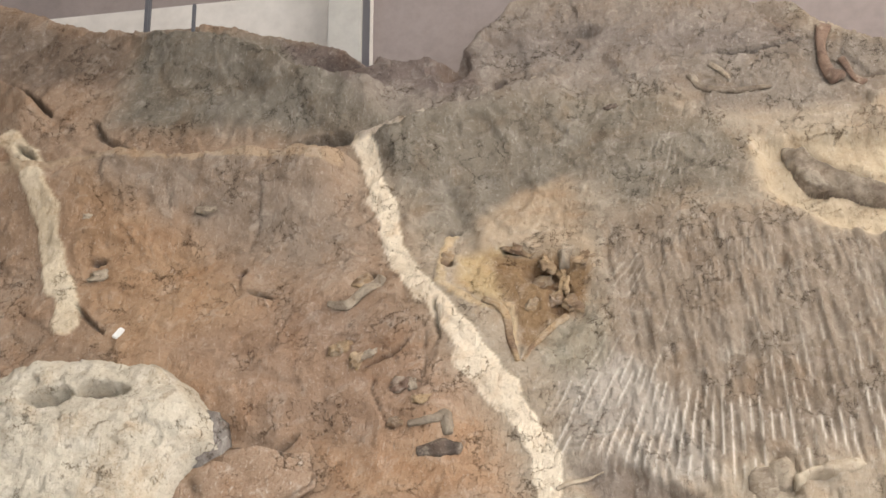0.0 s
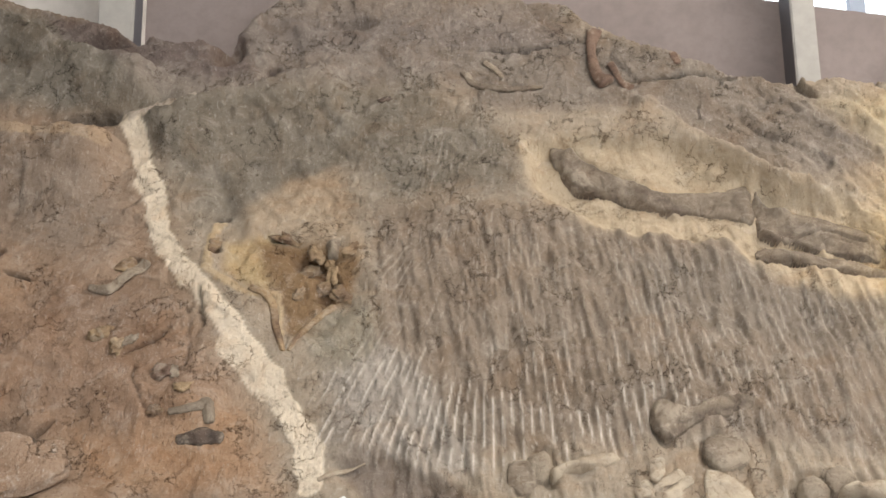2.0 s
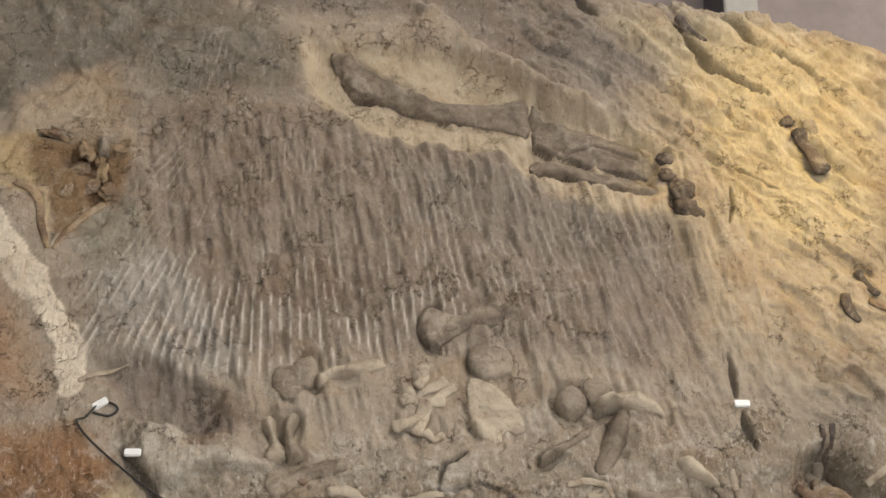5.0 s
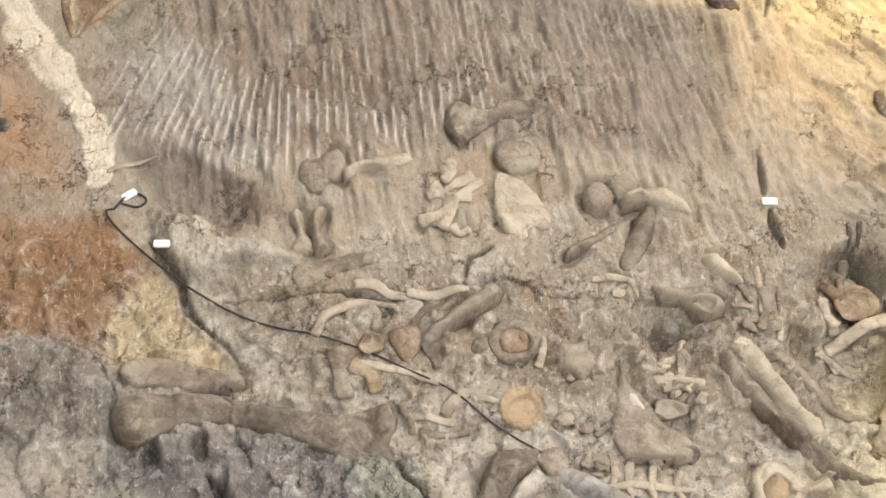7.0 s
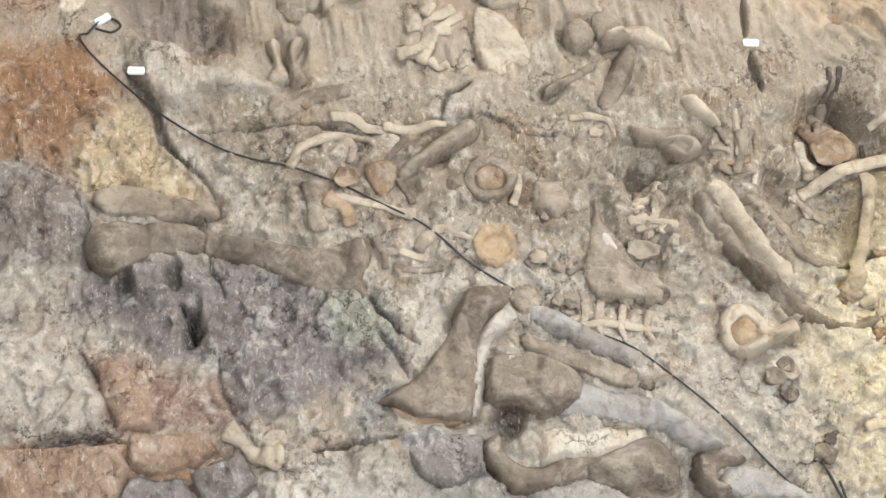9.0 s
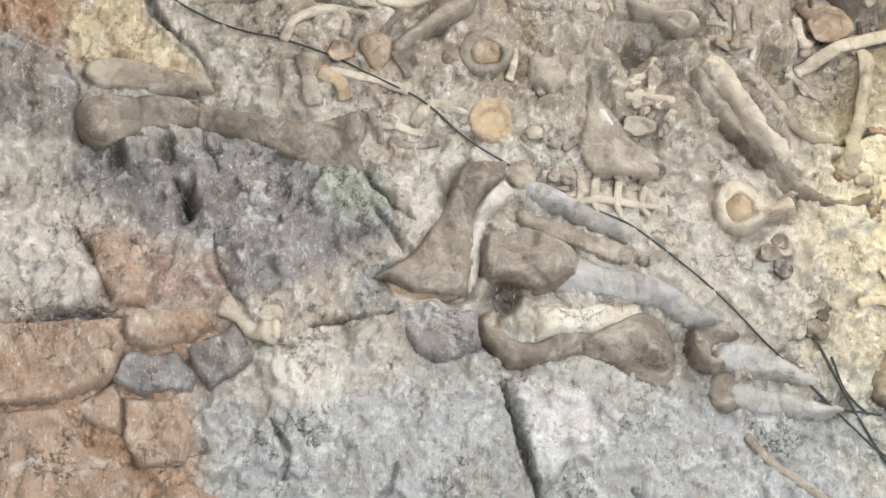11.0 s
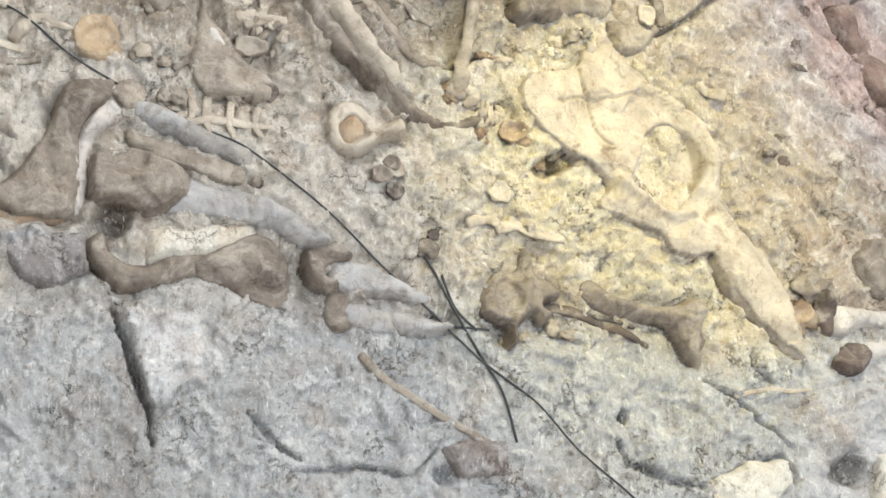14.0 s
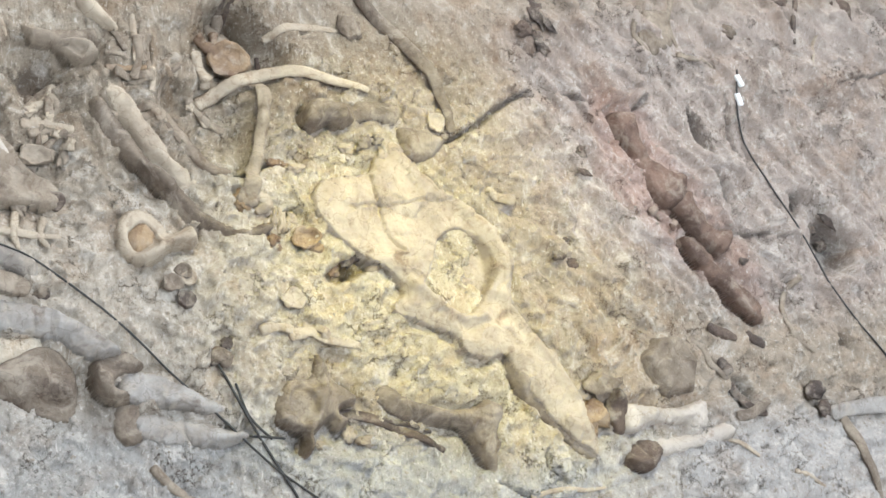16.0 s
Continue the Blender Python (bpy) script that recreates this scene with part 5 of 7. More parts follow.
carved("long dark curved rib", [(2.49, 3.88), (2.58, 3.85), (2.76, 3.56), (2.92, 3.39), (3.10, 3.19), (3.29, 3.07), (3.52, 3.09), (3.45, 3.01), (3.26, 3.03), (3.05, 3.10), (2.88, 3.28), (2.69, 3.51), (2.50, 3.73)], 0.09, M_GREY, 0.9, "rib")
carved("grey bone with a broad flat head", [(0.86, 5.55), (0.92, 5.67), (1.11, 5.60), (1.30, 5.68), (1.52, 5.65), (1.43, 5.54), (1.21, 5.53), (1.07, 5.44), (0.97, 5.37), (0.88, 5.42)], 0.06, M_GREY, 0.5, "limb_bone")
carved("round pale drum bone in the rock", [(1.21, 5.35), (1.41, 5.35), (1.44, 5.20), (1.27, 5.13), (1.17, 5.24)], 0.03, M_TAN, 0.5, "vertebra")
carved("smooth pale flat bone", [(1.17, 5.12), (1.35, 5.07), (1.48, 4.86), (1.50, 4.73), (1.37, 4.77), (1.32, 4.68), (1.21, 4.74), (1.16, 4.85)], 0.05, M_PALE, 0.6, "flat_bone")
carved("tan bone knob at the end of a curved bone", [(-0.08, 5.17), (0.01, 5.22), (0.10, 5.13), (0.07, 5.01), (-0.00, 5.00), (-0.08, 5.07)], 0.06, M_TAN, 0.5, "short_bone")
carved("grey bone knob at the end of a curved bone", [(0.05, 5.24), (0.15, 5.30), (0.20, 5.20), (0.16, 5.08), (0.08, 5.07), (0.05, 5.16)], 0.06, M_TAN, 0.5, "short_bone")
carved("pale curved bone tapering to a point", [(0.19, 5.14), (0.30, 5.21), (0.52, 5.27), (0.63, 5.24), (0.51, 5.17), (0.33, 5.15), (0.21, 5.08)], 0.06, M_PALE, 1.0, "short_bone")
carved("short waisted toe bone", [(-0.15, 4.82), (-0.08, 4.85), (-0.06, 4.71), (0.02, 4.60), (-0.06, 4.57), (-0.12, 4.58), (-0.10, 4.69)], 0.06, M_PALE, 1.0, "toe_bone", "toe bones")
carved("short waisted toe bone", [(-0.00, 4.85), (0.08, 4.87), (0.04, 4.71), (0.10, 4.59), (0.02, 4.55), (-0.01, 4.71)], 0.06, M_TAN, 1.0, "toe_bone", "toe bones")
carved("tan splayed bone end above the crack", [(-0.11, 4.45), (0.06, 4.47), (0.20, 4.54), (0.34, 4.57), (0.37, 4.49), (0.20, 4.43), (0.06, 4.35), (-0.00, 4.29), (-0.08, 4.29)], 0.06, M_TAN, 0.9, "short_bone")
carved("brown bone knob above a stem", [(1.73, 5.01), (1.82, 5.06), (1.90, 5.01), (1.90, 4.90), (1.81, 4.85), (1.74, 4.91)], 0.06, M_TAN, 0.5, "short_bone")
carved("grey bone knob beside its twin", [(1.90, 5.07), (2.00, 5.11), (2.09, 5.05), (2.06, 4.95), (1.96, 4.93)], 0.06, M_TAN, 0.5, "short_bone")
carved("pale arched bone over two props", [(1.96, 4.96), (2.07, 5.01), (2.23, 5.04), (2.35, 4.96), (2.40, 4.86), (2.32, 4.88), (2.21, 4.91), (2.08, 4.94), (2.01, 4.91)], 0.09, M_PALE, 1.0, "short_bone")
carved("straight grey bone strip leaning under the arch", [(2.10, 4.88), (2.17, 4.80), (2.00, 4.45), (1.92, 4.50)], 0.06, M_GREY, 0.6, "bone_strip")
carved("thin pale bone strip leaning under the arch", [(2.03, 4.90), (2.08, 4.86), (1.84, 4.68), (1.61, 4.53), (1.61, 4.58), (1.80, 4.72)], 0.05, M_TAN, 0.6, "bone_strip")
carved("forked pale bone at the edge of the hollow", [(2.45, 4.52), (2.53, 4.54), (2.63, 4.42), (2.67, 4.34), (2.60, 4.36), (2.48, 4.44)], 0.07, M_PALE, 0.9, "broken_bone")
_body = carved("tan oval vertebra with a dished face", [(2.27, 4.25), (2.36, 4.27), (2.50, 4.26), (2.55, 4.18), (2.44, 4.12), (2.34, 4.20)], 0.07, M_TAN, 0.5, "vertebra", "scattered vertebrae", pits=[([(2.32, 4.23), (2.39, 4.23), (2.48, 4.21), (2.44, 4.16), (2.37, 4.20)], 0.04, 0.015)])
carved("darker pitted core", [(2.32, 4.23), (2.39, 4.23), (2.48, 4.21), (2.44, 4.16), (2.37, 4.20)], 0.03, M_OCHRE, 0.3, "vertebra_core", parent=_body, rough=0.03)
_body = carved("broad dark shoulder bone with a pale edge", [(1.88, 3.85), (1.91, 3.71), (2.00, 3.59), (2.12, 3.42), (2.26, 3.34), (2.27, 3.23), (2.19, 3.21), (2.02, 3.22), (1.86, 3.22), (1.80, 3.37), (1.84, 3.60)], 0.045, M_TAN, 0.4, "shoulder_bone")
carved("pale edge of the shoulder bone", [(1.88, 3.86), (1.91, 3.71), (2.01, 3.57), (2.08, 3.49), (1.99, 3.46), (1.89, 3.58), (1.85, 3.70)], 0.085, M_CHALK, 0.6, "bone_edge", parent=_body)
_body = carved("ochre vertebra with a pitted core", [(1.07, 3.97), (1.15, 4.07), (1.29, 4.08), (1.39, 3.98), (1.34, 3.87), (1.21, 3.83), (1.11, 3.85)], 0.08, M_TAN, 0.5, "vertebra", "scattered vertebrae", pits=[([(1.14, 3.97), (1.22, 4.02), (1.30, 3.98), (1.30, 3.90), (1.21, 3.87), (1.15, 3.89)], 0.04, 0.015)])
carved("darker pitted core", [(1.14, 3.97), (1.22, 4.02), (1.30, 3.98), (1.30, 3.90), (1.21, 3.87), (1.15, 3.89)], 0.03, M_OCHRE, 0.3, "vertebra_core", parent=_body, rough=0.03)
_body = carved("orange brown vertebra with ring marks", [(1.12, 3.52), (1.20, 3.62), (1.33, 3.63), (1.39, 3.53), (1.37, 3.42), (1.24, 3.38), (1.14, 3.42)], 0.08, M_OCHRE, 0.5, "vertebra", "scattered vertebrae", pits=[([(1.17, 3.50), (1.23, 3.56), (1.32, 3.57), (1.35, 3.49), (1.27, 3.43), (1.19, 3.44)], 0.03, 0.015)])
carved("tan tapering bone beside the white rib", [(0.68, 3.96), (0.82, 4.10), (1.00, 4.27), (1.11, 4.33), (1.15, 4.25), (0.99, 4.11), (0.85, 4.02), (0.72, 3.93)], 0.07, M_TAN, 0.9, "limb_bone")
carved("brown vertebra against the cable", [(0.48, 3.99), (0.61, 4.05), (0.67, 3.97), (0.60, 3.81), (0.53, 3.85)], 0.08, M_OCHRE, 0.8, "vertebra")
_body = carved("pale ring shaped vertebra with long processes", [(2.58, 3.04), (2.63, 3.15), (2.75, 3.16), (2.84, 3.06), (2.88, 3.01), (3.01, 3.06), (3.04, 2.97), (2.90, 2.94), (2.82, 2.88), (2.68, 2.84), (2.59, 2.92)], 0.09, M_PALE, 0.5, "vertebra", "scattered vertebrae", pits=[([(2.64, 3.03), (2.72, 3.08), (2.78, 3.02), (2.78, 2.94), (2.69, 2.90), (2.64, 2.95)], 0.05, 0.015)])
carved("darker pitted core", [(2.64, 3.03), (2.72, 3.08), (2.78, 3.02), (2.78, 2.94), (2.69, 2.90), (2.64, 2.95)], 0.03, M_OCHRE, 0.3, "vertebra_core", parent=_body, rough=0.03)
carved("grey drum vertebra seen from its side", [(3.83, 3.88), (3.92, 3.95), (4.01, 3.93), (4.15, 3.93), (4.33, 3.97), (4.53, 3.94), (4.47, 3.81), (4.30, 3.84), (4.08, 3.78), (3.98, 3.80), (3.89, 3.75), (3.82, 3.77)], 0.09, M_GREY, 1.0, "vertebra")
limb("small tan bone crossing another", [(0.10, 4.38), (0.17, 4.47), (0.27, 4.51)], (0.028, 0.025, 0.028), M_OCHRE, "short_bone", 0.5)
for pts, r in (([(0.73, 4.97), (0.81, 4.99), (0.88, 5.04), (1.01, 5.12)], 9), ([(0.68, 4.78), (0.77, 4.81), (0.84, 4.87), (0.88, 4.96)], 10), ([(0.82, 4.74), (0.88, 4.88), (0.93, 4.98), (1.06, 5.08)], 9), ([(0.77, 5.04), (0.84, 4.96), (0.99, 4.97)], 9), ([(0.87, 5.20), (0.88, 5.12), (0.83, 5.06)], 9), ([(0.87, 4.75), (0.92, 4.70), (0.98, 4.72)], 7)):
    limb("broken pale bone in a crossed heap", pts, (r * 0.0048, r * 0.003, r * 0.0033, r * 0.0045), M_PALE, "broken_bone", 0.8, group="crossed broken bones")
lump("dark bone lump under the crossed heap", 0.75, 4.80, 0.085, 0.042, M_GREY, -10, 0.7)
plate("smooth grey flat bone in the rock", [(2.09, 4.34), (2.27, 4.32), (2.54, 4.36), (2.56, 4.27), (2.36, 4.21), (2.15, 4.23)], 0.04, M_TAN, 0.4)
rib("pale curved splinter by the crack", [(1.74, 4.38), (1.87, 4.39), (1.97, 4.36), (2.01, 4.26)], 0.025, M_PALE)
lump("small white bone scrap", 1.89, 4.28, 0.042, 0.035, M_PALE)
rib("pale bone sliver along the crack", [(0.27, 4.32), (0.39, 4.33), (0.49, 4.27), (0.61, 4.25)], 0.035, M_PALE)
rib("pale bone sliver along the crack", [(0.59, 4.28), (0.72, 4.27), (0.86, 4.30), (0.96, 4.31)], 0.032, M_PALE)
rib("bright white curved rib standing free", [(0.03, 3.97), (0.07, 4.07), (0.13, 4.13), (0.25, 4.19), (0.37, 4.20), (0.51, 4.17)], 0.032, M_PALE, taper=0.5, lift=0.9)
lump("small tan bone beside the vertebra", 1.02, 3.90, 0.060, 0.067, M_TAN, 0, 0.8)
limb("pale bone peg beside the vertebra", [(1.39, 3.97), (1.40, 3.89), (1.37, 3.80)], (0.032, 0.021, 0.028), M_PALE, "broken_bone", 0.5)
vertebra("small brown vertebra against the cable", 0.36, 3.92, 0.071, M_OCHRE, (), 0.7, 0.5)
limb("upright tan bone with a thick end", [(0.16, 3.86), (0.17, 3.75), (0.21, 3.58)], (0.060, 0.042, 0.053), M_TAN, "short_bone", 0.5)
limb("bent brown bone under the cable", [(0.25, 3.78), (0.34, 3.72), (0.39, 3.62)], (0.049, 0.035, 0.042), M_OCHRE, "short_bone", 0.5)
limb("pale slender bone under the cable", [(0.30, 3.79), (0.47, 3.75), (0.62, 3.72), (0.76, 3.68)], (0.028, 0.025, 0.025, 0.042), M_PALE, "limb_bone", 0.5)
limb("pale wedge of bone under the cable", [(0.79, 3.47), (0.86, 3.55), (0.94, 3.59), (1.14, 3.54)], (0.042, 0.042, 0.028, 0.014), M_PALE, "broken_bone", 0.4)
lump("small tan knob above the vertebra", 1.35, 3.63, 0.046, 0.042, M_TAN)
lump("small pale knob beside the vertebra", 1.51, 3.45, 0.053, 0.042, M_PALE)
plate("smooth tan bone dome in the rock", [(1.49, 3.93), (1.68, 3.97), (1.74, 3.82), (1.63, 3.72), (1.49, 3.78)], 0.03, M_TAN, 0.8)
limb("dark hooked bone rim", [(2.08, 3.27), (2.18, 3.29), (2.27, 3.27), (2.25, 3.21)], (0.028, 0.032, 0.042, 0.028), M_DARK, "hooked_bone", 0.8)
vertebra("tan vertebra with a pale rim", 2.15, 3.52, 0.099, M_TAN, ((40, 0.14, 0.02), (75, 0.1, 0.015)), 0.6, 0.5, 0.6)
for x, y in ((2.16, 3.76), (2.20, 3.64), (2.29, 3.67), (2.13, 3.82), (2.35, 3.60), (2.25, 3.78), (1.75, 3.08), (1.68, 3.14)):
    lump("small pale broken bone chip", x, y, 0.042, 0.025, M_PALE, x * 97, 0.8, "bone_chip", group="pale bone chips", rough=0.6)
for pts in ([(1.78, 3.24), (1.79, 3.14), (1.76, 3.03)], [(1.89, 3.21), (1.86, 3.07), (1.87, 2.96)], [(2.02, 3.17), (1.99, 3.03), (2.01, 2.93)], [(2.17, 3.13), (2.14, 3.03), (2.18, 2.95)], [(1.71, 3.03), (1.91, 3.05), (2.11, 3.02), (2.24, 3.00)]):
    rib("pale ridge of a worn bone frame", pts, 0.025, M_PALE, "bone_ridge", group="bone frame ridges")

# ---- things: ribs and vertebrae of the middle ----
rib("curved pale rib in the hollow", [(2.95, 3.87), (2.99, 3.73), (3.10, 3.54), (3.19, 3.46), (3.30, 3.43)], 0.040, M_TAN)
limb("upright tan rib with a thick foot", [(3.60, 4.05), (3.57, 3.85), (3.52, 3.62), (3.46, 3.43), (3.40, 3.25)], (0.055, 0.040, 0.040, 0.047, 0.069), M_TAN, "rib", 0.7)
rib("long pale arched rib across the hollow", [(3.21, 3.97), (3.43, 4.09), (3.66, 4.15), (3.89, 4.14), (4.12, 4.10), (4.30, 4.04)], 0.040, M_PALE, taper=0.6, lift=0.8)
lump("dark bone knuckle at the rib's foot", 3.38, 3.27, 0.062, 0.073, M_OCHRE, 0, 0.9)
limb("pale knuckle bone by the rib's foot", [(3.47, 3.30), (3.52, 3.24), (3.46, 3.20)], (0.033, 0.047, 0.033), M_PALE, "knuckle_bone", 0.7)
lump("pale bone end at the process tip", 4.48, 3.88, 0.058, 0.065, M_PALE, 0, 0.8)
vertebra("small round ochre vertebra", 4.77, 3.84, 0.062, M_PALE, (), 0.8, 0.4, 1.0, core=M_OCHRE)
plate("smooth grey bone plate beside the vertebra", [(4.50, 3.77), (4.69, 3.76), (4.78, 3.69), (4.70, 3.58), (4.51, 3.55)], 0.04, M_TAN, 0.3)
rib("long dark rib reaching down from above", [(4.31, 4.85), (4.44, 4.63), (4.66, 4.40), (4.81, 4.16), (4.87, 3.97), (4.90, 3.80)], 0.051, M_GREY, taper=0.7, lift=0.4)
vertebra("orange vertebra half sunk in the hollow", 3.43, 4.27, 0.138, M_OCHRE, ((100, 0.1, 0.03), (150, 0.1, 0.04)), 0.5, 0.5, 0.8)
limb("small upright bone in the hollow", [(3.19, 4.27), (3.22, 4.18), (3.25, 4.10)], (0.036, 0.029, 0.040), M_PALE, "short_bone", 0.6)
limb("dark upright bone above the vertebra", [(3.43, 4.63), (3.43, 4.49), (3.43, 4.39)], (0.040, 0.036, 0.051), M_GREY, "short_bone", 0.6)
rib("thin pale rib above the arched one", [(3.67, 4.41), (3.82, 4.48), (4.02, 4.50), (4.17, 4.49)], 0.025, M_PALE)
lump("brown bone knob above the drum vertebra", 4.25, 4.51, 0.080, 0.095, M_GREY, 30, 0.6)
for pts in ([(2.74, 3.82), (2.83, 3.85), (2.95, 3.84)], [(2.78, 3.79), (2.87, 3.81), (2.97, 3.90)], [(2.84, 3.89), (2.87, 3.81), (2.90, 3.76)], [(3.14, 3.98), (3.19, 3.93), (3.27, 3.84)], [(2.12, 3.82), (2.21, 3.95), (2.29, 4.01)], [(2.16, 3.95), (2.25, 3.92), (2.26, 3.81)], [(2.87, 4.33), (2.88, 4.19), (2.86, 4.04)], [(2.79, 4.30), (2.80, 4.18), (2.77, 4.05)], [(2.65, 4.07), (2.76, 4.06), (2.86, 4.06)]):
    limb("small broken bone piece in the heap", pts, (0.033, 0.022, 0.029), M_TAN, "broken_bone", 0.7, group="broken bone pieces")
lump("dark round lump beside the rib", 3.44, 4.44, 0.106, 0.155, M_TAN, 20, 0.5)
for x, y, r, m in ((2.86, 2.71, 0.058, M_GREY), (2.94, 2.79, 0.048, M_GREY), (2.94, 2.62, 0.055, M_DARK), (2.97, 2.75, 0.045, M_PALE)):
    vertebra("small round tail vertebra", x, y, r, m, (), 0.9, 0.35, 0.9, group="small tail vertebrae")
for x, y, a, b in ((2.32, 3.54, 0.084, 0.029), (2.14, 3.51, 0.091, 0.045), (2.01, 3.27, 0.129, 0.039), (1.70, 3.20, 0.045, 0.065), (1.62, 3.19, 0.039, 0.039), (1.79, 3.16, 0.039, 0.045), (1.84, 3.15, 0.026, 0.052), (1.51, 3.47, 0.052, 0.032), (1.64, 3.41, 0.045, 0.032), (2.12, 2.67, 0.039, 0.029)):
    lump("small tan bone piece among the vertebrae", x, y, a, b, M_TAN, a * 900, 0.8, "bone_piece", group="small bone pieces", rough=0.5)
for pts in ([(3.39, 2.43), (3.50, 2.45), (3.57, 2.42)], [(3.57, 2.39), (3.70, 2.41), (3.79, 2.36), (4.01, 2.33)], [(3.67, 2.44), (3.76, 2.42), (3.79, 2.36)]):
    limb("small pale toe bone on the pale rock", pts, (0.038, 0.027, 0.031), M_PALE, "toe_bone", 0.5, group="toe bones")
vertebra("small pale ring bone on the pale rock", 3.61, 2.62, 0.068, M_PALE, (), 0.4, 0.6)

# ---- things: large bones of the lower face ----
femur = carved("massive dark grey thigh bone with a two lobed head", [(-1.09, 3.56), (-0.94, 3.59), (-0.67, 3.59), (-0.44, 3.55), (-0.24, 3.50), (0.03, 3.47), (0.29, 3.45), (0.48, 3.51), (0.50, 3.39), (0.47, 3.29), (0.49, 3.16), (0.33, 3.19), (0.13, 3.23), (-0.07, 3.33), (-0.23, 3.37), (-0.43, 3.41), (-0.62, 3.41), (-0.80, 3.39), (-0.93, 3.32), (-1.01, 3.29), (-1.11, 3.35), (-1.15, 3.46)], 0.085, M_GREY, 0.9, "femur", ridges=[([(-0.9, 3.52), (-0.4, 3.50), (0.1, 3.40)], 0.05, 0.025)], bosses=[(-1.03, 3.38, 0.08, 0.05), (0.40, 3.42, 0.10, 0.03), (0.40, 3.24, 0.08, 0.03)], cracks=[([(-0.52, 3.60), (-0.45, 3.5), (-0.48, 3.38)], 0.012, 0.03)])
carved("brown rounded head", [(-1.12, 3.36), (-1.13, 3.46), (-1.03, 3.48), (-0.94, 3.42), (-0.95, 3.33), (-1.02, 3.30)], 0.17, M_TAN, 0.5, "bone_head", parent=femur)
carved("dark worn condyle", [(0.27, 3.45), (0.38, 3.48), (0.48, 3.49), (0.49, 3.38), (0.44, 3.31), (0.30, 3.33)], 0.16, M_GREY, 0.45, "condyle", parent=femur)
carved("broken brownish grey bone lying along the thigh bone", [(-1.11, 3.75), (-0.97, 3.84), (-0.77, 3.82), (-0.55, 3.77), (-0.43, 3.76), (-0.40, 3.66), (-0.57, 3.62), (-0.79, 3.63), (-1.02, 3.63)], 0.05, M_TAN, 0.6, rough=0.03)
blade = carved("broad grey shoulder blade flaring to a ragged edge", [(1.07, 3.20), (1.20, 3.24), (1.33, 3.25), (1.29, 3.13), (1.22, 3.07), (1.15, 2.98), (1.13, 2.87), (1.12, 2.72), (1.12, 2.63), (1.09, 2.52), (1.06, 2.45), (0.79, 2.45), (0.63, 2.53), (0.56, 2.53), (0.63, 2.58), (0.77, 2.67), (0.89, 2.83), (0.99, 2.99)], 0.07, M_GREY, 0.7, "scapula", ridges=[([(1.2, 3.2), (1.06, 2.9), (1.0, 2.55)], 0.07, 0.03)])
carved("pale worn ridge", [(1.31, 3.14), (1.37, 3.08), (1.34, 3.01), (1.22, 2.93), (1.19, 2.79), (1.18, 2.70), (1.14, 2.52), (1.09, 2.48), (1.09, 2.63), (1.10, 2.78), (1.14, 2.93), (1.21, 3.06)], 0.09, M_CHALK, 0.8, "bone_ridge", parent=blade)
carved("porous ochre lower edge", [(0.66, 2.55), (0.86, 2.57), (1.03, 2.54), (1.06, 2.46), (0.85, 2.40), (0.68, 2.44)], 0.05, M_OCHRE, 0.5, "blade_edge", parent=blade, rough=0.02)
carved("dark knob at the top of the shoulder blade", [(1.35, 3.25), (1.45, 3.28), (1.52, 3.23), (1.49, 3.12), (1.41, 3.10), (1.34, 3.17)], 0.07, M_TAN, 1.0, "bone_fragment")
carved("long grey bone running beside the cable", [(1.44, 3.13), (1.53, 3.14), (1.70, 3.07), (1.85, 2.98), (2.02, 2.90), (2.10, 2.84), (2.07, 2.75), (1.95, 2.82), (1.78, 2.88), (1.63, 2.98), (1.47, 3.03)], 0.06, M_BLUE, 1.0)
carved("brown bone running below the grey one", [(1.41, 2.98), (1.52, 2.94), (1.69, 2.88), (1.89, 2.81), (1.98, 2.79), (2.06, 2.73), (2.03, 2.65), (1.90, 2.68), (1.71, 2.76), (1.51, 2.84), (1.42, 2.90)], 0.05, M_TAN, 0.7, rough=0.025)
hip = carved("smooth brownish grey hip bone with a long bluish blade", [(1.21, 2.79), (1.31, 2.82), (1.46, 2.84), (1.59, 2.79), (1.72, 2.70), (1.72, 2.60), (1.60, 2.50), (1.50, 2.47), (1.44, 2.50), (1.32, 2.55), (1.21, 2.54), (1.18, 2.63)], 0.08, M_GREY, 0.6, "hip_bone", rough=0.03, bosses=[(1.55, 2.62, 0.1, 0.03)])
carved("bluish grey blade of the hip bone", [(1.59, 2.76), (1.68, 2.72), (1.83, 2.65), (2.00, 2.61), (2.19, 2.55), (2.37, 2.44), (2.51, 2.31), (2.45, 2.28), (2.29, 2.30), (2.21, 2.38), (2.05, 2.42), (1.89, 2.47), (1.70, 2.48), (1.60, 2.52)], 0.075, M_BLUE, 0.9, "hip_blade", parent=hip)
carved("curved brown hip bone arm", [(1.17, 2.32), (1.25, 2.37), (1.28, 2.27), (1.35, 2.20), (1.48, 2.18), (1.63, 2.23), (1.83, 2.24), (1.87, 2.18), (1.72, 2.12), (1.57, 2.07), (1.42, 2.04), (1.31, 2.05), (1.23, 2.15), (1.17, 2.22)], 0.07, M_GREY, 1.0, "hip_bone")
plate("pale striated rock block between the bones", [(1.50, 2.37), (1.63, 2.39), (1.89, 2.40), (2.09, 2.39), (2.11, 2.28), (1.89, 2.25), (1.63, 2.24), (1.50, 2.22)], 0.04, M_BOULDER, 0.2, "rock_block", "rock")
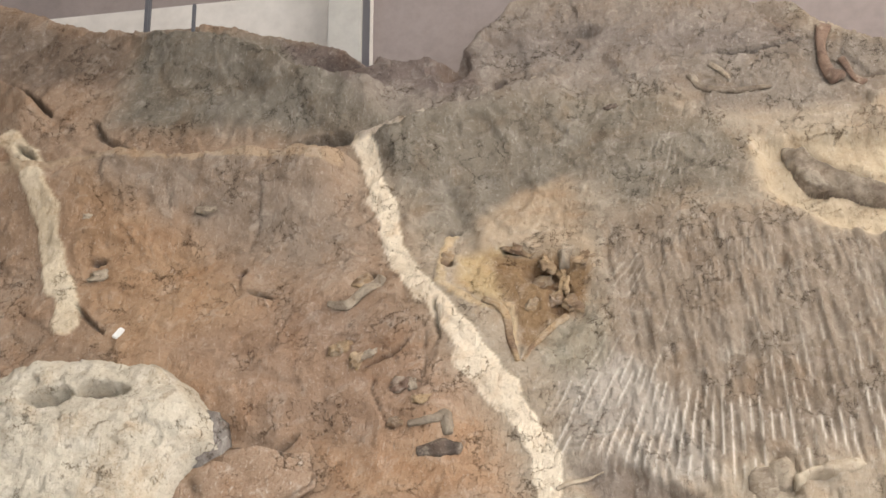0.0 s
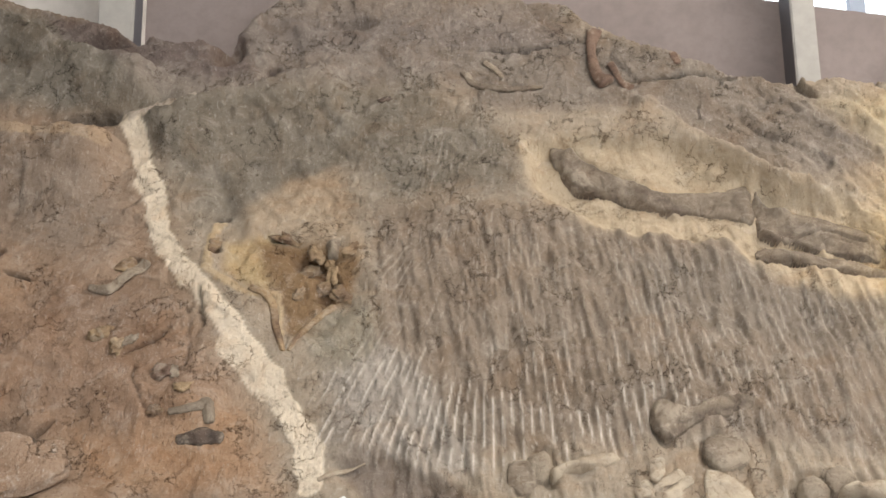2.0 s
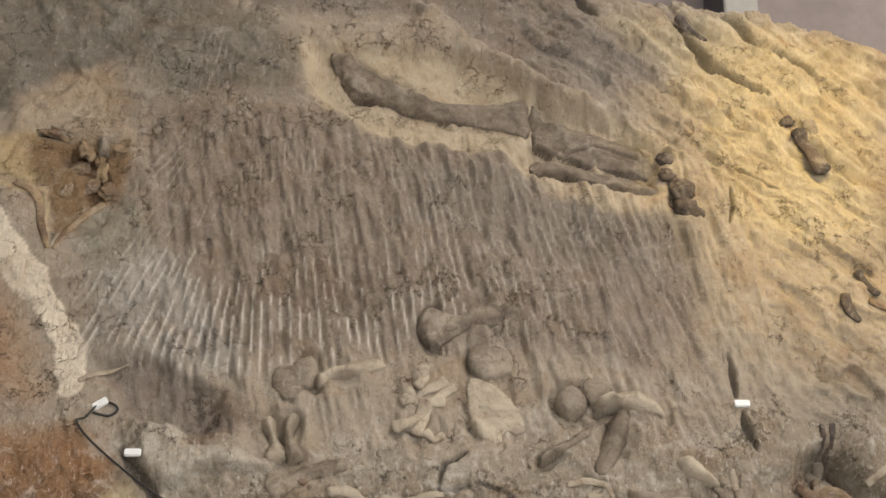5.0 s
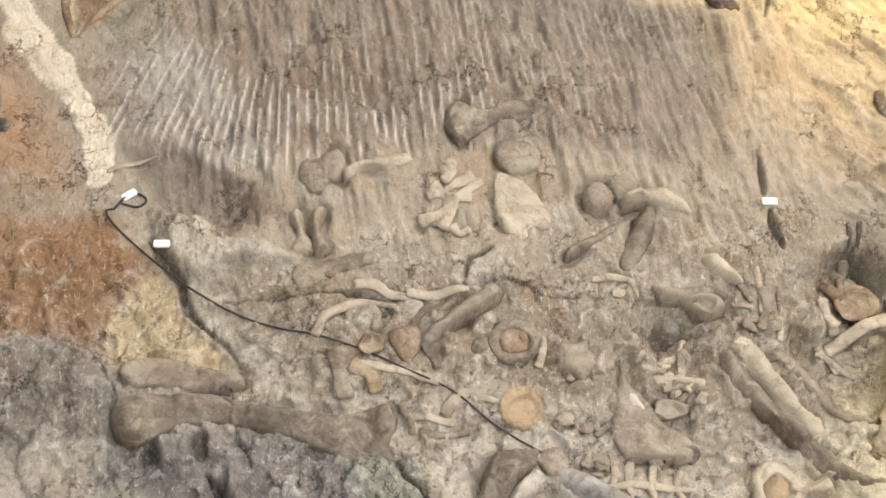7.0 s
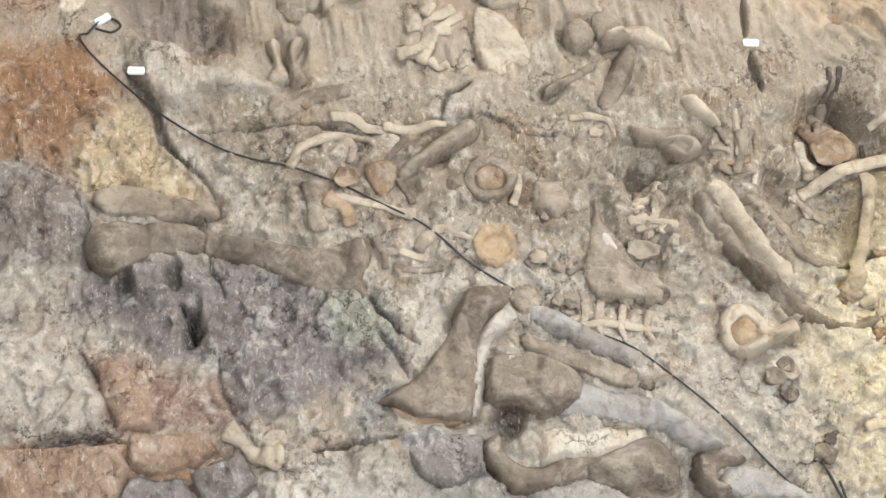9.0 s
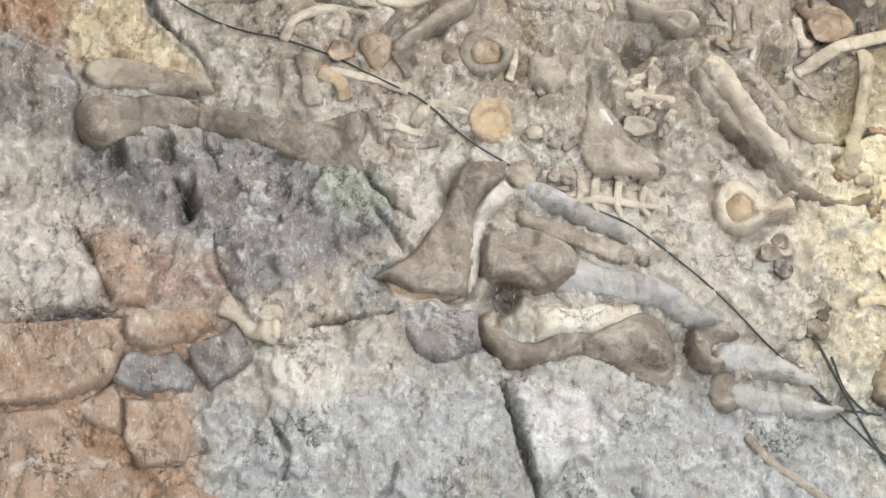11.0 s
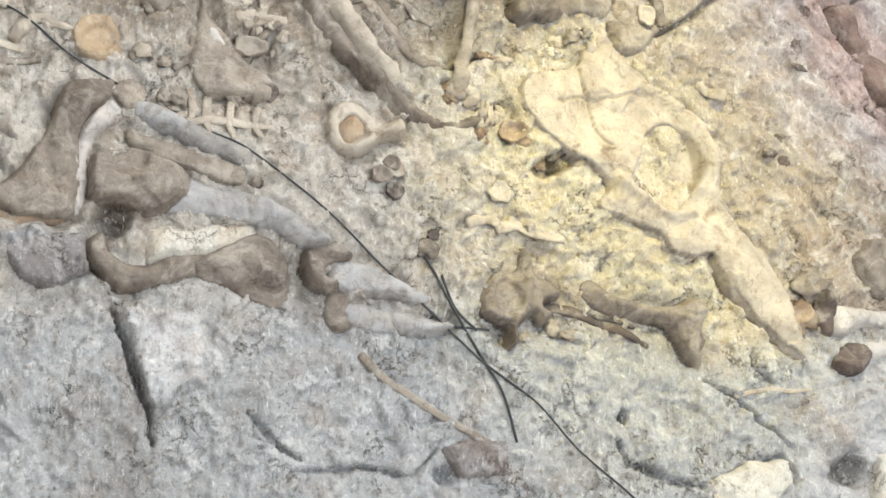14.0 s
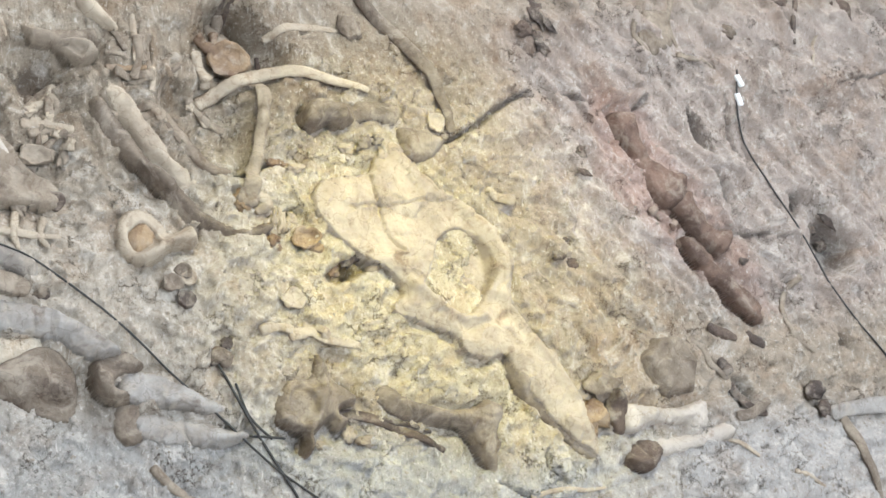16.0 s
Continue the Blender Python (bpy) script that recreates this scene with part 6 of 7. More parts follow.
carved("grey paddle shaped bone end", [(1.74, 2.20), (1.89, 2.28), (2.03, 2.34), (2.15, 2.35), (2.24, 2.27), (2.29, 2.16), (2.27, 1.98), (2.19, 1.94), (2.08, 1.98), (1.95, 2.04), (1.82, 2.11), (1.74, 2.14)], 0.08, M_GREY, 0.8, "flat_bone", ridges=[([(1.78, 2.17), (2.05, 2.2), (2.22, 2.1)], 0.06, 0.03)])
carved("curved brown bone with a knobbed end", [(2.39, 2.26), (2.53, 2.32), (2.65, 2.24), (2.61, 2.20), (2.51, 2.18), (2.48, 2.10), (2.55, 2.06), (2.55, 2.01), (2.44, 2.03), (2.38, 2.08), (2.37, 2.19)], 0.09, M_GREY, 0.9, "hooked_bone")
carved("brown block shaped bone stub", [(2.50, 1.99), (2.61, 1.99), (2.62, 1.83), (2.55, 1.79), (2.49, 1.86)], 0.07, M_GREY, 0.7, "bone_fragment")
carved("pale blue grey bone running from the hooked bone", [(2.56, 2.18), (2.72, 2.17), (2.89, 2.10), (3.01, 2.03), (3.11, 1.96), (3.03, 1.94), (2.90, 1.97), (2.73, 2.00), (2.58, 2.02), (2.51, 2.07)], 0.06, M_BLUE, 0.9)
carved("pale grey bone below the hooked bone", [(2.61, 1.95), (2.79, 1.92), (3.01, 1.87), (3.24, 1.80), (3.10, 1.76), (2.85, 1.77), (2.63, 1.82)], 0.06, M_BLUE, 0.9)
carved("large grey vertebra with spread processes", [(3.44, 1.99), (3.54, 2.11), (3.66, 2.12), (3.71, 2.17), (3.74, 2.28), (3.80, 2.23), (3.82, 2.14), (3.90, 2.07), (3.97, 2.02), (3.94, 1.97), (3.86, 1.96), (3.83, 1.92), (3.89, 1.87), (3.82, 1.82), (3.77, 1.89), (3.69, 1.82), (3.63, 1.78), (3.65, 1.72), (3.57, 1.66), (3.59, 1.79), (3.49, 1.82), (3.43, 1.88)], 0.08, M_GREY, 0.6, "vertebra", "scattered vertebrae", ridges=[([(3.74, 2.24), (3.76, 2.1), (3.72, 1.98), (3.62, 1.85), (3.60, 1.7)], 0.03, 0.03)], pits=[([(3.50, 1.96), (3.55, 2.05), (3.63, 2.06), (3.68, 1.98), (3.66, 1.88), (3.57, 1.85)], 0.05, 0.02)])
carved("grey brown bone with a fan shaped end", [(4.11, 2.02), (4.17, 2.07), (4.25, 2.02), (4.40, 1.95), (4.59, 1.91), (4.75, 1.91), (4.85, 1.95), (4.94, 1.90), (4.90, 1.76), (4.92, 1.69), (4.89, 1.63), (4.86, 1.49), (4.81, 1.55), (4.72, 1.68), (4.67, 1.79), (4.51, 1.83), (4.32, 1.85), (4.15, 1.93)], 0.07, M_GREY, 0.9, ridges=[([(4.2, 1.98), (4.5, 1.88), (4.75, 1.83)], 0.04, 0.02)])

limb("white knobbed bone on the grey rock", [(-0.27, 2.33), (-0.19, 2.28), (-0.10, 2.21), (0.01, 2.20)], (0.065, 0.039, 0.055, 0.078), M_PALE, "short_bone", 0.5)
lump("pale bone knob beside the white bone", -0.02, 2.30, 0.078, 0.052, M_PALE, 10, 0.7)
lump("small dark bone knob near the cable", 3.13, 2.27, 0.068, 0.061, M_GREY, 0, 0.9)
rib("thin dark bone spine below the fan bone", [(3.74, 1.92), (3.96, 1.91), (4.18, 1.84), (4.35, 1.75), (4.51, 1.66)], 0.031, M_DARK, taper=0.6)
rib("second thin dark bone spine", [(3.85, 1.93), (4.03, 1.90), (4.25, 1.85), (4.44, 1.78)], 0.020, M_DARK, taper=0.6)
for x, y, a, b in ((3.91, 1.79, 0.048, 0.055), (4.01, 1.75, 0.061, 0.031), (3.71, 1.73, 0.034, 0.027), (3.59, 1.72, 0.031, 0.048)):
    lump("small tan scrap below the large vertebra", x, y, a, b, M_TAN, 0, 0.7, "bone_piece", group="small bone pieces", rough=0.5)

# ---- things: the yellow-lit skull ----
skull = carved("broad pale fossil skull with a deep eye socket, lit in yellow", [(3.92, 3.40), (4.19, 3.43), (4.34, 3.62), (4.45, 3.67), (4.57, 3.51), (4.71, 3.36), (4.89, 3.25), (5.08, 3.07), (5.17, 2.86), (5.13, 2.68), (5.17, 2.55), (5.28, 2.35), (5.43, 2.12), (5.50, 1.92), (5.57, 1.62), (5.53, 1.58), (5.34, 1.78), (5.18, 1.95), (5.05, 2.13), (5.01, 2.25), (4.85, 2.22), (4.72, 2.25), (4.66, 2.38), (4.44, 2.46), (4.26, 2.54), (4.34, 2.66), (4.26, 2.80), (4.08, 2.92), (3.94, 3.04), (3.82, 3.20)], 0.05, M_PALE, 0.35, "skull", rough=0.025, edge=0.07, wear=0.025,
    ridges=[([(4.50, 3.57), (4.70, 3.36), (4.94, 3.20), (5.09, 3.01), (5.10, 2.77)], 0.05, 0.035), ([(5.10, 2.6), (5.24, 2.34), (5.42, 2.08), (5.52, 1.75)], 0.05, 0.03), ([(4.30, 2.75), (4.45, 2.65), (4.70, 2.48), (4.90, 2.50)], 0.04, 0.05)],
    pits=[([(4.72, 3.07), (4.83, 3.09), (4.95, 3.02), (5.01, 2.90), (4.98, 2.74), (4.87, 2.59), (4.77, 2.53), (4.67, 2.57), (4.52, 2.68), (4.56, 2.82), (4.63, 2.97)], 0.10, 0.02), ([(4.50, 2.70), (4.58, 2.76), (4.72, 2.66), (4.80, 2.56), (4.70, 2.54), (4.58, 2.62)], 0.08, 0.03), ([(4.20, 2.74), (4.32, 2.78), (4.38, 2.70), (4.26, 2.62)], 0.05, 0.03)],
    cracks=[([(4.22, 3.42), (4.26, 3.20), (4.29, 3.05), (4.38, 2.92)], 0.011, 0.04), ([(4.05, 3.21), (4.30, 3.23), (4.58, 3.27), (4.80, 3.29)], 0.009, 0.03), ([(5.13, 2.58), (5.20, 2.47), (5.33, 2.27)], 0.014, 0.06)])
carved("tan jaw bone edge with a sharp shadow", [(5.03, 2.23), (5.19, 2.07), (5.38, 1.88), (5.51, 1.72), (5.59, 1.51), (5.47, 1.58), (5.34, 1.72), (5.19, 1.87), (5.05, 2.06)], 0.09, M_TAN, 0.8, "jaw", parent=skull)
carved("pale cheek bone below the eye socket", [(4.62, 2.50), (4.80, 2.50), (4.98, 2.45), (5.04, 2.25), (4.88, 2.20), (4.74, 2.24), (4.66, 2.36)], 0.07, M_PALE, 0.6, "cheek", parent=skull)
vertebra("ochre socket ring beside the skull", 3.74, 3.01, 0.080, M_OCHRE, (), 0.8, 0.9, 0.85)
for x, y, a, b, m in ((3.52, 2.99, 0.051, 0.044, M_OCHRE), (3.61, 3.12, 0.033, 0.080, M_PALE), (3.71, 3.16, 0.051, 0.044, M_PALE), (3.56, 3.15, 0.029, 0.058, M_TAN), (4.03, 2.88, 0.073, 0.033, M_DARK), (3.91, 2.81, 0.044, 0.033, M_OCHRE), (4.14, 2.78, 0.073, 0.033, M_TAN), (3.82, 2.95, 0.058, 0.029, M_OCHRE), (4.22, 3.66, 0.051, 0.036, M_TAN), (4.12, 3.63, 0.044, 0.044, M_PALE), (4.35, 3.54, 0.095, 0.065, M_PALE), (4.31, 3.68, 0.036, 0.036, M_DARK), (3.62, 3.51, 0.073, 0.029, M_OCHRE), (3.73, 3.48, 0.051, 0.029, M_PALE)):
    lump("broken bone scrap around the skull", x, y, a, b, m, x * 97, 0.9, "bone_scrap", group="bone scraps round the skull", rough=0.6)

# ---- things: right part of the face ----
carved("white waisted bone with a dark end", [(5.84, 1.88), (6.08, 1.86), (6.31, 1.84), (6.50, 1.89), (6.47, 1.71), (6.26, 1.74), (6.09, 1.76), (5.85, 1.70)], 0.06, M_CHALK, 1.0)
carved("dark ribbed bone end", [(5.75, 1.99), (5.83, 1.93), (5.87, 1.77), (5.79, 1.69), (5.71, 1.80)], 0.09, M_DARK, 1.0, "bone_fragment")
carved("dark brown bone knob at a bone's end", [(5.87, 1.62), (6.00, 1.64), (6.07, 1.57), (5.98, 1.46), (5.86, 1.47), (5.81, 1.54)], 0.08, M_DARK, 1.0, "bone_fragment")
carved("slim white bone pointing to the crack", [(6.05, 1.63), (6.32, 1.65), (6.63, 1.72), (6.66, 1.63), (6.33, 1.58), (6.08, 1.54)], 0.05, M_CHALK, 1.0)
carved("dark red brown thigh bone", [(6.26, 4.02), (6.36, 4.06), (6.46, 4.03), (6.45, 3.93), (6.45, 3.82), (6.52, 3.66), (6.64, 3.57), (6.75, 3.55), (6.74, 3.43), (6.68, 3.35), (6.53, 3.30), (6.47, 3.40), (6.41, 3.55), (6.34, 3.74), (6.28, 3.87)], 0.07, M_RED, 1.0)
carved("red brown leg bone", [(6.61, 3.34), (6.76, 3.43), (6.80, 3.31), (6.88, 3.14), (7.04, 3.12), (6.99, 3.01), (6.91, 2.95), (6.81, 3.03), (6.71, 3.16)], 0.06, M_RED, 0.9)
carved("slim red brown shin bone", [(6.65, 3.08), (6.76, 3.04), (6.87, 2.88), (7.03, 2.74), (7.20, 2.62), (7.22, 2.55), (7.14, 2.44), (7.06, 2.49), (6.93, 2.62), (6.76, 2.76), (6.66, 2.90), (6.61, 3.01)], 0.06, M_RED, 1.0)
lump("rough brown bone knob by the snout", 5.71, 2.01, 0.124, 0.095, M_TAN, 20, 0.9, rough=0.5)
lump("ochre bone lump by the snout", 5.58, 1.82, 0.109, 0.102, M_OCHRE, 0, 0.8, rough=0.5)
plate("dark grey angular bone plate", [(6.05, 2.18), (6.17, 2.32), (6.37, 2.34), (6.49, 2.17), (6.44, 1.97), (6.20, 1.94), (6.11, 2.02)], 0.06, M_GREY, 0.2)
rib("thin brown hooked rib", [(6.51, 2.33), (6.61, 2.27), (6.65, 2.15), (6.77, 2.01)], 0.029, M_TAN)
for pts, m in (([(6.82, 2.02), (6.86, 1.92), (6.88, 1.81), (7.00, 1.78)], M_DARK), ([(7.00, 2.35), (7.11, 2.30), (7.14, 2.27)], M_DARK), ([(6.67, 2.41), (6.78, 2.35), (6.87, 2.32)], M_DARK), ([(6.71, 2.17), (6.76, 2.11), (6.73, 2.07)], M_DARK), ([(6.75, 1.77), (6.85, 1.78), (7.05, 1.87)], M_GREY)):
    limb("dark bone splinter beside the snout", pts, (0.033, 0.040, 0.025), m, "bone_splinter", 0.5, group="dark bone splinters")
lump("dark bone head at the bone's end", 7.51, 1.94, 0.087, 0.065, M_DARK, 20, 0.9)
lump("dark bone knuckle below the head", 7.57, 1.80, 0.058, 0.065, M_DARK, 0, 0.9)
limb("pale blue grey limb bone with dark knuckle", [(7.61, 1.77), (7.88, 1.80), (8.21, 1.81), (8.54, 1.80)], (0.051, 0.058, 0.065, 0.080), M_BLUE, "limb_bone", 0.4)
rib("tan rib running down the grey rock", [(7.70, 1.72), (7.78, 1.56), (7.83, 1.35), (7.88, 1.11)], 0.040, M_TAN)
rib("thin pale splinter in the grey rock", [(7.14, 1.37), (7.25, 1.32), (7.37, 1.25)], 0.018, M_PALE)
rib("thin white splinter below the snout", [(5.06, 1.33), (5.25, 1.36), (5.46, 1.35), (5.63, 1.36)], 0.017, M_PALE)
limb("pale splinter low in the grey rock", [(6.60, 1.66), (6.74, 1.57), (6.86, 1.49)], (0.014, 0.017, 0.014), M_PALE, "bone_splinter", 0.5)
for x, y, a, b in ((6.53, 3.27, 0.065, 0.044), (6.44, 3.29, 0.044, 0.033), (6.59, 3.18, 0.044, 0.044)):
    lump("dark red brown joint knob", x, y, a, b, M_RED, 30, 0.9, "joint_knob", group="red brown joint knobs")
rib("thin pale curved rib near the thin cable", [(7.61, 2.79), (7.46, 2.68), (7.40, 2.51), (7.46, 2.32), (7.58, 2.22)], 0.025, M_TAN)
limb("small white forked bone piece", [(5.10, 3.39), (5.17, 3.33), (5.26, 3.30)], (0.022, 0.033, 0.040), M_PALE, "bone_splinter", 0.6)
for pts in ([(6.93, 4.99), (6.88, 4.79), (6.92, 4.58)], [(6.90, 4.51), (7.05, 4.49), (7.23, 4.45)], [(6.63, 4.88), (6.54, 4.67), (6.62, 4.51)]):
    rib("thin grey bone edge high in the tooled rock", pts, 0.025, M_TAN, group="thin bone edges")
plate("smooth bone face between thin edges", [(6.64, 4.82), (6.88, 4.86), (6.84, 4.60), (6.67, 4.50), (6.58, 4.62)], 0.02, M_TAN, 0.3)
lump("dark round bone high in the tooled rock", 7.43, 4.75, 0.069, 0.058, M_GREY)
rib("thin dark rib high in the tooled rock", [(8.18, 5.21), (8.10, 4.95), (8.05, 4.69)], 0.022, M_DARK)
rib("thin pale sliver high in the tooled rock", [(8.29, 4.78), (8.23, 4.64), (8.17, 4.50)], 0.015, M_PALE)
limb("dark bone knob high in the tooled rock", [(8.55, 5.12), (8.65, 5.06), (8.71, 4.96)], (0.058, 0.051, 0.029), M_DARK, "bone_splinter", 0.5)
lump("dark bone knob high in the tooled rock", 7.98, 5.05, 0.073, 0.051, M_DARK)
for x, y, a, b in ((5.73, 4.77, 0.051, 0.095), (5.80, 4.67, 0.036, 0.065), (5.60, 4.61, 0.058, 0.051), (5.70, 4.51, 0.044, 0.080), (5.66, 4.68, 0.033, 0.044)):
    lump("dark bone fragment in a cluster", x, y, a, b, M_DARK, x * 97, 0.7, "bone_fragment", group="dark fragment cluster", rough=0.6)
for x, y, a, b in ((5.53, 2.91, 0.033, 0.044), (5.66, 2.87, 0.033, 0.044), (5.89, 3.69, 0.036, 0.044), (5.89, 3.54, 0.051, 0.025), (5.64, 3.04, 0.022, 0.051), (7.79, 3.35, 0.058, 0.029), (8.04, 3.26, 0.073, 0.033), (7.92, 3.21, 0.051, 0.044), (8.11, 3.13, 0.033, 0.073), (7.09, 2.89, 0.022, 0.033), (3.09, 2.27, 0.051, 0.058), (3.16, 2.35, 0.044, 0.029), (2.12, 2.66, 0.036, 0.033)):
    lump("small dark bone chip in the rock", x, y, a, b, M_DARK, y * 97, 0.6, "bone_chip", group="dark bone chips", rough=0.6)

# ---- more of the heap ----
for pts, m in (([(2.66, 4.34), (2.68, 4.27), (2.71, 4.21)], M_GREY), ([(2.60, 4.20), (2.69, 4.18), (2.72, 4.16)], M_TAN), ([(2.60, 4.10), (2.72, 4.11), (2.84, 4.12)], M_OCHRE), ([(2.74, 4.08), (2.77, 4.02), (2.84, 4.04)], M_TAN), ([(2.88, 4.12), (2.89, 4.06), (2.88, 3.98)], M_PALE), ([(2.78, 4.45), (2.78, 4.29), (2.78, 4.15)], M_PALE), ([(2.84, 4.41), (2.82, 4.25), (2.83, 4.15)], M_TAN)):
    limb("small bone sliver beneath the tag", pts, (0.023, 0.017, 0.020), m, "bone_splinter", 0.5, group="bone slivers beneath the tag")
limb("small pale bone with ringed joints", [(3.19, 4.27), (3.23, 4.19), (3.25, 4.07)], (0.033, 0.027, 0.033), M_PALE, "short_bone", 0.5)
for pts in ([(3.44, 4.81), (3.42, 4.67), (3.41, 4.53)], [(3.51, 4.81), (3.48, 4.67), (3.44, 4.51)]):
    limb("thin dark prong standing in the rock", pts, (0.020, 0.020, 0.030), M_DARK, "bone_prong", 0.6, group="dark bone prongs")
vertebra("pale round vertebra with a rusty edge", 3.45, 4.29, 0.107, M_TAN, ((60, 0.08, 0.03),), 0.6, 0.5, 0.9, core=M_OCHRE)
limb("dark bone peg beside the vertebra", [(3.66, 4.34), (3.67, 4.24)], (0.020, 0.020), M_DARK, "bone_prong", 0.6)
rib("thin dark rim curving round the pale rock", [(3.08, 4.18), (2.97, 4.06), (2.94, 3.91), (2.97, 3.72), (3.06, 3.54)], 0.017, M_GREY)
for pts, m in (([(2.76, 3.81), (2.82, 3.85), (2.89, 3.82), (2.97, 3.86)], M_PALE), ([(2.82, 3.74), (2.88, 3.78), (2.97, 3.79)], M_PALE), ([(2.85, 3.84), (2.89, 3.79), (2.86, 3.74)], M_TAN), ([(3.14, 3.95), (3.20, 3.92), (3.26, 3.83)], M_PALE), ([(3.23, 3.90), (3.26, 3.86), (3.36, 3.79)], M_TAN), ([(2.17, 3.87), (2.24, 3.91), (2.30, 4.01)], M_PALE), ([(2.08, 3.72), (2.20, 3.74), (2.37, 3.69)], M_PALE), ([(2.28, 3.95), (2.31, 3.87), (2.26, 3.82)], M_TAN), ([(2.13, 3.66), (2.25, 3.69), (2.37, 3.65)], M_TAN)):
    limb("small broken pale bone in the heap", pts, (0.030, 0.020, 0.027), m, "broken_bone", 0.5, group="broken pale bones")
for pts, m in (([(0.72, 4.20), (0.65, 4.10), (0.58, 4.01)], M_GREY), ([(0.36, 4.18), (0.40, 4.12), (0.38, 4.04)], M_TAN), ([(0.68, 3.93), (0.73, 3.84), (0.76, 3.76)], M_GREY), ([(0.54, 3.53), (0.59, 3.44), (0.60, 3.35)], M_TAN), ([(0.57, 3.47), (0.70, 3.44), (0.84, 3.41)], M_PALE), ([(0.65, 3.35), (0.80, 3.33), (0.93, 3.36)], M_GREY), ([(1.45, 3.42), (1.52, 3.47), (1.57, 3.44)], M_TAN), ([(1.62, 3.21), (1.67, 3.14), (1.64, 3.03)], M_TAN), ([(1.82, 3.56), (1.79, 3.45), (1.70, 3.38)], M_GREY), ([(1.54, 3.97), (1.58, 3.82), (1.56, 3.71)], M_TAN)):
    limb("low worn bone edge in the crumbly rock", pts, (0.028, 0.021, 0.025), m, "bone_edge", 0.3, group="worn bone edges")
lump("smooth grey stone under the cable", 1.15, 3.07, 0.159, 0.113, M_GREY, 20, 0.5, "stone", "stone")
rib("white sliver pointing from the fan's foot", [(-1.30, 5.14), (-1.18, 5.21), (-1.01, 5.28)], 0.017, M_PALE)

# ---- slabs of broken bed at the foot ----
SLAB = "flat broken slab of orange sandstone"
for label, pts, thick, mat in (
    (SLAB, [(-1.69, 2.22), (-1.33, 2.24), (-0.89, 2.26), (-0.82, 2.14), (-0.87, 1.94), (-1.13, 1.82), (-1.65, 1.75)], 0.07, M_SLAB_O),
    (SLAB, [(-0.82, 2.29), (-0.58, 2.31), (-0.39, 2.33), (-0.33, 2.22), (-0.45, 2.14), (-0.68, 2.10), (-0.81, 2.15)], 0.06, M_SLAB_O),
    ("dark grey broken siltstone slab", [(-0.77, 2.08), (-0.51, 2.09), (-0.41, 1.99), (-0.44, 1.87), (-0.70, 1.85), (-0.86, 1.94)], 0.06, M_SLAB_G),
    ("dark grey broken siltstone slab", [(-0.47, 2.11), (-0.22, 2.21), (-0.10, 2.08), (-0.19, 1.96), (-0.35, 1.89), (-0.42, 2.00)], 0.06, M_SLAB_G),
    (SLAB, [(-1.08, 1.80), (-0.86, 1.92), (-0.81, 1.83), (-0.83, 1.62), (-0.94, 1.67)], 0.05, M_SLAB_O),
    (SLAB, [(-0.80, 1.83), (-0.52, 1.84), (-0.43, 1.68), (-0.45, 1.49), (-0.70, 1.44), (-0.81, 1.61)], 0.07, M_SLAB_O),
    (SLAB, [(-0.67, 1.28), (-0.44, 1.37), (-0.27, 1.31), (-0.14, 1.01), (-0.37, 0.86), (-0.67, 0.95)], 0.08, M_SLAB_O),
    (SLAB, [(-1.65, 1.70), (-1.13, 1.76), (-1.01, 1.57), (-0.84, 1.49), (-0.74, 1.34), (-0.71, 1.01), (-1.59, 1.02)], 0.06, M_SLAB_O),
    ("reddish broken slab of sandstone", [(-1.02, 2.75), (-0.72, 2.70), (-0.72, 2.38), (-0.88, 2.36), (-0.98, 2.56)], 0.03, M_SLAB_O),
    ("grey green block of stone under the thigh bone", [(-0.87, 3.32), (-0.70, 3.36), (-0.66, 3.23), (-0.70, 3.14), (-0.84, 3.13)], 0.09, M_SLAB_G),
    ("blue grey slab under the shoulder blade", [(0.69, 2.31), (0.89, 2.34), (1.15, 2.33), (1.17, 2.13), (0.96, 2.07), (0.80, 2.11)], 0.05, M_SLAB_G),
    ("pale block of stone among cracks", [(4.76, 0.83), (5.05, 0.90), (5.33, 0.92), (5.37, 0.78), (5.08, 0.57), (4.77, 0.62)], 0.05, M_BOULDER),
    ("small grey stone at the foot of the face", [(3.12, 1.10), (3.29, 1.13), (3.50, 1.10), (3.51, 0.93), (3.23, 0.92)], 0.05, M_SLAB_G),
    ("small pale stone at the foot of the face", [(5.98, 0.91), (6.34, 0.95), (6.48, 0.76), (6.25, 0.55), (5.92, 0.61)], 0.06, M_BOULDER),
):
    plate(label, pts, thick, mat, 0.15, "rock_slab", "rock slab", rough=0.05, edge=0.02)

# ---- cables ----
lying_cable("thin black cable drooping across the bones", [(-1.23, 4.85), (-1.28, 4.82), (-1.18, 4.68), (-0.90, 4.42), (-0.58, 4.19), (-0.27, 4.04), (0.03, 3.97), (0.30, 3.89), (0.51, 3.78), (0.81, 3.62), (1.07, 3.40), (1.36, 3.24)] + [(1.83, 2.99), (2.09, 2.86), (2.48, 2.52), (2.86, 2.14)] + [(3.15, 1.84), (3.34, 1.64), (3.54, 1.48), (3.74, 1.32), (3.99, 1.02), (4.25, 0.76), (4.65, 0.36)], 0.0065)
lying_cable("small black cable loop at the pale band", [(-1.23, 4.85), (-1.16, 4.94), (-1.10, 4.96), (-1.04, 4.91), (-1.09, 4.86), (-1.19, 4.88)], 0.008, "cable_loop")
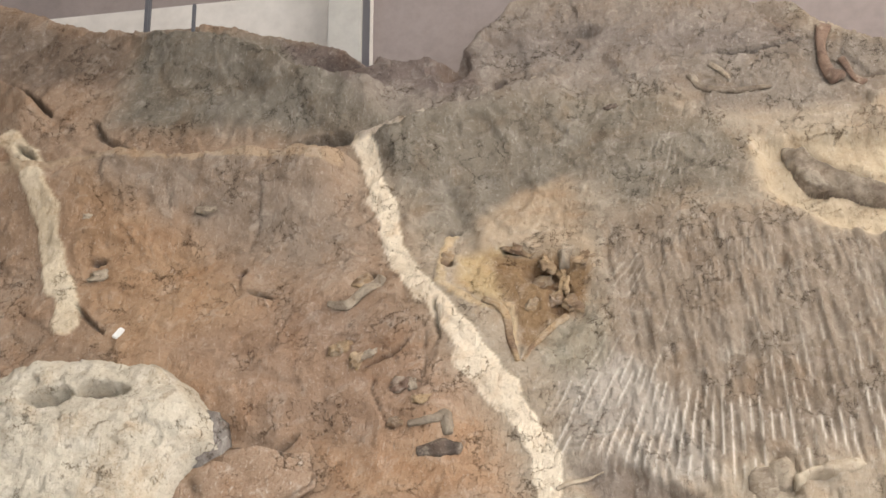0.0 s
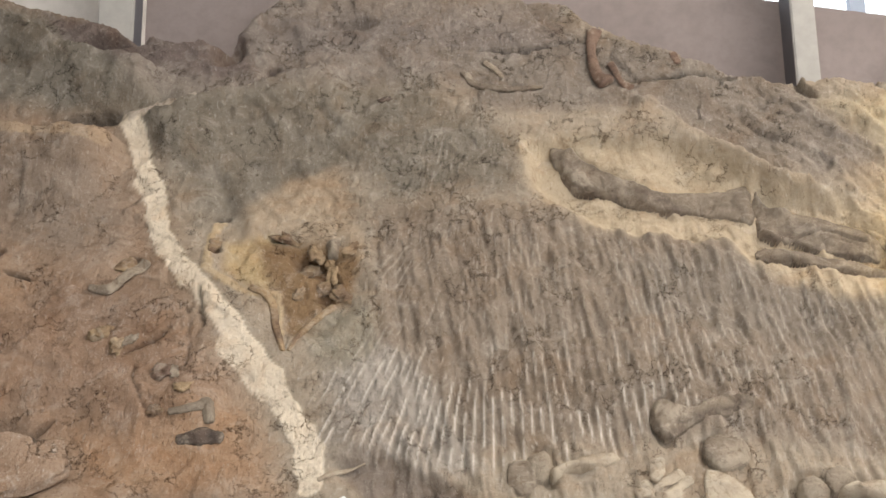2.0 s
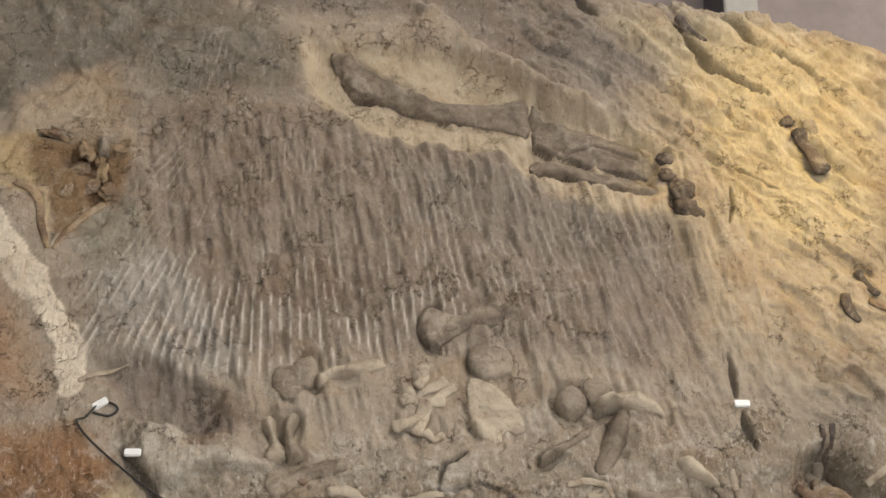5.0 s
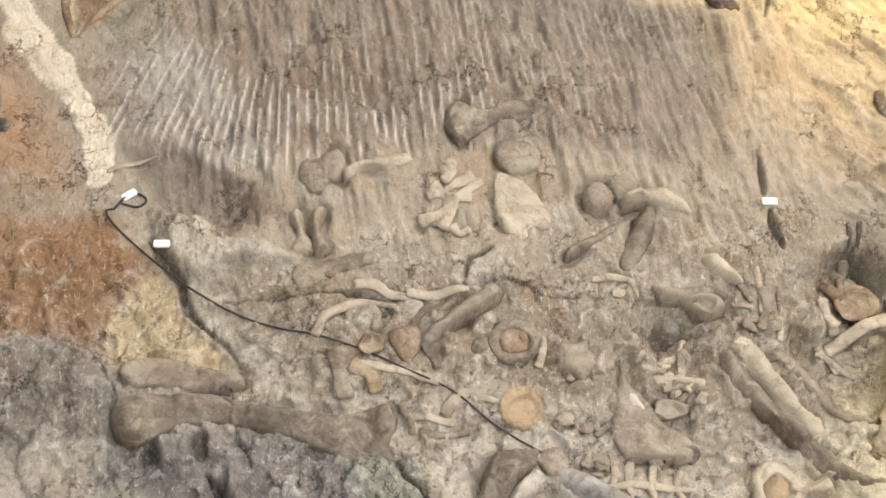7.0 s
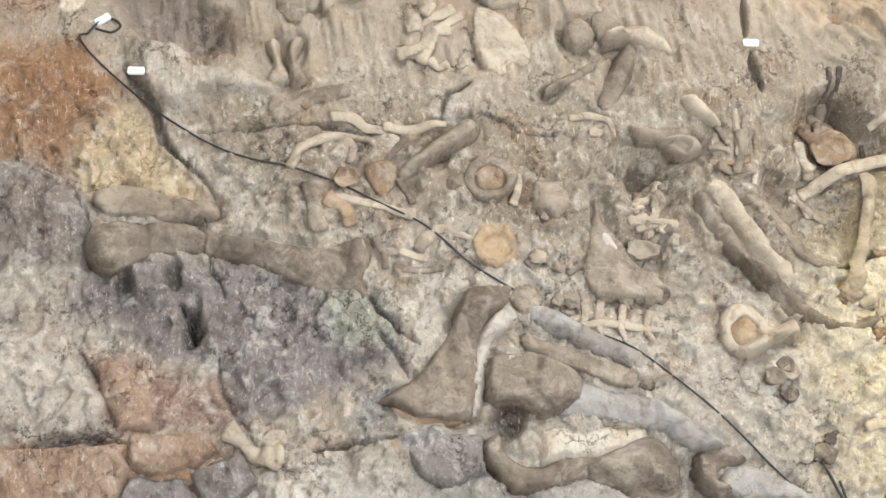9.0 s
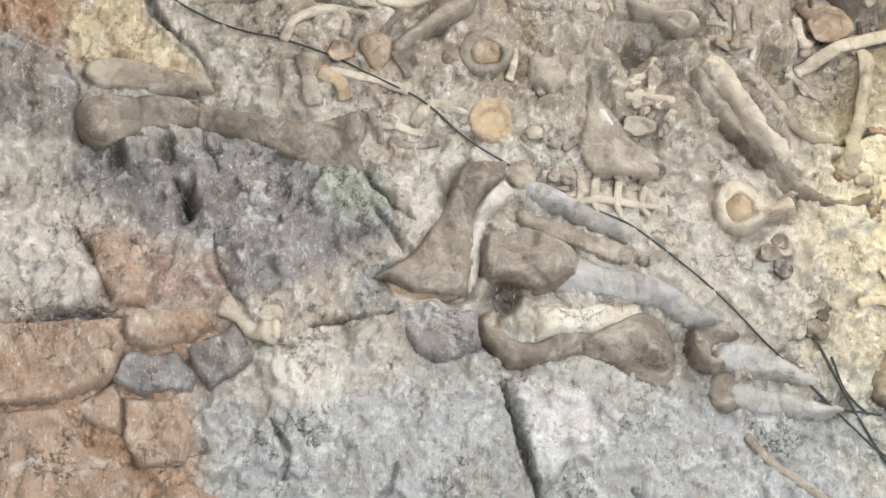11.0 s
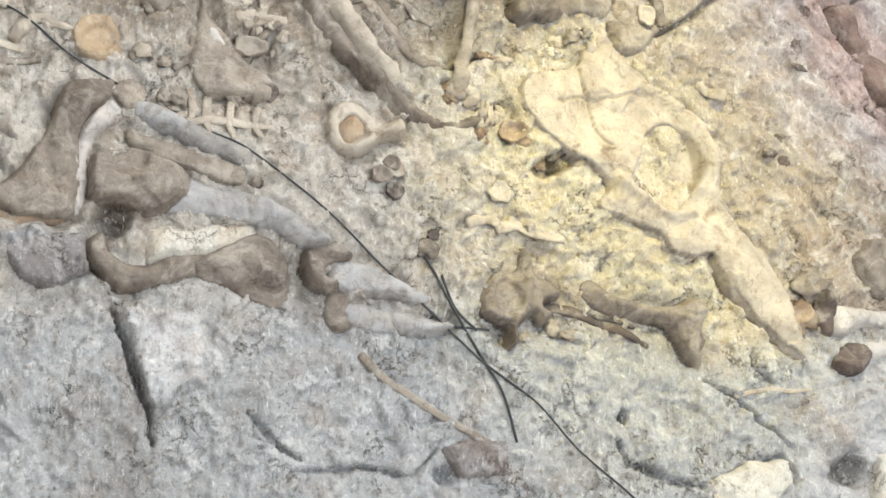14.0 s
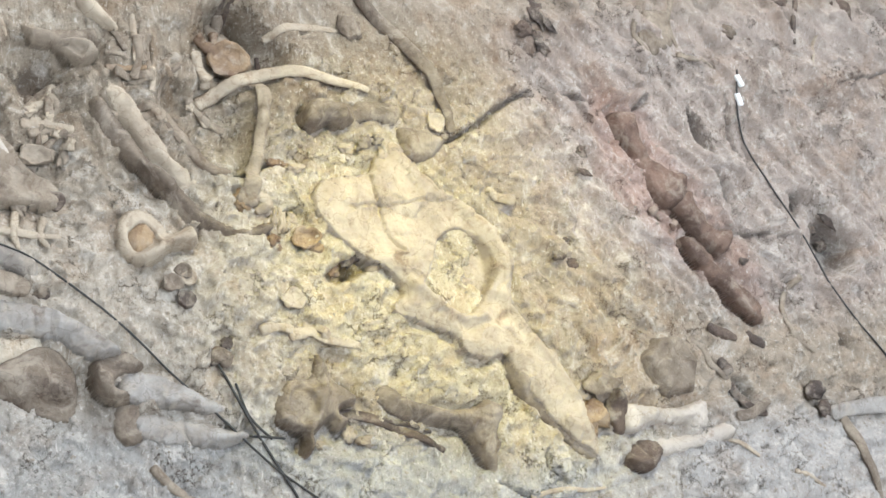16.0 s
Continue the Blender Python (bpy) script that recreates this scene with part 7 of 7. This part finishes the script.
lying_cable("second dark strand leaving the cable", [(3.10, 2.22), (3.17, 2.04), (3.29, 1.81), (3.41, 1.60), (3.53, 1.38), (3.58, 1.11)], 0.008, "cable_strand")
lying_cable("short dark strand beside the cable", [(3.18, 2.10), (3.25, 1.91), (3.38, 1.77)], 0.008, "cable_strand")
lying_cable("short dark strand crossing the cable", [(3.11, 1.89), (3.22, 1.81), (3.46, 1.77)], 0.007, "cable_strand")
lying_cable("thin black cable over the tooled rock", [(7.40, 4.41), (7.35, 4.13), (7.39, 3.85), (7.51, 3.50), (7.71, 3.05), (7.94, 2.55), (8.26, 2.13), (8.77, 1.47)], 0.007)
rib("long pale bone sliver at the foot", [(2.68, 1.65), (2.78, 1.54), (2.97, 1.40), (3.20, 1.24), (3.43, 1.10)], 0.027, M_TAN, taper=0.6)

# ---- loose grit and small chips ----
def grit():
    rng = random.Random(5)
    verts, faces = [], []
    for _ in range(2600):
        u, v = rng.uniform(-1.6, 9.0), rng.uniform(0.7, 4.4)
        if v > 4.2 - 0.06 * u and u < 4:
            continue
        r = rng.choice((0.006, 0.008, 0.011, 0.016))
        h = surface(u, v)
        b = len(verts)
        for k in range(5):
            a = k * 1.257 + rng.uniform(-0.3, 0.3)
            q = r * rng.uniform(0.7, 1.3)
            verts.append(face(u + q * math.cos(a), v + q * math.sin(a), h - 0.004))
        verts.append(face(u + rng.uniform(-r, r) * 0.3, v, h + r * rng.uniform(0.5, 1.0)))
        faces += [(b + k, b + (k + 1) % 5, b + 5) for k in range(5)]
    tagged(raw("rock_grit", verts, faces, M_GRIT, shade=False), "pale crumbs of rock stuck on the face", "grit", kind="stuff")


grit()


# ---- the rock itself, banked up against what lies in it ----
_pl = np.array(FACE_O) + UU[..., None] * np.array(FACE_U) + VV[..., None] * np.array(FACE_V) + HH[..., None] * np.array(FACE_N)
rock = grid_object("rock_face", _pl.astype(np.float32), np.clip(BED, 0.01, 0.8), 0.35 + 0.65 * smooth(VV, 5.2, 4.2), M_ROCK)
tagged(rock, "tilted bed of tan and grey sandstone with chiselled relief", "rock face", kind="structure")
